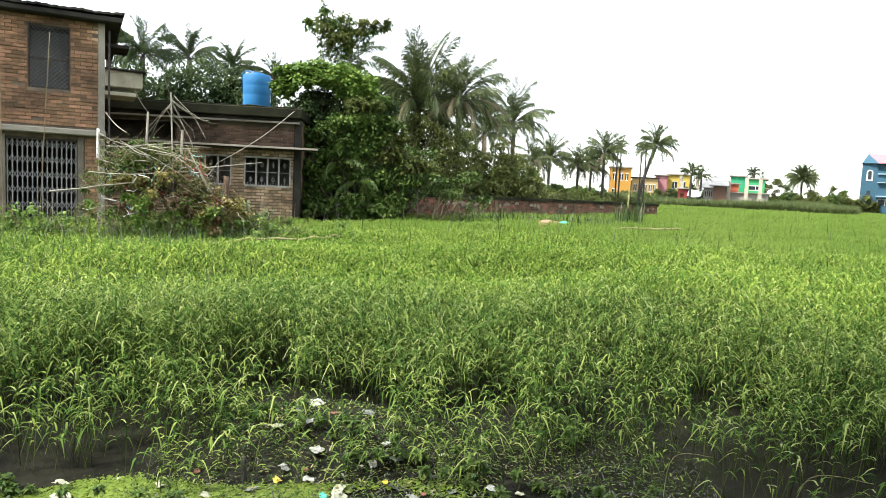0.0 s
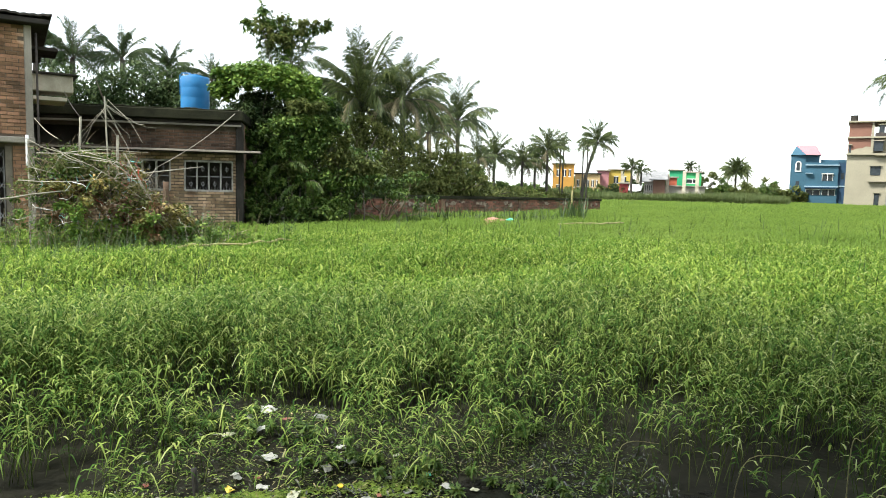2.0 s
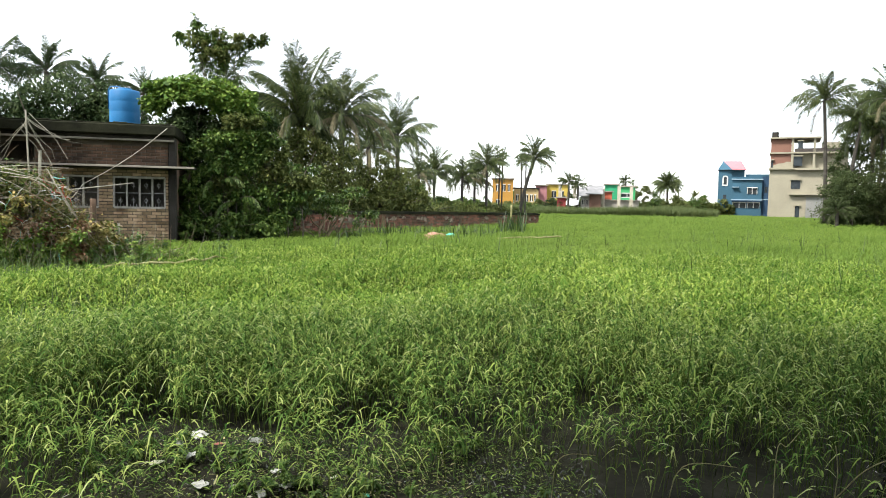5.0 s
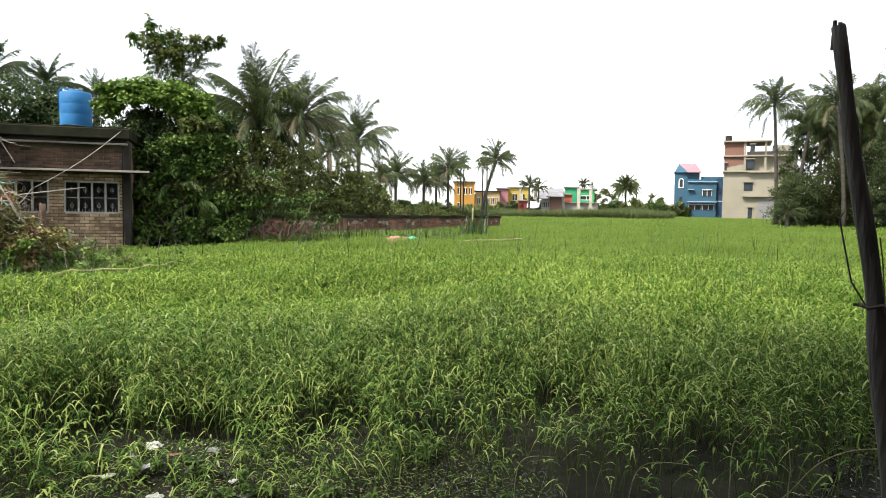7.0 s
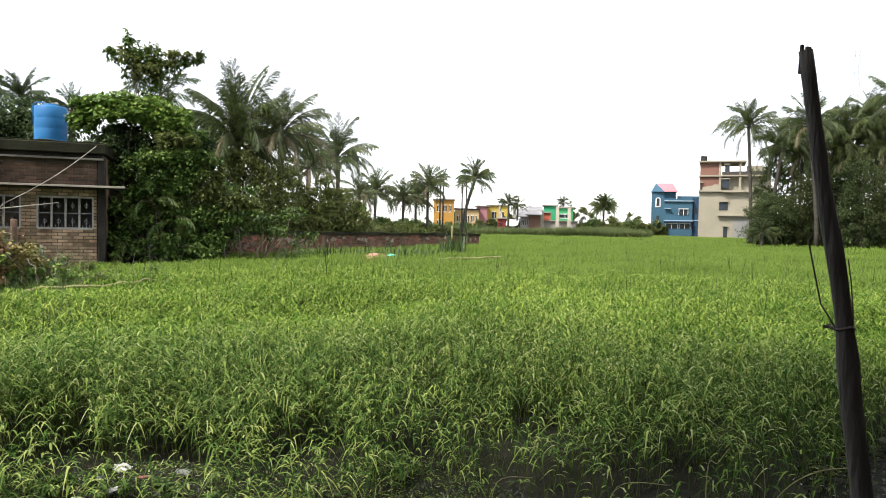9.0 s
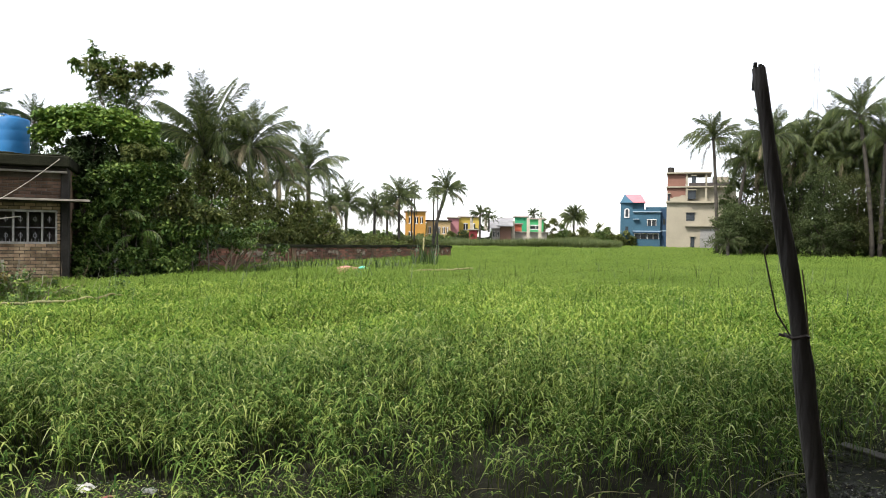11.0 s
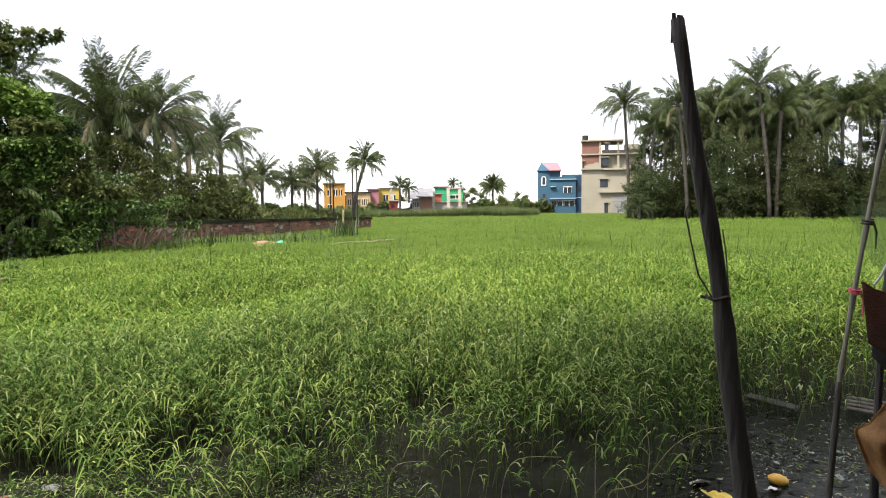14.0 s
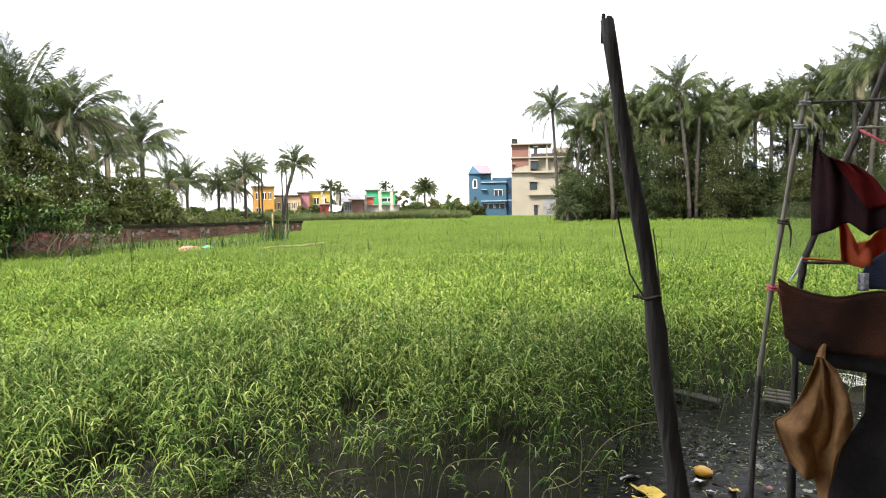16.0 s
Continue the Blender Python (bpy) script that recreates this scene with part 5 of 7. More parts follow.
sag.matrix_world = Matrix.Translation(polar(20.0, 91, 0.6)) @ pose(0, 0, 0, 0, 0, -20)
tagged(thick(sag, 0.05), "slanting white tarpaulin awning by the hut", "awning")


def pillars():
    for az, r, z in ((19.0, 94, 4.6), (20.2, 94, 4.75), (22.5, 96, 4.4), (23.75, 96, 4.75), (24.72, 96, 4.6)):
        p = polar(az, r, 0.5)
        tagged(part("concrete_post", Shape().box(-0.22, 0.22, -0.22, 0.22, 0, z - 0.5, 0.03), PLASTER_PALE), "pale bare concrete post of an unfinished wall", "post", "unfinished posts").matrix_world = pose(p.x, p.y, p.z, 0, 0, -az)


pillars()


# ---- blue house ----
def blue_house():
    p = polar(31.25, 115, 0.5)
    root = thing("blue_house", pose(p.x, p.y, p.z, 0, 0, -30), "blue painted two-storey house with pink-roofed stair tower", "house")
    bl = paint("blue", (0.036, 0.105, 0.155))
    db = paint("deep_blue", (0.022, 0.06, 0.115))
    H = 6.4
    part("tower", Shape().box(0, 1.9, 0, 3.4, 0.6, 7.7), bl, root, "blue stair tower")
    part("wall", Shape().box(1.9, 6.2, -0.2, 5, 0, H), bl, root, "pale blue plastered front")
    part("side_wall", Shape().box(6.2, 7.4, 0.3, 5, 0, H + 0.1), db, root, "dark blue side wing")
    part("plinth", Shape().box(-0.1, 1.95, 0.3, 3.4, 0, 0.6), db, root)
    part("tower_side", Shape().box(1.9, 3.7, 0.3, 3.4, H, 7.5), bl, root, "blue stair tower side")
    roof = [(-0.15, -0.2, 7.5), (1.9, -0.5, 7.5), (3.9, -0.5, 7.5), (0.6, 1.5, 8.95), (3.2, 1.5, 8.95), (3.9, 3.4, 7.5), (-0.15, 3.4, 7.5)]
    part("tower_roof", Shape().add(roof, [(1, 2, 4, 3), (2, 5, 4), (5, 6, 3, 4), (0, 6, 5, 2, 1)]), paint("pinkroof", (0.5, 0.19, 0.21)), root, "faded pink gable roof")
    part("gable", Shape().add([roof[0], roof[1], roof[3], roof[6]], [(0, 1, 2), (3, 0, 2)]), bl, root, "blue gable end")
    for z in (5.95, 2.8):
        part("cornice", Shape().box(1.9, 6.3, -0.5, -0.2, z, z + 0.14), paint("paleblue", (0.3, 0.42, 0.5)), root, "pale blue cornice line")
    part("parapet", Shape().box(3.9, 7.4, 0.3, 0.5, H, H + 0.42), bl, root)
    part("sunshade", Shape().box(1.95, 2.9, -0.75, -0.2, 4.75, 4.85), paint("paleblue", (0.3, 0.42, 0.5)), root, "pale blue window shade")
    part("balcony_slab", Shape().box(1.95, 6.1, -0.9, -0.2, 2.62, 2.74), db, root, "blue balcony slab")
    part("wing_band", Shape().box(6.2, 7.42, 0.2, 0.3, 2.9, 3.05), paint("paleblue", (0.3, 0.42, 0.5)), root)
    part("wing_pane", Shape().box(6.6, 7.0, 0.24, 0.3, 4.0, 4.9), GLASS_DARK, root)
    for x0, x1, z0, z1 in ((4.2, 5.5, 3.75, 4.7), (2.2, 4.0, 1.6, 2.4), (4.3, 5.9, 1.6, 2.4)):
        w = thing_part("window", root)
        part("pane", Shape().box(x0, x1, -0.26, -0.2, z0, z1), GLASS_DARK, w)
        part("window_frame", Shape().box(x0 - 0.1, x1 + 0.1, -0.45, -0.2, z1, z1 + 0.12).box(x0 - 0.06, x0, -0.3, -0.2, z0, z1).box(x1, x1 + 0.06, -0.3, -0.2, z0, z1).box((x0 + x1) / 2 - 0.04, (x0 + x1) / 2 + 0.04, -0.3, -0.2, z0, z1), WHITE_PAINT, w)
    w = thing_part("window", root)
    arch = [(0.55, 5.0), (1.35, 5.0), (1.35, 6.2)] + [(0.95 + 0.4 * math.cos(t), 6.2 + 0.4 * math.sin(t)) for t in np.linspace(0.2, math.pi - 0.2, 6)] + [(0.55, 6.2)]
    part("arch_frame", Shape().prism(arch, -0.1, 0.0), WHITE_PAINT, w)
    arch2 = [(0.72, 5.2), (1.18, 5.2), (1.18, 6.2)] + [(0.95 + 0.23 * math.cos(t), 6.2 + 0.25 * math.sin(t)) for t in np.linspace(0.2, math.pi - 0.2, 6)] + [(0.72, 6.2)]
    part("pane", Shape().prism(arch2, -0.14, -0.1), GLASS_DARK, w)
    for z in (2.2, 3.0):
        part("slit_pane", Shape().box(0.75, 1.2, -0.05, 0.0, z, z + 0.6), GLASS_DARK, w)


blue_house()


# ---- unfinished pale building ----
def pale_building():
    p = polar(34.8, 106, 0.4)
    root = thing("unfinished_building", pose(p.x, p.y, p.z, 0, 0, -36), "four-storey pale plastered building with bare brick top floor", "building")
    pl = paint("plaster", (0.3, 0.275, 0.2))
    W, D = 9.5, 7.0
    part("lower_wall", Shape().box(0, W, 0, D, 0, 7.2), pl, root, "pale grey cement plaster")
    part("brick_wall", Shape().box(0.05, 2.6, 0.05, D, 7.3, 11.4), paint("brickfar", (0.2, 0.1, 0.07)), root, "bare red brick")
    part("plaster_edge", Shape().prism([(0.02, 7.3), (2.6, 7.3), (2.6, 8.15), (2.1, 8.2), (1.7, 8.0), (1.1, 7.95), (0.6, 7.75), (0.02, 7.6)], -0.01, 0.05), pl, root, "ragged upper edge of the plaster")
    part("third_wall", Shape().box(2.6, W, 0.8, D, 7.2, 9.4), paint("plaster", (0.3, 0.275, 0.2)), root)
    for z, y in ((7.1, -0.5), (9.3, -0.3), (11.35, -0.5)):
        part("slab", Shape().box(-0.1, W if z < 11 else 6.2, y, D, z, z + 0.2), pl, root)
    for x in (2.75, 5.4):
        part("column", Shape().box(x - 0.14, x + 0.14, -0.2, 0.1, 7.2, 11.4 if x < 6 else 9.4), pl, root)
    part("parapet", Shape().box(3.0, W, -0.2, -0.05, 9.5, 10.0), IRON_DARK, root, "dark balcony rail")
    part("stair_room", Shape().box(6.4, 8.6, 2.0, 5.0, 9.5, 11.0), pl, root)
    part("roof_tank", Shape().tube([(0.5, 1.2, 11.5), (0.5, 1.2, 12.4)], 0.45, 14), CONCRETE_DARK, root, "black plastic roof tank")
    part("balcony_shade", Shape().box(3.2, 6.6, -0.7, 0, 7.0, 7.12), pl, root)
    part("ground_shade", Shape().box(2.6, W, -0.6, 0, 3.6, 3.75), pl, root)
    for x0, x1, z0, z1 in ((2.75, 3.9, 4.45, 5.65), (2.95, 4.0, 7.6, 8.9), (3.4, 4.0, 9.7, 11.0), (3.4, 3.95, 0.2, 2.1), (0.15, 0.4, 7.4, 8.4)):
        w = thing_part("window", root)
        part("pane", Shape().box(x0, x1, -0.06, 0.0 if z0 < 7 else 0.85, z0, z1), GLASS_DARK, w)
        part("window_frame", Shape().box(x0 - 0.12, x1 + 0.12, -0.3, 0, z1, z1 + 0.12), pl, w)
    sh = Shape()
    for k in range(16):
        sh.box(4.7, 8.6, -0.03 - 0.05 * (k % 2), 0, 0.1 + 0.2 * k, 0.3 + 0.2 * k)
    part("shutter", sh, paint("shutter", (0.27, 0.27, 0.25)), root, "grey rolling shutter")
    part("shutter_frame", Shape().box(4.5, 4.7, -0.12, 0, 0, 3.5).box(8.6, 8.8, -0.12, 0, 0, 3.5).box(4.7, 8.6, -0.16, 0, 3.3, 3.5), pl, root)


pale_building()


# ---- mast ----
def mast():
    p = polar(45.23, 150, 0.5)
    root = thing("radio_mast", Matrix.Translation(p), "thin pale lattice mast behind the grove", "mast")
    Hm = 36.0
    for k in range(3):
        a = 2 * math.pi * k / 3
        part("leg", Shape().tube([(0.75 * math.cos(a), 0.75 * math.sin(a), 0), (0.5 * math.cos(a), 0.5 * math.sin(a), Hm)], 0.05, 4), IRON, root)
    s = Shape()
    for i in range(24):
        for k in range(3):
            a, b = 2 * math.pi * k / 3, 2 * math.pi * (k + 1) / 3
            s.tube([(0.6 * math.cos(a), 0.6 * math.sin(a), i * 1.5), (0.6 * math.cos(b), 0.6 * math.sin(b), i * 1.5 + 1.5)], 0.03, 3, False)
    tagged(part("bracing", s, IRON, root), kind="stuff")


mast()


# ---- tangled brush before the houses ----
RIBBON_TEAL = mat("teal_plastic", (0.12, 0.4, 0.36), (0.25, 0.55, 0.5), 3, 0.5, 0, 20)
RIBBON_RED = mat("red_cloth", (0.4, 0.05, 0.04), (0.55, 0.1, 0.07), 3, 0.8, 0, 20)
PALE_STICK = mat("bleached_stick", (0.2, 0.185, 0.14), (0.44, 0.41, 0.33), 3, 0.8, 0.2, 50, vary=0.25, island=True)
LEAF_RUST = mat("rust_leaf", (0.1, 0.062, 0.03), (0.19, 0.115, 0.05), 1.0, 0.7, 0, 9, vary=0.5, trans=0.2, island=True)
LEAF_DRY = mat("yellowing_leaf", (0.13, 0.14, 0.03), (0.26, 0.22, 0.06), 0.8, 0.6, 0, 9, vary=0.5, trans=0.2, island=True)


def brush_pile():
    rd = random.Random(5)
    root = thing("brush_pile", Matrix.Translation(polar(-21.0, 14.2, 0.3)), "tangled heap of dry twigs, vines and torn plastic strips", "brush pile")
    ux, uy = Vector((math.cos(radians(21)), math.sin(radians(21)), 0)), Vector((-math.sin(radians(21)), math.cos(radians(21)), 0))

    def at(u, v, z):
        return ux * u + uy * v + Vector((0, 0, z))

    def wander(s, start, heading_, length, r0, bend, sag):
        pts, p, d = [], start.copy(), heading_.normalized()
        for i in range(6):
            pts.append(p.copy())
            p = p + d * length / 5
            d = (d + Vector((rd.gauss(0, bend), rd.gauss(0, bend), rd.gauss(0, bend) - sag))).normalized()
        s.tube(pts, [r0 * (1 - 0.13 * i) for i in range(6)], 4, False)

    tw, pale = Shape(), Shape()
    for i in range(800):
        u = rd.uniform(-1.75, 0.55) if i % 10 < 7 else rd.gauss(0.5, 0.95)
        zt = float(np.interp(u, [-2.6, -1.8, -1.4, 0.1, 0.65, 1.6, 2.8], [0.35, 1.2, 2.0, 1.95, 1.05, 0.5, 0.2]))
        wander(pale if i % 8 == 0 else tw, at(u, rd.gauss(0, 0.5), max(0.05, (rd.uniform(0.5, 1.0) if i % 5 else rd.uniform(0.05, 0.6)) * zt)), Vector((rd.gauss(0.3, 0.8), rd.gauss(0, 0.6), rd.gauss(-0.1, 0.7))), rd.uniform(0.2, 0.8), rd.uniform(0.0025, 0.006), 0.45, 0.03)
    for i in range(10):  # bare branches that arch down from the tall stake
        wander(pale, at(-0.27 + rd.gauss(0, 0.04), 0, 2.98 - rd.uniform(0, 0.35)), Vector((rd.gauss(0.1, 0.5), rd.gauss(0, 0.25), -0.75)), rd.uniform(0.6, 1.2), 0.006, 0.2, 0.12)
    for i in range(11):  # long pale sticks across the heap
        wander(pale, at(-1.6 + 0.12 * i, -0.35 + rd.gauss(0, 0.2), 1.3 + rd.uniform(0, 0.8)), Vector((1, rd.gauss(0, 0.3), rd.uniform(-0.55, 0.05))), rd.uniform(0.9, 1.9), 0.0085, 0.1, 0.02)
    for i in range(9):  # pale canes that fall off to the side
        wander(pale, at(0.05 + 0.05 * i, -0.4, 1.95 - 0.1 * i), Vector((0.42 + rd.gauss(0, 0.1), rd.gauss(0, 0.2), -0.85)), rd.uniform(0.7, 1.15), 0.008, 0.08, 0.0)
    for i in range(170):  # upright green and dry stems at the foot
        wander(tw if i % 4 else pale, at(rd.uniform(-2.6, 2.3), -0.45 + rd.gauss(0, 0.25), 0.0), Vector((rd.gauss(0, 0.35), rd.gauss(0, 0.2), 1)), rd.uniform(0.5, 1.15), 0.0055, 0.12, 0.02)
    tagged(part("twig_tangle", tw, TWIG, root, "brown dry twigs"), kind="stuff")
    tagged(part("bare_vines", pale, PALE_STICK, root, "bleached bare vines"), kind="stuff")
    for u, z0, z1, r, du in ((-0.18, 0.0, 3.0, 0.017, -0.09), (-0.76, 0.4, 2.6, 0.024, 0.09), (-0.13, 0.0, 2.3, 0.03, 0.07), (-1.52, 0.0, 2.15, 0.016, 0.02), (1.2, 0.0, 1.0, 0.03, 0.0)):
        part("stake", Shape().tube([at(u, 0, z0), at(u + du, 0, z1)], [r, r * 0.8], 7), PALE_STICK, root, "bleached wooden stake")
    for i in range(80):
        s = Shape()
        u = rd.uniform(-1.3, 0.1) if i % 2 else rd.gauss(0.25, 0.3)
        wander(s, at(u, -0.3 + rd.gauss(0, 0.3), rd.uniform(0.35, 1.0) * float(np.interp(u, [-1.4, 0.1, 0.7, 1.2], [1.9, 1.9, 1.0, 0.6]))), Vector((rd.gauss(0, 1), 0, rd.gauss(-0.2, 0.5))), rd.uniform(0.15, 0.45), 0.008, 0.45, 0.1)
        part("plastic_strip", s, (RIBBON_TEAL, WHITE_PAINT, RIBBON_TEAL, WHITE_PAINT, RIBBON_RED)[i % 5], root, ("torn teal plastic strip", "torn white plastic strip", "torn teal plastic strip", "torn white plastic strip", "torn red cloth strip")[i % 5])
    r = np.random.default_rng(17)

    def blob(u, z, ru, rz, w):
        p = at(u, 0, z)
        return (p.x, p.y, p.z, ru, 0.6, rz, w)

    for mat_, cnt, sz, bl, lab in ((OLIVE_LEAF, 7000, 0.06, [blob(-0.9, 1.55, 0.9, 0.4, 2.4), blob(-0.3, 1.75, 0.7, 0.25, 1), blob(0.2, 1.1, 0.5, 0.6, 1.5), blob(1.4, 0.4, 0.8, 0.3, 1)], "dull olive climbing leaves"),
                                   (LEAF_LIGHT, 10500, 0.07, [blob(-2.6, 0.35, 1.0, 0.35, 2), blob(-1.0, 0.35, 1.0, 0.35, 2), blob(0.5, 0.35, 1.0, 0.4, 2.6), blob(1.9, 0.25, 1.0, 0.25, 2)], "fresh green weeds at the foot of the heap"),
                                   (LEAF_LIGHT, 2600, 0.06, [(*at(-1.0, -0.75, 0.75), 0.7, 0.2, 0.4, 1), (*at(0.2, -0.75, 0.7), 0.6, 0.2, 0.45, 1.2), (*at(1.1, -0.7, 0.5), 0.6, 0.2, 0.3, 1)], "fresh creeper leaves over the front of the heap"),
                                   (LEAF_MID, 6500, 0.062, [blob(-1.2, 0.5, 0.9, 0.4, 1), blob(-0.6, 1.7, 0.9, 0.35, 2.4), blob(0.4, 0.7, 0.9, 0.7, 2), blob(1.7, 0.45, 0.9, 0.4, 2.5), blob(-2.4, 0.5, 0.9, 0.45, 2.2), blob(-1.5, 1.1, 0.25, 0.4, 0.7), blob(2.8, 0.3, 0.8, 0.25, 1.5), blob(-3.4, 0.35, 0.7, 0.3, 1), (*at(-0.6, 0, 1.5), 0.5, 0.4, 0.4, 1)], "green climbing leaves"),
                                   (LEAF_RUST, 4400, 0.065, [(*at(0.3, -0.7, 0.8), 0.6, 0.25, 0.4, 1.4), blob(-0.6, 0.9, 0.6, 0.3, 0.8), blob(0.35, 0.85, 0.4, 0.35, 2), blob(0.8, 0.6, 0.4, 0.3, 1.3), blob(-0.5, 1.3, 0.5, 0.35, 1)], "rust brown withered leaves"),
                                   (LEAF_DRY, 3600, 0.065, [(*at(0.6, -0.7, 0.75), 0.6, 0.25, 0.4, 1.6), (*at(-0.8, -0.65, 1.2), 0.7, 0.2, 0.4, 1), blob(0.1, 1.4, 0.4, 0.4, 1), blob(0.5, 0.8, 0.7, 0.6, 2), blob(1.0, 0.7, 0.6, 0.4, 2), blob(-0.4, 1.0, 0.8, 0.5, 1)], "yellowed withering leaves")):
        ob = fast_mesh("vine_leaves", *leaf_cloud(bl, cnt, sz, r, 0.7), mat_)
        ob.parent = root
        tagged(ob, lab, kind="stuff")
    return root


brush_pile()


def rod(name, a, b, r, material, label, category, sag=0.0, n=8, group="", wob=0.0):
    a, b = Vector(a), Vector(b)
    pts = [(b - a) * (i / n) - Vector((0, 0, sag * math.sin(math.pi * i / n))) + wob * noise.noise_vector(Vector((i * 0.83, a.x, b.y))) for i in range(n + 1)]
    ob = part(name, Shape().tube(pts, r, 6), material, smooth=True)
    ob.matrix_world = Matrix.Translation(a)
    return tagged(ob, label, category, group)


rod("cable", polar(-12.4, 21.6, 3.95), polar(-18.6, 19.5, 2.1), 0.009, PALE_STICK, "pale drooping cable from the roof corner", "cable", 0.12)
rod("cable", polar(-18.6, 19.5, 2.1), polar(-20.4, 17.5, 1.5), 0.008, PALE_STICK, "pale drooping cable end before the window", "cable", 0.1)
rod("bamboo_rod", polar(-20.0, 16.0, 1.9), polar(-15.2, 20.9, 2.2), 0.012, PALE_STICK, "pale bamboo rod slung before the window", "rod")
rod("bamboo_rod", polar(-30.3, 13.4, 1.35), polar(-24.5, 13.6, 1.57), 0.011, PALE_STICK, "long pale bamboo rod laid against the brush heap", "rod", wob=0.03)
rod("bamboo_rod", polar(-27.1, 13.9, 2.38), polar(-23.4, 13.6, 2.0), 0.01, PALE_STICK, "pale bamboo rod lying on the brush heap", "rod", wob=0.09)
rod("white_pipe", polar(-27.12, 16.2, 2.0), polar(-27.1, 16.2, 2.62), 0.03, WHITE_PAINT, "short white plastic pipe at the house corner", "pipe")
rod("cable", polar(-26.6, 16.4, 2.98), polar(-25.2, 15.5, 2.55), 0.008, PALE_STICK, "pale slack cable beside the brick house", "cable", 0.05)
rod("cable", polar(-24.7, 19.0, 3.86), polar(-23.75, 14.2, 2.9), 0.006, IRON_DARK, "thin dark cable from the balcony to the stake", "cable", 0.05)
rod("roof_rod", polar(-19.0, 22.5, 3.76), polar(-17.0, 22.5, 3.76), 0.02, PALE_STICK, "pale rod lying along the roof edge", "rod")
rod("fallen_branch", polar(-19.0, 12.2, 0.62), polar(-9.5, 13.2, 0.68), 0.022, STRAW, "pale fallen branch lying in the grass", "branch", -0.03, n=14, wob=0.07)
rod("fallen_branch", polar(-9.6, 13.3, 0.7), polar(-5.5, 14.0, 0.64), 0.018, STRAW, "pale fallen branch lying in the grass", "branch", 0.02, n=12, wob=0.06)
rod("mooring_stick", (-1.05, 3.675, -0.05), (-1.075, 3.705, 0.19), 0.017, POST_WOOD, "short dark stick standing in the ditch", "stick")
rod("wood_stump", polar(-17.9, 17.0, 0.2), polar(-17.9, 17.0, 1.75), 0.07, BRICK_SOOTY, "reddish wooden stump post by the window", "post")
rod("marker_stick", polar(15.0, 37, 0.2), polar(15.05, 37, 1.8), 0.05, STRAW, "straw-coloured stick standing by the wall", "stick")
rod("fallen_branch", polar(13.9, 23.5, 0.64), polar(19.2, 25.5, 0.67), 0.028, STRAW, "pale fallen stalks lying across the grass", "branch", n=16, wob=0.05)
rod("bamboo_stick", polar(-31.0, 14.5, 0.2), polar(-30.2, 14.0, 4.1), 0.007, TWIG, "thin pale bamboo leaning before the house", "stick")
rod("bamboo_stick", polar(-33.1, 14.0, 0.2), polar(-33.3, 14.0, 5.9), 0.007, TWIG, "thin tall bamboo standing before the house", "stick")


# ---- things at the ditch ----
def front_post():
    a, b = Vector((1.201, 0.8905, 0.25)), Vector((1.0045, 1.079, 2.117))
    root = thing("wooden_post", Matrix.Translation(a), "dark weathered bamboo post leaning at the field's edge", "post")
    pts, rad = [], []
    for i in range(41):
        s = i / 40
        p = a.lerp(b, s) - a
        p += Vector((0.004 * math.sin(s * 11), 0.004 * math.cos(s * 9), 0))
        if 0.66 < s < 0.86:
            p += (0.006 * math.sin((s - 0.66) / 0.2 * math.pi)) * Vector((0.7, -0.7, 0))
        pts.append(p)
        rad.append(0.0295 - 0.0185 * s + 0.0012 * math.sin(s * 40) + (0.0022 if i % 8 == 4 else 0))
    part("pole", Shape().tube(pts, rad, 14), POST_WOOD, root, smooth=True)
    sp = Shape()
    top = b - a
    for dx, dy, h in ((-0.0055, 0.003, 0.012), (0.002, -0.005, 0.006), (0.0058, 0.004, 0.010)):
        sp.tube([top + Vector((dx, dy, -0.04)), top + Vector((dx * 1.1, dy * 1.1, h))], [0.0066, 0.0035], 5)
    part("split_top", sp, POST_WOOD, root, "splintered top end")
    k = a.lerp(b, 0.732) - a
    ring = [k + Vector((0.02 * math.cos(t), 0.02 * math.sin(t), 0.003 * math.sin(3 * t))) for t in np.linspace(0, 2 * math.pi, 13)]
    part("wire_knot", Shape().tube(ring, 0.0035, 5).tube([k + Vector((-0.018, 0.01, 0)), k + Vector((-0.026, 0.015, 0.002))], 0.003, 5), IRON_DARK, root)
    w = [Vector(p) - a for p in ((1.001, 1.042, 1.785), (0.995, 1.045, 1.772), (1.0, 1.043, 1.745), (1.006, 1.036, 1.70), (1.012, 1.03, 1.66), (1.03, 1.015, 1.62))]
    part("hook_wire", Shape().tube(w, 0.0016, 5), IRON_DARK, root, "thin bent wire hanging from the post")
    t = [Vector(q) - a for q in ((1.06, 1.022, 1.74), (1.064, 1.018, 1.70), (1.0665, 1.0155, 1.66), (1.069, 1.013, 1.62), (1.066, 1.015, 1.58), (1.075, 1.008, 1.53))]
    part("twine", Shape().tube(t, 0.0013, 5), TWIG, root, "frayed dry twine hanging along the post")


front_post()

CLOTH_MAROON = mat("maroon_cloth", (0.018, 0.012, 0.014), (0.036, 0.015, 0.018), 6, 0.95, 0.3, 120, trans=0.05, spec=0.1)
CLOTH_RED = mat("lit_red_cloth", (0.1, 0.012, 0.012), (0.18, 0.018, 0.018), 6, 0.95, 0.3, 120, trans=0.25, spec=0.1)
CLOTH_ORANGE = mat("orange_cloth", (0.36, 0.05, 0.018), (0.52, 0.1, 0.025), 6, 0.8, 0.3, 120, trans=0.35)
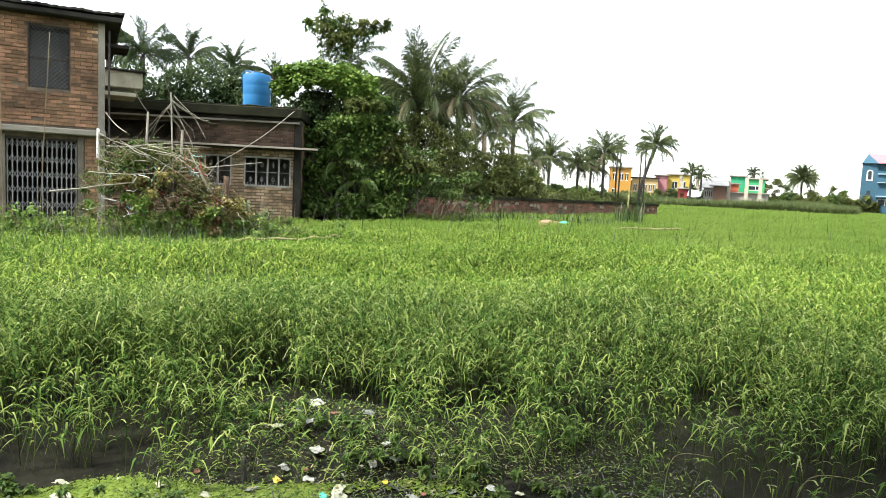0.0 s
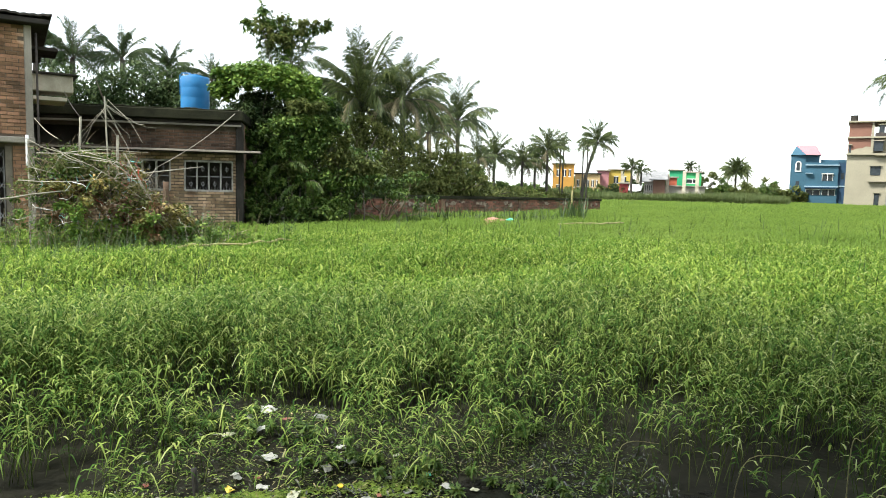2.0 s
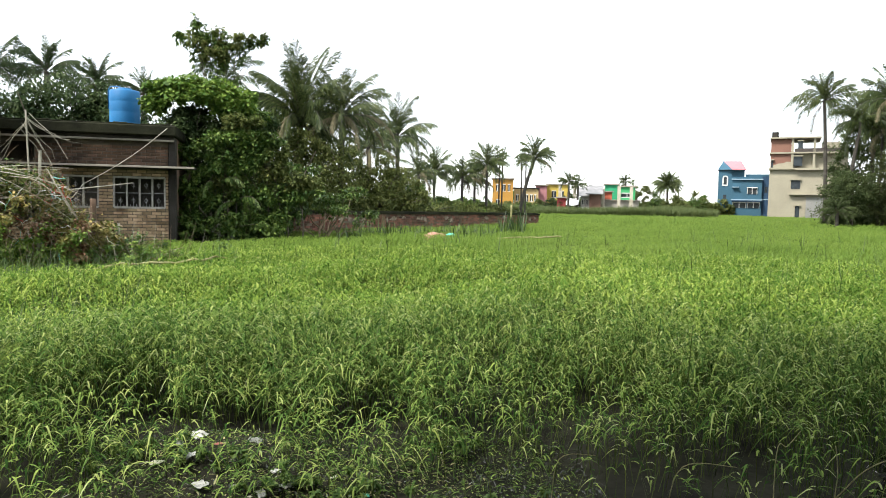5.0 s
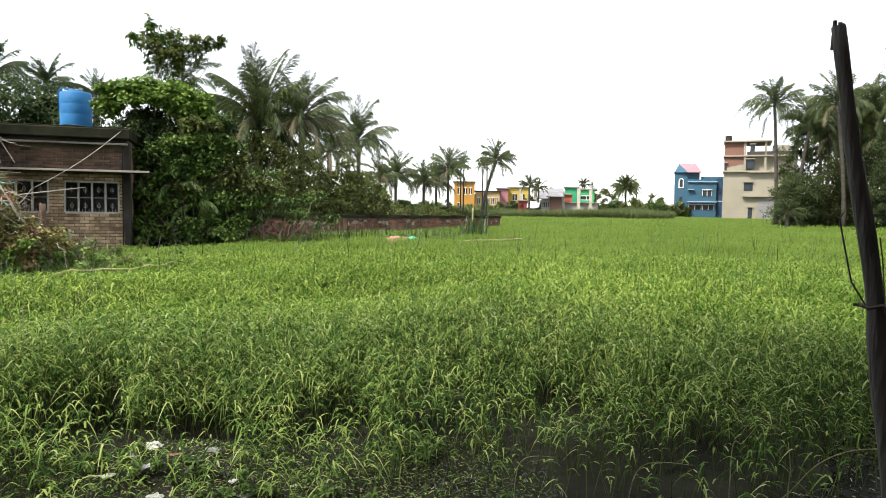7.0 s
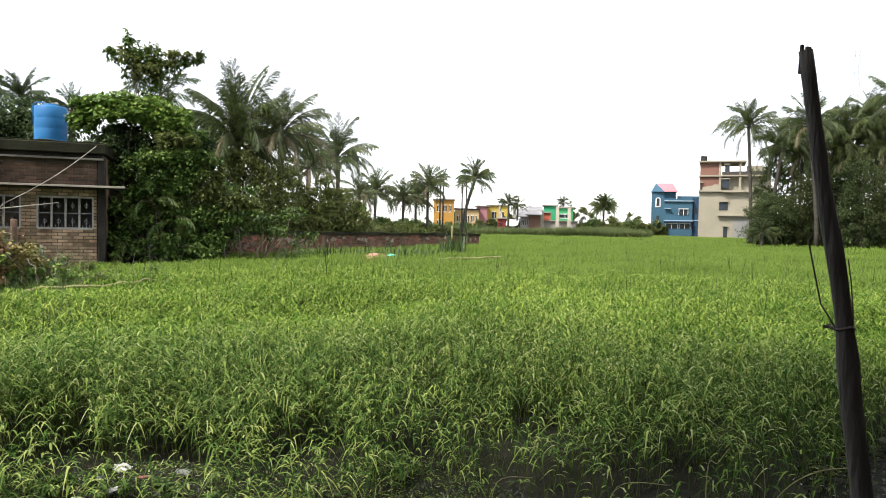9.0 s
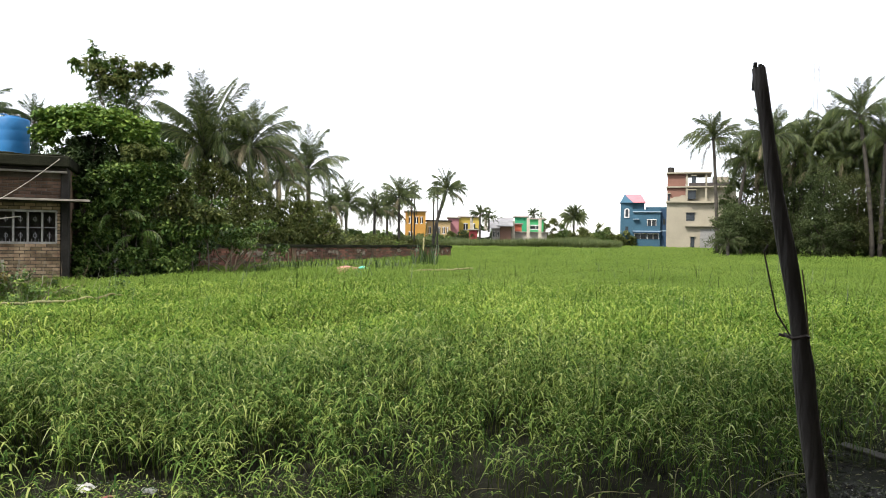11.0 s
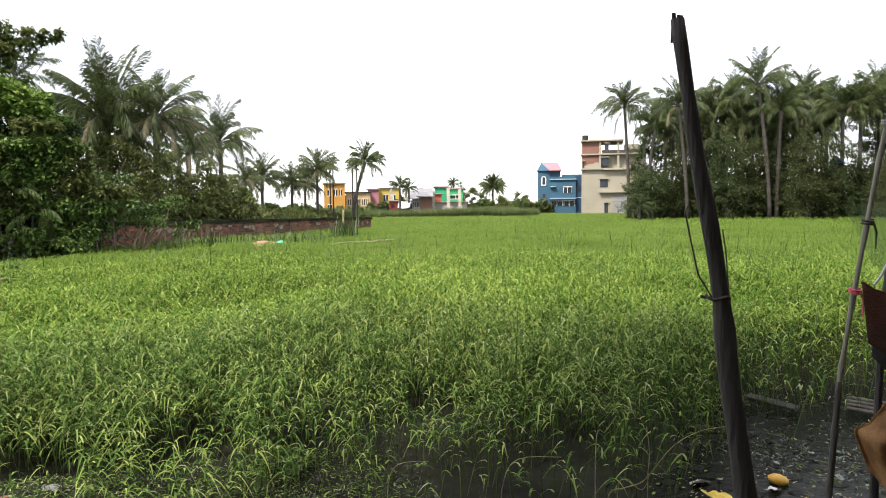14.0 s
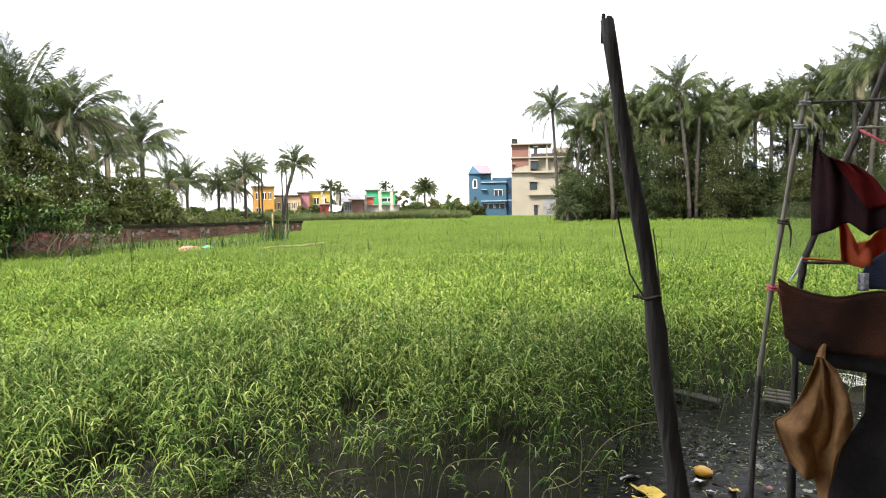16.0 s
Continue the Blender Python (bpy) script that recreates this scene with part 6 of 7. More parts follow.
CLOTH_BROWN = mat("brown_sacking", (0.026, 0.016, 0.013), (0.075, 0.032, 0.019), 3, 0.95, 0.5, 140, trans=0.06, spec=0.1)
CLOTH_GOLD = mat("ochre_cloth", (0.2, 0.1, 0.04), (0.42, 0.235, 0.09), 9, 0.85, 0.4, 120, c3=(0.55, 0.37, 0.17), trans=0.4)
CLOTH_BLACK = mat("black_sheet", (0.024, 0.024, 0.025), (0.04, 0.038, 0.037), 4, 0.9, 0.2, 60, spec=0.08)
CLOTH_NAVY = mat("navy_cloth", (0.012, 0.02, 0.04), (0.025, 0.04, 0.07), 6, 0.9, 0.3, 120)
CLOTH_PRINT = mat("grey_print", (0.08, 0.09, 0.1), (0.5, 0.52, 0.55), 60, 0.9, 0.1, 120)
ROPE_PINK = mat("pink_rope", (0.5, 0.06, 0.1), (0.65, 0.12, 0.16), 20, 0.7, 0.2, 100)
ROPE_WHITE = mat("grey_rope", (0.22, 0.22, 0.22), (0.38, 0.38, 0.38), 20, 0.7, 0.2, 100)
NETTING = mat("green_net", (0.06, 0.1, 0.04), (0.12, 0.18, 0.07), 10, 0.7, 0, 50)
POLE_GREY = mat("grey_bamboo", (0.11, 0.108, 0.082), (0.25, 0.24, 0.185), 5, 0.6, 0.25, 70, stretch=(1, 1, 0.25))

# the drying frame stands across the view: u to its right, d away from the water's edge
FRAME_A = radians(55)
FRAME_O = Vector((3.6 * math.sin(FRAME_A), 3.6 * math.cos(FRAME_A), 0))
FRAME_U, FRAME_N = Vector((math.cos(FRAME_A), -math.sin(FRAME_A), 0)), Vector((math.sin(FRAME_A), math.cos(FRAME_A), 0))


def fp(u, z, d=0.0):
    return FRAME_O + FRAME_U * u + FRAME_N * d + Vector((0, 0, z))


def drying_frame():
    root = thing("drying_frame", Matrix.Translation(fp(-0.14, 0)), "rough bamboo drying frame tied with rope at the ditch", "frame")
    o = fp(-0.14, 0)

    def pole(name, pts, r0, r1, material, knots=4, label=""):
        n = 28
        P, R = [], []
        for i in range(n + 1):
            s = i / n * (len(pts) - 1)
            k = min(int(s), len(pts) - 2)
            P.append(Vector(pts[k]).lerp(Vector(pts[k + 1]), s - k) - o)
            R.append(r0 + (r1 - r0) * i / n + (0.0035 if i % (n // knots) == n // knots // 2 else 0))
        return part(name, Shape().tube(P, R, 10), material, root, label, smooth=True)

    pole("bamboo_pole", [fp(-0.17, -0.05), fp(-0.12, 0.47), fp(-0.09, 1.01), fp(-0.045, 1.38), fp(0.0, 1.71), fp(0.05, 2.06), fp(0.092, 2.275)], 0.0102, 0.009, POLE_GREY, 6)
    pole("dark_foot", [fp(-0.17, -0.05), fp(-0.12, 0.47), fp(-0.09, 1.0)], 0.016, 0.0125, POST_WOOD, 3, "black lower end of the pole")
    pole("dark_pole", [fp(0.05, 0.0, 0.3), fp(0.07, 1.3, 0.3), fp(0.10, 1.52, 0.3), fp(0.283, 2.03, 0.3), fp(0.45, 2.48, 0.3)], 0.017, 0.013, POST_WOOD, 5, "dark bent pole")
    pole("top_rail", [fp(0.04, 2.235, 0.03), fp(0.9, 2.2, 0.03)], 0.0048, 0.0048, POST_WOOD)
    pole("rear_pole", [fp(0.85, 0.0, 0.2), fp(0.85, 2.4, 0.2)], 0.025, 0.022, POLE_GREY)
    pole("thin_rail", [fp(0.30, 2.13, 0.24), fp(0.9, 2.1, 0.24)], 0.005, 0.005, POLE_GREY)
    pole("cross_rail", [fp(0.08, 1.505, 0.27), fp(0.9, 1.5, 0.25)], 0.006, 0.006, POST_WOOD)
    for z, m_, lab in ((1.42, ROPE_PINK, "pink rope lashing"), (2.14, ROPE_WHITE, "grey rope lashing"), (1.72, IRON_DARK, "dark wire lashing"), (2.24, ROPE_WHITE, "grey rope lashing")):
        c = fp(float(np.interp(z, [1.38, 1.71, 2.06, 2.34], [-0.045, 0.0, 0.05, 0.10])), z) - o
        s = Shape()
        for k in range(2):
            s.tube([c + Vector((0.021 * math.cos(t), 0.021 * math.sin(t), 0.012 * k - 0.02 + 0.004 * math.sin(t))) for t in np.linspace(0, 2 * math.pi, 13)], 0.005, 5, False)
        s.tube([c + Vector((0.03, 0, 0)), c + Vector((0.045, -0.01, -0.06)), c + Vector((0.04, -0.01, -0.13))], [0.006, 0.005, 0.003], 5)
        part("lashing", s, m_, root, lab)
    s = Shape().tube([fp(0.09, 1.53, 0.26) - o, fp(0.06, 1.46, 0.2) - o, fp(0.03, 1.43, 0.05) - o], 0.006, 5)
    part("tie_rope", s, ROPE_WHITE, root, "frayed grey tie rope")
    return root


drying_frame()


def cloth(name, fn, nu, nv, material, label, t=0.004, category="cloth"):
    ob = part(name, sheet(fn, nu, nv), material, smooth=True)
    return tagged(thick(ob, t), label, category, "hung washing")


def lerp(a, b, s):
    return a + (b - a) * s


def red_shirt(u, v):
    left = np.interp(v, [0, 0.15, 0.5, 1], [0.135, 0.12, 0.115, 0.12])
    right = np.interp(v, [0, 0.12, 0.35, 0.7, 1], [0.15, 0.28, 0.36, 0.42, 0.43])
    top = np.interp(u, [0, 0.1, 0.4, 1], [2.11, 2.06, 2.02, 1.99])
    bot = np.interp(u, [0, 0.2, 0.45, 0.7, 1], [1.64, 1.66, 1.70, 1.64, 1.70])
    return fp(lerp(left, right, u), lerp(top, bot, v), 0.06 + 0.022 * math.sin(u * 15 + v * 2) + 0.012 * math.sin(u * 31 + 3 * v))


def orange_shawl(u, v):
    return fp(lerp(0.23 + 0.02 * v, 0.85, u), lerp(np.interp(u, [0, 0.05, 0.12, 0.2, 0.4, 1], [1.73, 1.71, 1.6, 1.62, 1.76, 1.84]), 1.51 - 0.02 * math.sin(u * 9), v), 0.2 + 0.05 * math.sin(u * 26 + v) * (0.3 + v) + 0.05 * noise.noise((u * 9, v * 2.5, 3)) + 0.015 * math.sin(u * 61))


def brown_sack(u, v):
    top = np.interp(u, [0, 0.05, 0.13, 0.28, 0.47, 1], [1.445, 1.41, 1.387, 1.371, 1.405, 1.43]) + 0.004 * math.sin(u * 21)
    bot = np.interp(u, [0, 0.05, 0.1, 0.4, 1], [1.185, 1.16, 1.135, 1.12, 1.1])
    return fp(lerp(-0.015 + 0.03 * v, 0.85, u), lerp(top, bot, v), -0.03 + 0.012 * math.sin(u * 17 + 2 * v))


def ochre_cloth(u, v):
    left = np.interp(v, [0, 0.15, 0.37, 0.58, 0.65, 0.76, 1], [0.145, 0.115, 0.08, 0.024, -0.033, -0.016, 0.03])
    right = np.interp(v, [0, 0.12, 0.45, 0.85, 1], [0.165, 0.215, 0.255, 0.277, 0.24])
    top = 1.135 - 0.05 * max(0, u - 0.5)
    bot = np.interp(u, [0, 0.25, 0.5, 0.62, 0.72, 0.85, 1], [0.63, 0.6, 0.575, 0.46, 0.46, 0.7, 0.8])
    w = u + 0.10 * noise.noise((u * 2.3, v * 2.1, 4))
    fold = 0.048 * math.sin(w * 11 + v * 1.5) * min(1, v * 1.6) + 0.035 * noise.noise((w * 6, v * 2.4, 2)) + 0.01 * noise.noise((u * 13, v * 11, 7))
    return fp(lerp(left, right, u), lerp(top, bot, v), -0.09 + fold)


shirt = cloth("hung_shirt", red_shirt, 26, 22, CLOTH_MAROON, "dark maroon shirt hung from the frame, redder where light comes through")


def shirt_side(u, v):
    p = red_shirt(lerp(0.42 + 0.3 * v, 0.985, u), lerp(0.06, 0.72, v))
    return p - FRAME_N * 0.008


# Redder layer over the lit side; the light is in its colour.
thick(part("lit_side", sheet(shirt_side, 14, 12), CLOTH_RED, shirt, "deep red panel standing for light through the cloth", smooth=True), 0.003)
cloth("hung_shawl", orange_shawl, 80, 10, CLOTH_ORANGE, "bright orange shawl slung over a cord")
sack = cloth("sacking", brown_sack, 30, 12, CLOTH_BROWN, "dark brown sacking stretched along the frame", 0.006)
part("hem", Shape().tube([brown_sack(k / 20, 0) + Vector((0, 0, 0.004)) for k in range(21)], 0.007, 6), CLOTH_BROWN, sack, "rolled top hem")
rag = cloth("hung_rag", ochre_cloth, 34, 36, CLOTH_GOLD, "crumpled ochre cloth hanging to the mud")
part("knot", Shape().tube([fp(0.15, 1.115, -0.1), fp(0.16, 1.15, -0.07), fp(0.17, 1.17, -0.04)], [0.02, 0.014, 0.008], 8), CLOTH_GOLD, rag, "twisted knot of cloth")
# Two black sheets, added to fill the dark area below the sacking.
cloth("black_sheet", lambda u, v: fp(lerp(0.03, 0.95, u), lerp(1.2, np.interp(u, [0, 0.04, 0.3, 1], [1.12, 1.06, 1.045, 1.03]), v), 0.02 + 0.02 * math.sin(u * 9)), 16, 5, CLOTH_BLACK, "added black sheet filling the dark under the sacking", 0.004)
cloth("black_sheet", lambda u, v: fp(lerp(np.interp(v, [0, 0.3, 0.42, 1], [0.34, 0.335, 0.178, 0.19]), 0.95, u), lerp(1.1, 0.1, v), 0.06 + 0.025 * math.sin(u * 9 + v * 3)), 16, 12, CLOTH_BLACK, "added black sheet filling the dark above the mud", 0.004)
cloth("navy_cloth", lambda u, v: fp(lerp(0.31 - 0.005 * v, 0.85, u), lerp(np.interp(u, [0, 0.06, 0.2, 1], [1.45, 1.52, 1.58, 1.64]), 1.40, v), 0.12 + 0.015 * math.sin(u * 14)), 20, 8, CLOTH_NAVY, "dark navy cloth laid over the sacking")
cloth("printed_rag", lambda u, v: fp(lerp(0.30, 0.345, u), lerp(1.475, 1.395, v), 0.09 + 0.006 * math.sin(u * 9)), 6, 6, CLOTH_PRINT, "small grey and white printed rag")
rod("pink_rope", fp(0.31, 2.115, 0.2), fp(0.9, 1.78, 0.2), 0.006, ROPE_PINK, "pink rope slung between the poles", "rope", 0.02)
rod("orange_cord", fp(0.09, 1.525, 0.25), fp(0.26, 1.515, 0.22), 0.005, CLOTH_ORANGE, "taut orange cord tied between poles", "cord")


def net():
    s = Shape()
    n = 18
    A, B, C, D = fp(-0.10, 1.78, 0.55), fp(0.12, 1.80, 0.55), fp(0.34, 1.48, 0.55), fp(0.04, 1.47, 0.55)

    def q(u, v):
        return A.lerp(B, u).lerp(D.lerp(C, u), v) + FRAME_N * 0.03 * math.sin(u * 5 + v * 3)

    for i in range(n + 1):
        for k in range(n):
            s.tube([q(i / n, k / n), q(min(1, i / n + 0.028 * (1 if k % 2 else -1)) if 0 < i < n else i / n, (k + 1) / n)], 0.0012, 3, False)
            if i < n:
                s.tube([q(i / n, k / n), q((i + 1) / n, (k + 1) / n)], 0.0012, 3, False)
    tagged(part("garden_net", s, NETTING), "sagging green garden netting tied to the frame", "net")


net()


def plank(name, a, b, w, t, material, label):
    a, b = Vector(a), Vector(b)
    d = b - a
    ob = part(name, Shape().box(0, d.length, -w / 2, w / 2, 0, t, 0.006), material)
    ob.matrix_world = Matrix.Translation(a) @ d.to_track_quat("X", "Z").to_matrix().to_4x4()
    return tagged(ob, label, "plank", "planks in the mud")


WET_WOOD = mat("wet_plank", (0.028, 0.026, 0.021), (0.075, 0.07, 0.055), 4, 0.6, 0.5, 40, stretch=(0.2, 1, 1))
plank("plank", (4.88, 4.46, 0.1), (5.02, 4.06, 0.07), 0.13, 0.03, WET_WOOD, "wet grey plank lying in the mud")
for k in range(4):
    plank("plank", (5.62 - 0.1 * k, 4.06 - 0.07 * k, 0.1), (5.76 - 0.1 * k, 3.72 - 0.07 * k, 0.1), 0.05, 0.025, WET_WOOD, "wet grey board of a low footbridge")


def basket():
    """A shallow open-weave plastic basket."""
    root = thing("plastic_basket", pose(6.45, 3.75, 0.16, 12, 8, -58), "white open-weave plastic basket lying on the mud", "basket")
    rim = [(0.14 * math.cos(t), 0.09 * math.sin(t), 0) for t in np.linspace(0, 2 * math.pi, 25)]
    part("rim", Shape().tube(rim, 0.006, 6, False), WHITE_PAINT, root)
    s = Shape()
    for k in range(-6, 7):
        x = k * 0.021
        h = 0.09 * math.sqrt(max(0, 1 - (x / 0.14) ** 2))
        s.tube([(x, -h, 0), (x, 0, -0.05), (x, h, 0)], 0.0022, 4, False)
    for k in range(-4, 5):
        y = k * 0.02
        h = 0.14 * math.sqrt(max(0, 1 - (y / 0.09) ** 2))
        s.tube([(-h, y, 0), (0, y, -0.05), (h, y, 0)], 0.0022, 4, False)
    part("weave", s, WHITE_PAINT, root)


basket()


# ---- litter ----
LIT = {
    "white": mat("white_plastic", (0.34, 0.34, 0.31), (0.56, 0.56, 0.52), 8, 0.5, 0.2, 60),
    "yellow": mat("yellow_wrapper", (0.5, 0.34, 0.03), (0.7, 0.52, 0.07), 9, 0.4, 0.2, 60, c3=(0.5, 0.12, 0.05)),
    "pale": mat("faded_paper", (0.3, 0.31, 0.22), (0.48, 0.48, 0.36), 8, 0.8, 0.2, 60),
    "teal": mat("teal_wrapper", (0.05, 0.4, 0.28), (0.1, 0.55, 0.4), 8, 0.4, 0.2, 60),
    "red": mat("red_wrapper", (0.2, 0.06, 0.045), (0.32, 0.12, 0.09), 8, 0.4, 0.2, 60),
    "grey": mat("muddy_plastic", (0.12, 0.125, 0.11), (0.26, 0.27, 0.24), 8, 0.5, 0.2, 60),
}
LABELS = {"white": "crumpled white plastic scrap on the wet ground", "yellow": "torn yellow snack wrapper on the mud", "pale": "faded pale paper scrap in the duckweed", "teal": "teal plastic scrap in the ditch",
          "red": "torn red wrapper on the mud", "grey": "muddy grey plastic scrap on the rubbish heap"}


def scrap(x, y, z, w, l, kind, seed, rz=None):
    rd = random.Random(seed)
    n = 5

    def fn(u, v):
        e = 1 - 0.25 * rd.random() if (u in (0, 1) or v in (0, 1)) else 1
        return ((u - 0.5) * w * e, (v - 0.5) * l * e, 0.012 + 0.35 * w * (noise.noise((u * 2.5 + seed, v * 2.5, seed * 0.7)) * 0.5 + 0.1))

    ob = thick(part("litter_scrap", sheet(fn, n, n), LIT[kind]), 0.002)
    ob.matrix_world = pose(x, y, z, rd.uniform(-12, 12), rd.uniform(-12, 12), rd.uniform(0, 360) if rz is None else rz)
    return tagged(ob, LABELS[kind], "litter", "litter")


def soil_z(x, y):
    if x > 2.6:
        return 0.035
    return max(0.035, float(rise(math.hypot(x, y))) + 0.17 * math.exp(-((x + 0.7) / 0.6) ** 2 - ((y - 4.35) / 0.45) ** 2) + 0.02)


for k, (x, y, w, l, kind) in enumerate((
        (-2.0, 3.53, 0.14, 0.09, "pale"), (-1.22, 3.52, 0.09, 0.06, "pale"), (-1.74, 3.62, 0.05, 0.03, "pale"), (-0.52, 3.65, 0.17, 0.09, "pale"), (-0.27, 3.75, 0.1, 0.05, "yellow"), (-0.88, 3.7, 0.1, 0.06, "yellow"),
        (-0.42, 3.87, 0.05, 0.04, "pale"), (0.24, 3.9, 0.06, 0.05, "teal"), (0.34, 3.76, 0.12, 0.08, "white"), (-0.71, 3.96, 0.13, 0.12, "white"), (-0.71, 3.72, 0.1, 0.06, "white"), (-0.86, 3.8, 0.12, 0.07, "grey"),
        (-0.36, 3.9, 0.12, 0.08, "grey"), (-0.88, 3.83, 0.08, 0.05, "white"), (-0.75, 3.8, 0.05, 0.05, "red"), (-0.23, 3.98, 0.1, 0.1, "grey"), (-0.52, 3.95, 0.07, 0.05, "grey"), (-0.1, 3.6, 0.12, 0.08, "grey"),
        (-0.6, 3.58, 0.08, 0.06, "teal"), (-0.05, 3.66, 0.05, 0.04, "red"), (0.0, 3.85, 0.07, 0.05, "grey"), (0.5, 3.72, 0.09, 0.06, "pale"), (-1.0, 3.6, 0.1, 0.07, "grey"), (-0.2, 3.57, 0.1, 0.05, "white"),
        (0.12, 3.7, 0.09, 0.06, "grey"), (0.75, 3.66, 0.05, 0.05, "red"), (-1.35, 3.75, 0.06, 0.05, "red"), (-0.3, 4.1, 0.08, 0.06, "white"), (-0.55, 4.15, 0.09, 0.07, "grey"), (0.05, 4.1, 0.07, 0.05, "pale"),
        (-0.82, 4.5, 0.16, 0.14, "white"), (-0.8, 4.2, 0.12, 0.09, "white"), (-1.0, 4.18, 0.15, 0.1, "pale"), (-0.45, 4.4, 0.14, 0.1, "grey"), (-0.66, 4.3, 0.1, 0.07, "red"), (-0.9, 4.35, 0.12, 0.08, "grey"), (-1.5, 3.6, 0.1, 0.07, "pale"), (-0.62, 3.5, 0.1, 0.06, "pale"),
        (3.17, 3.08, 0.28, 0.19, "yellow"), (3.24, 3.31, 0.2, 0.1, "white"), (3.565, 3.04, 0.13, 0.1, "white"), (-1.92, 3.37, 0.2, 0.14, "pale"), (-0.5, 3.54, 0.22, 0.14, "pale"), (-0.89, 4.6, 0.16, 0.15, "white"), (3.64, 2.84, 0.13, 0.07, "yellow"), (3.84, 2.75, 0.1, 0.06, "red"), (3.05, 3.05, 0.12, 0.08, "yellow"),
        (3.5, 2.9, 0.07, 0.05, "white"), (4.32, 3.38, 0.06, 0.03, "white"), (4.1, 3.0, 0.1, 0.05, "grey"), (4.5, 3.3, 0.1, 0.05, "grey"), (4.0, 2.6, 0.08, 0.05, "pale"), (4.7, 3.1, 0.1, 0.04, "grey"),
        (3.4, 3.3, 0.06, 0.04, "pale"), (4.25, 2.75, 0.09, 0.05, "white"), (4.9, 3.4, 0.08, 0.05, "white"), (3.95, 3.35, 0.07, 0.04, "grey"), (4.4, 2.5, 0.1, 0.06, "white"))):
    scrap(x, y, soil_z(x, y), w * 0.72, l * 0.72, kind, k + 1)


def fruit():
    bm = bmesh.new()
    bmesh.ops.create_uvsphere(bm, u_segments=18, v_segments=12, radius=0.05)
    for v in bm.verts:
        v.co.x *= 1.25
        v.co.z *= 0.68
        v.co += v.normal * 0.004 * noise.noise(v.co * 30)
    s = Shape().bm(bm)
    ob = part("mango", s, mat("ripe_fruit_skin", (0.5, 0.26, 0.03), (0.62, 0.36, 0.05), 20, 0.4, 0.1, 60), smooth=True)
    ob.matrix_world = pose(3.7, 3.12, 0.055, 0, 8, -45)
    tagged(ob, "ripe orange-yellow fruit lying on the mud", "fruit")


fruit()


def duckweed(n, x0, x1, y0, y1, seed, label, cut):
    rd = np.random.default_rng(seed)
    x, y = rd.uniform(x0, x1, n), rd.uniform(y0, y1, n)
    # thins out unevenly towards its margins
    margin = np.minimum(np.minimum(x - x0, x1 - x), np.minimum(y - y0, y1 - y)) + 0.3 * (smooth_noise(x, y, 7.0, seed + 1) - 0.5)
    ok = (smooth_noise(x, y, 3.0, seed) > cut) & (rd.uniform(0, 1, n) < margin / 0.3)
    x, y = x[ok], y[ok]
    r = rd.uniform(0.004, 0.013, len(x))
    t = np.linspace(0, 2 * np.pi, 6, endpoint=False)
    tilt = rd.normal(0, 0.25, len(x))
    z = 0.036 + rd.uniform(0, 0.008, len(x))
    co = np.stack([np.stack([x + r * np.cos(a), y + r * np.sin(a), z + r * np.cos(a) * tilt], 1) for a in t], 1).reshape(-1, 3)
    o = (np.arange(len(x)) * 6)[:, None]
    ob = fast_mesh("duckweed", co, np.concatenate([o + [0, 1, 2, 3], o + [0, 3, 4, 5]]), np.zeros((0, 3), int), ALGAE)
    tagged(ob, label, "duckweed", kind="stuff")


duckweed(100000, -4.15, -0.45, 2.7, 4.15, 5, "bright green duckweed floating on the ditch", 0.27)
duckweed(12000, -0.9, 1.2, 3.2, 4.3, 6, "scattered duckweed among the rubbish", 0.45)


def debris(n, x0, x1, y0, y1, seed, material, label, patchy=0.0):
    rd = np.random.default_rng(seed)
    x, y = rd.uniform(x0, x1, n), rd.uniform(y0, y1, n)
    keep = smooth_noise(x, y, 3.6, 31) + 0.35 * (smooth_noise(x, y, 11.0, 32) - 0.5) > patchy
    x, y = x[keep], y[keep]
    n = len(x)
    z = np.array([soil_z(a, b) for a, b in zip(x, y)]) + rd.uniform(0, 0.02, n)
    d = rd.uniform(0, 2 * np.pi, n)
    o = np.stack([np.cos(d), np.sin(d), np.zeros(n)], 1)
    ob = fast_mesh("leaf_debris", *ribbons(np.stack([x, y, z], 1), rd.uniform(0, 0.25, n), o, 0.02 + 0.15 * rd.uniform(0, 1, n) ** 2.5, rd.uniform(0.004, 0.018, n), rd.uniform(0, 0.3, n), 2), material)
    tagged(ob, label, "debris", kind="stuff")


debris(5200, -1.7, 1.7, 3.2, 4.8, 19, WET_LEAF, "rotting wet leaves on the rubbish heap")
debris(6500, 2.5, 6.0, 2.0, 5.2, 20, WET_LEAF, "wet black leaf bits glinting on the mud", 0.5)
weed_spots = []
for k in range(26):
    gx, gy = -3.2 + 2.0 * ((k * 0.618) % 1), 3.3 + 0.35 * ((k * 0.377) % 1)
    hw = 0.05 + 0.06 * ((k * 0.73) % 1)
    weed_spots.append((gx, gy, 0.05 + hw * 0.7, hw, hw, hw * 0.9, 1))
for k in range(60):
    gx, gy = -1.5 + 2.9 * ((k * 0.618) % 1), 3.6 + 0.95 * ((k * 0.377) % 1)
    hw = 0.05 + 0.06 * ((k * 0.73) % 1)
    weed_spots.append((gx, gy, soil_z(gx, gy) + hw * 0.7, hw * 1.3, hw * 1.1, hw * 0.7, 1))
tagged(fast_mesh("low_weeds", *leaf_cloud(weed_spots, 6800, 0.036, np.random.default_rng(300), 0.4), LEAF_MID), "low leafy weeds on the rubbish heap", "weeds", kind="stuff")
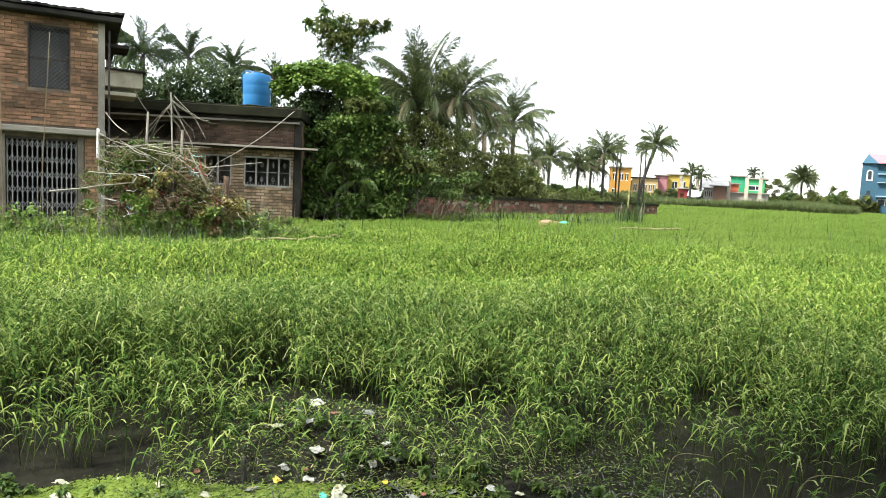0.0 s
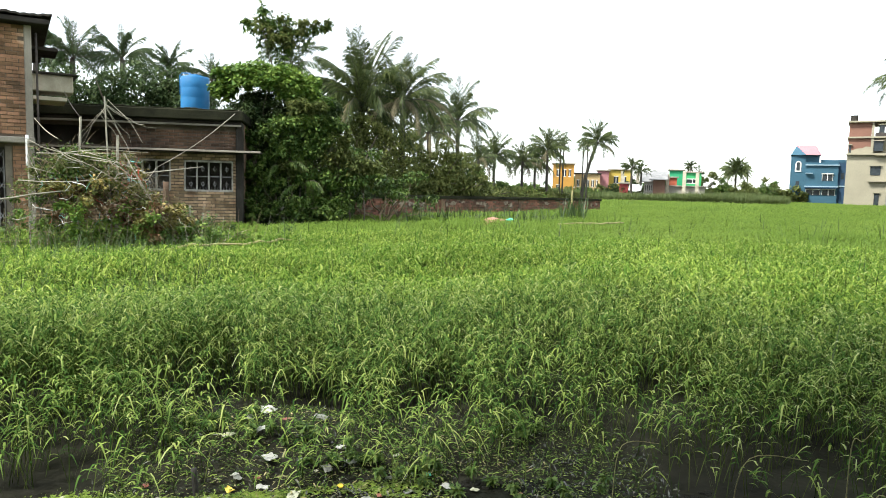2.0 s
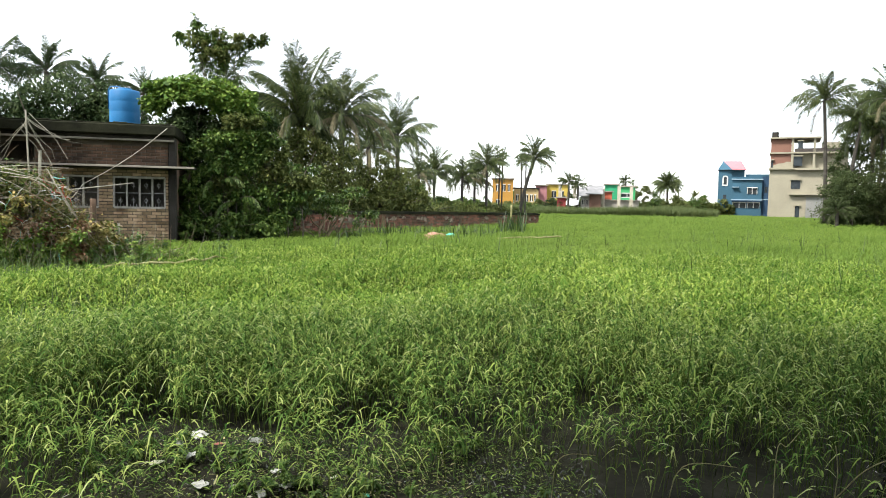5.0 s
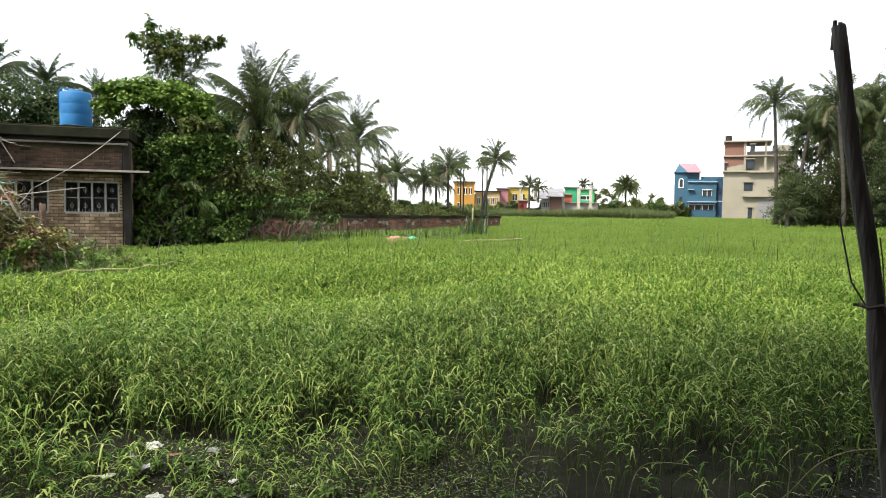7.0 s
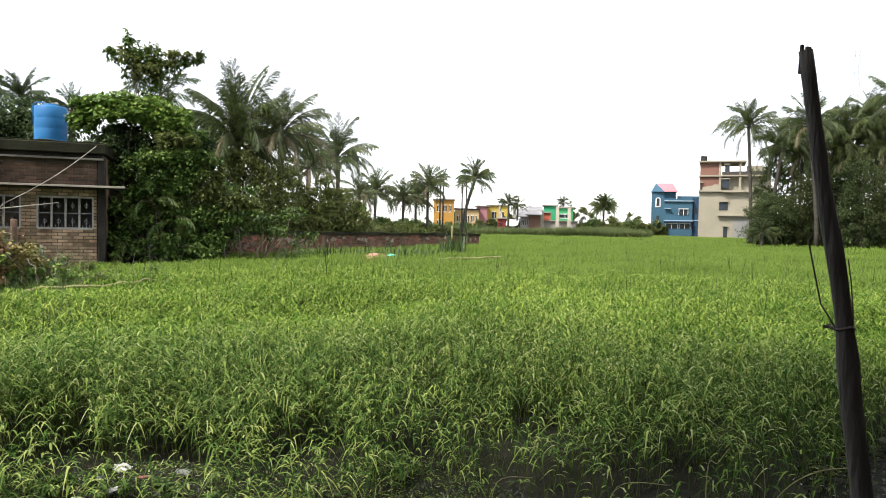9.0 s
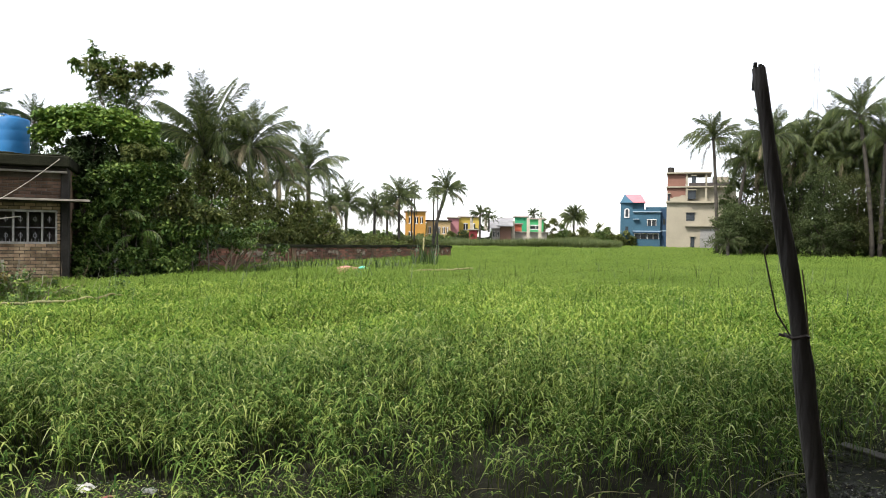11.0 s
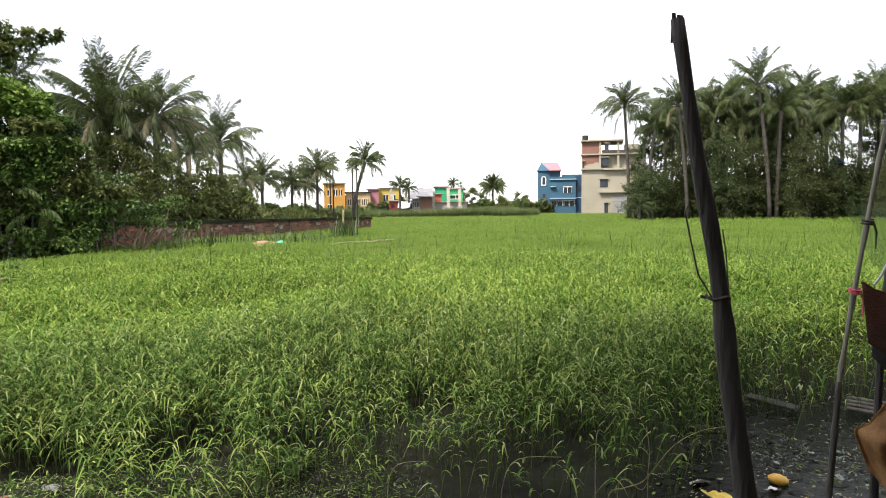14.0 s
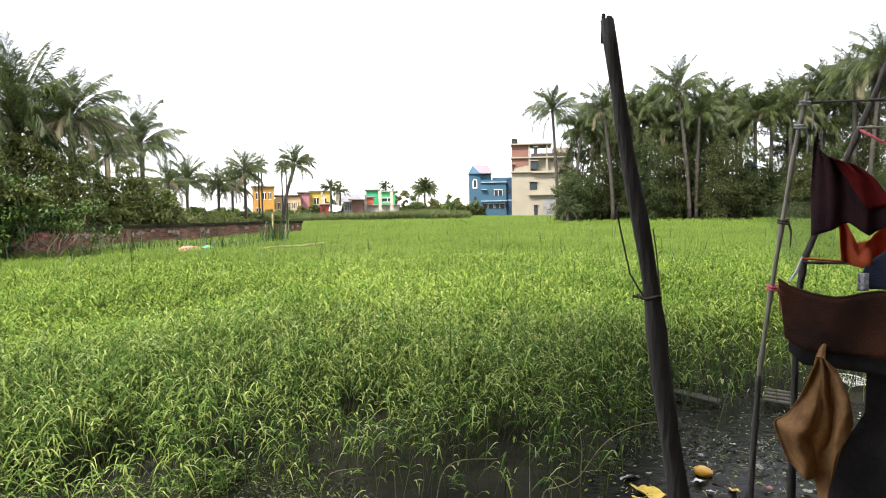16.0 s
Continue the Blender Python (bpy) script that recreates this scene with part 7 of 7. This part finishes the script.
debris(5200, -1.6, 1.5, 3.3, 4.7, 21, GRASS, "trampled green leaves on the rubbish heap")
debris(900, -1.4, 1.0, 3.4, 4.5, 8, STRAW, "dead stalks and leaf bits on the rubbish heap")
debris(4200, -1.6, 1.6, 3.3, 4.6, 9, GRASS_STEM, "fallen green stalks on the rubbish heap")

def sludge(n, x0, x1, y0, y1, seed):
    """Low uneven clods of black mud and rotten leaf."""
    rd = random.Random(seed)
    s = Shape()
    for i in range(n):
        bm = bmesh.new()
        bmesh.ops.create_icosphere(bm, subdivisions=2, radius=1)
        x, y, w = rd.uniform(x0, x1), rd.uniform(y0, y1), rd.uniform(0.012, 0.06)
        ox = Vector((x * 3, y * 3, i))
        for v in bm.verts:
            k = 1 + 0.55 * noise.noise(v.co * 1.9 + ox)
            v.co = Vector((x + v.co.x * w * k * 1.4, y + v.co.y * w * k, 0.03 + v.co.z * 0.16 * w * k))
        s.bm(bm)
    tagged(part("mud_clods", s, SLUDGE, smooth=True), "uneven clods of black mud in the ditch", "mud", kind="stuff")


SLUDGE = mat("black_sludge", (0.006, 0.006, 0.005), (0.018, 0.017, 0.013), 14, 0.35, 0.9, 70, spec=0.1)
sludge(260, 2.5, 6.2, 2.0, 5.0, 61)
sludge(90, -3.6, 2.2, 3.3, 4.3, 62)
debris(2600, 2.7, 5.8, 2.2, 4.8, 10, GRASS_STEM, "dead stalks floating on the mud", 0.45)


debris(700, 2.8, 5.6, 2.2, 4.6, 11, STRAW, "pale straw bits floating on the mud")
duckweed(900, 2.8, 5.8, 2.2, 4.8, 14, "patches of duckweed on the dark mud", 0.6)
# Grey and white shreds double as glints on the wet mud.
debris(420, 2.6, 6.0, 2.0, 5.0, 15, LIT["grey"], "pale shreds on the mud for plastic, leaf and small glints", 0.52)
debris(160, 2.6, 6.0, 2.0, 5.0, 16, LIT["white"], "white shreds on the mud for plastic and small glints")
debris(260, -1.5, 1.2, 3.3, 4.7, 17, LIT["grey"], "pale shreds of plastic on the rubbish heap")


def dead_stalk(pts, r):
    """A thin dry stalk that bends through the points, rooted in the ditch."""
    pts = [Vector((pts[0][0], pts[0][1], 0.02))] + [Vector(q) for q in pts]
    fine = []
    for i in range(len(pts) - 1):
        p0, p1, p2, p3 = pts[max(i - 1, 0)], pts[i], pts[i + 1], pts[min(i + 2, len(pts) - 1)]
        for k in range(6):
            t = k / 6
            fine.append(0.5 * (2 * p1 + (p2 - p0) * t + (2 * p0 - 5 * p1 + 4 * p2 - p3) * t * t + (3 * p1 - p0 - 3 * p2 + p3) * t ** 3))
    fine.append(pts[-1])
    n = len(fine)
    ob = part("dead_stalk", Shape().tube([q - fine[0] for q in fine], [r * (1 - 0.6 * i / n) for i in range(n)], 5), STRAW, smooth=True)
    ob.matrix_world = Matrix.Translation(fine[0])
    tagged(ob, "pale dead stalk bent over the ditch", "stalk", "dead stalks")


dead_stalk([(2.27, 2.65, 0.45), (2.28, 2.65, 0.6), (2.27, 2.66, 0.73)], 0.0035)
dead_stalk([(2.13, 2.77, 0.36), (2.19, 2.72, 0.42), (2.26, 2.66, 0.47), (2.35, 2.58, 0.64), (2.44, 2.5, 0.73), (2.53, 2.41, 0.77)], 0.004)
dead_stalk([(2.08, 2.8, 0.64), (2.12, 2.78, 0.69), (2.16, 2.75, 0.77)], 0.003)
dead_stalk([(2.17, 2.74, 0.44), (2.25, 2.67, 0.42), (2.28, 2.65, 0.49)], 0.003)
dead_stalk([(1.7, 3.1, 0.2), (1.75, 3.05, 0.5), (1.95, 2.9, 0.55)], 0.0035)
dead_stalk([(1.2, 3.4, 0.15), (1.22, 3.35, 0.45), (1.4, 3.3, 0.48)], 0.0035)
for az_, r_, w_, h_, mat_, lab_ in ((52.1, 59.2, 1.9, 1.5, CONCRETE, "small pale tin-roofed hut under the grove"), (53.25, 61, 1.0, 4.4, paint("roofblue", (0.06, 0.15, 0.22)), "narrow hut with blue gable roof in the grove")):
    hp = polar(az_, r_, 0.6)
    hut_root = thing("tin_hut", pose(hp.x, hp.y, hp.z, 0, 0, -az_), lab_, "hut", "grove huts")
    part("wall", Shape().box(-w_ * 0.45, w_ * 0.45, 0.3, 1.6, 0, h_), CONCRETE_DARK, hut_root)
    part("roof", Shape().prism([(-w_ * 0.6, h_ - 0.05), (0, h_ + 0.5), (w_ * 0.6, h_ - 0.05), (w_ * 0.6, h_ + 0.03), (0, h_ + 0.59), (-w_ * 0.6, h_ + 0.03)], 0, 1.8), mat_, hut_root, "tin gable roof")
    part("gable", Shape().prism([(-w_ * 0.45, h_), (w_ * 0.45, h_), (0, h_ + 0.45)], 0.3, 0.4), CONCRETE_DARK if h_ < 2 else mat_, hut_root)


def bag():
    r = random.Random(3)
    for az, rr, w, m_, lab in ((8.9, 25, 1.0, mat("pink_plastic", (0.38, 0.17, 0.13), (0.52, 0.27, 0.21), 2, 0.6, 0.2, 30), "faded pink plastic sack lying in the grass"), (9.95, 25, 0.4, LIT["teal"], "teal plastic bag lying in the grass")):
        bm = bmesh.new()
        bmesh.ops.create_icosphere(bm, subdivisions=3, radius=0.5)
        for v in bm.verts:
            v.co = Vector((v.co.x * w * 1.3, v.co.y * 0.5, v.co.z * 0.42)) * (1 + 0.25 * noise.noise(v.co * 3 + Vector((az, 0, 0))))
        ob = part("plastic_sack", Shape().bm(bm), m_, smooth=True)
        p = polar(az, rr, 0.52)
        ob.matrix_world = pose(p.x, p.y, p.z, 0, 0, -az)
        tagged(ob, lab, "sack")


bag()


# ---- unseen walls, added to keep sun and sky off the near field ----
tagged(part("shade_wall_back", Shape().box(-5.0, 4.6, -1.8, -1.55, 0, 12.0), CONCRETE_BROWN), "unseen wall behind the viewer, added to shade the near grass", "wall", kind="structure")
tagged(part("shade_wall_west", Shape().box(-5.25, -5.0, -1.8, 1.25, 0, 15.5), CONCRETE_BROWN), "unseen tall wall to the left, added to cast shade on the ditch side", "wall", kind="structure")
tagged(part("shade_wall_east", Shape().box(4.6, 4.85, -1.8, 1.7, 0, 8.0), CONCRETE_BROWN), "unseen wall to the right, added to shade the mud and frame", "wall", kind="structure")
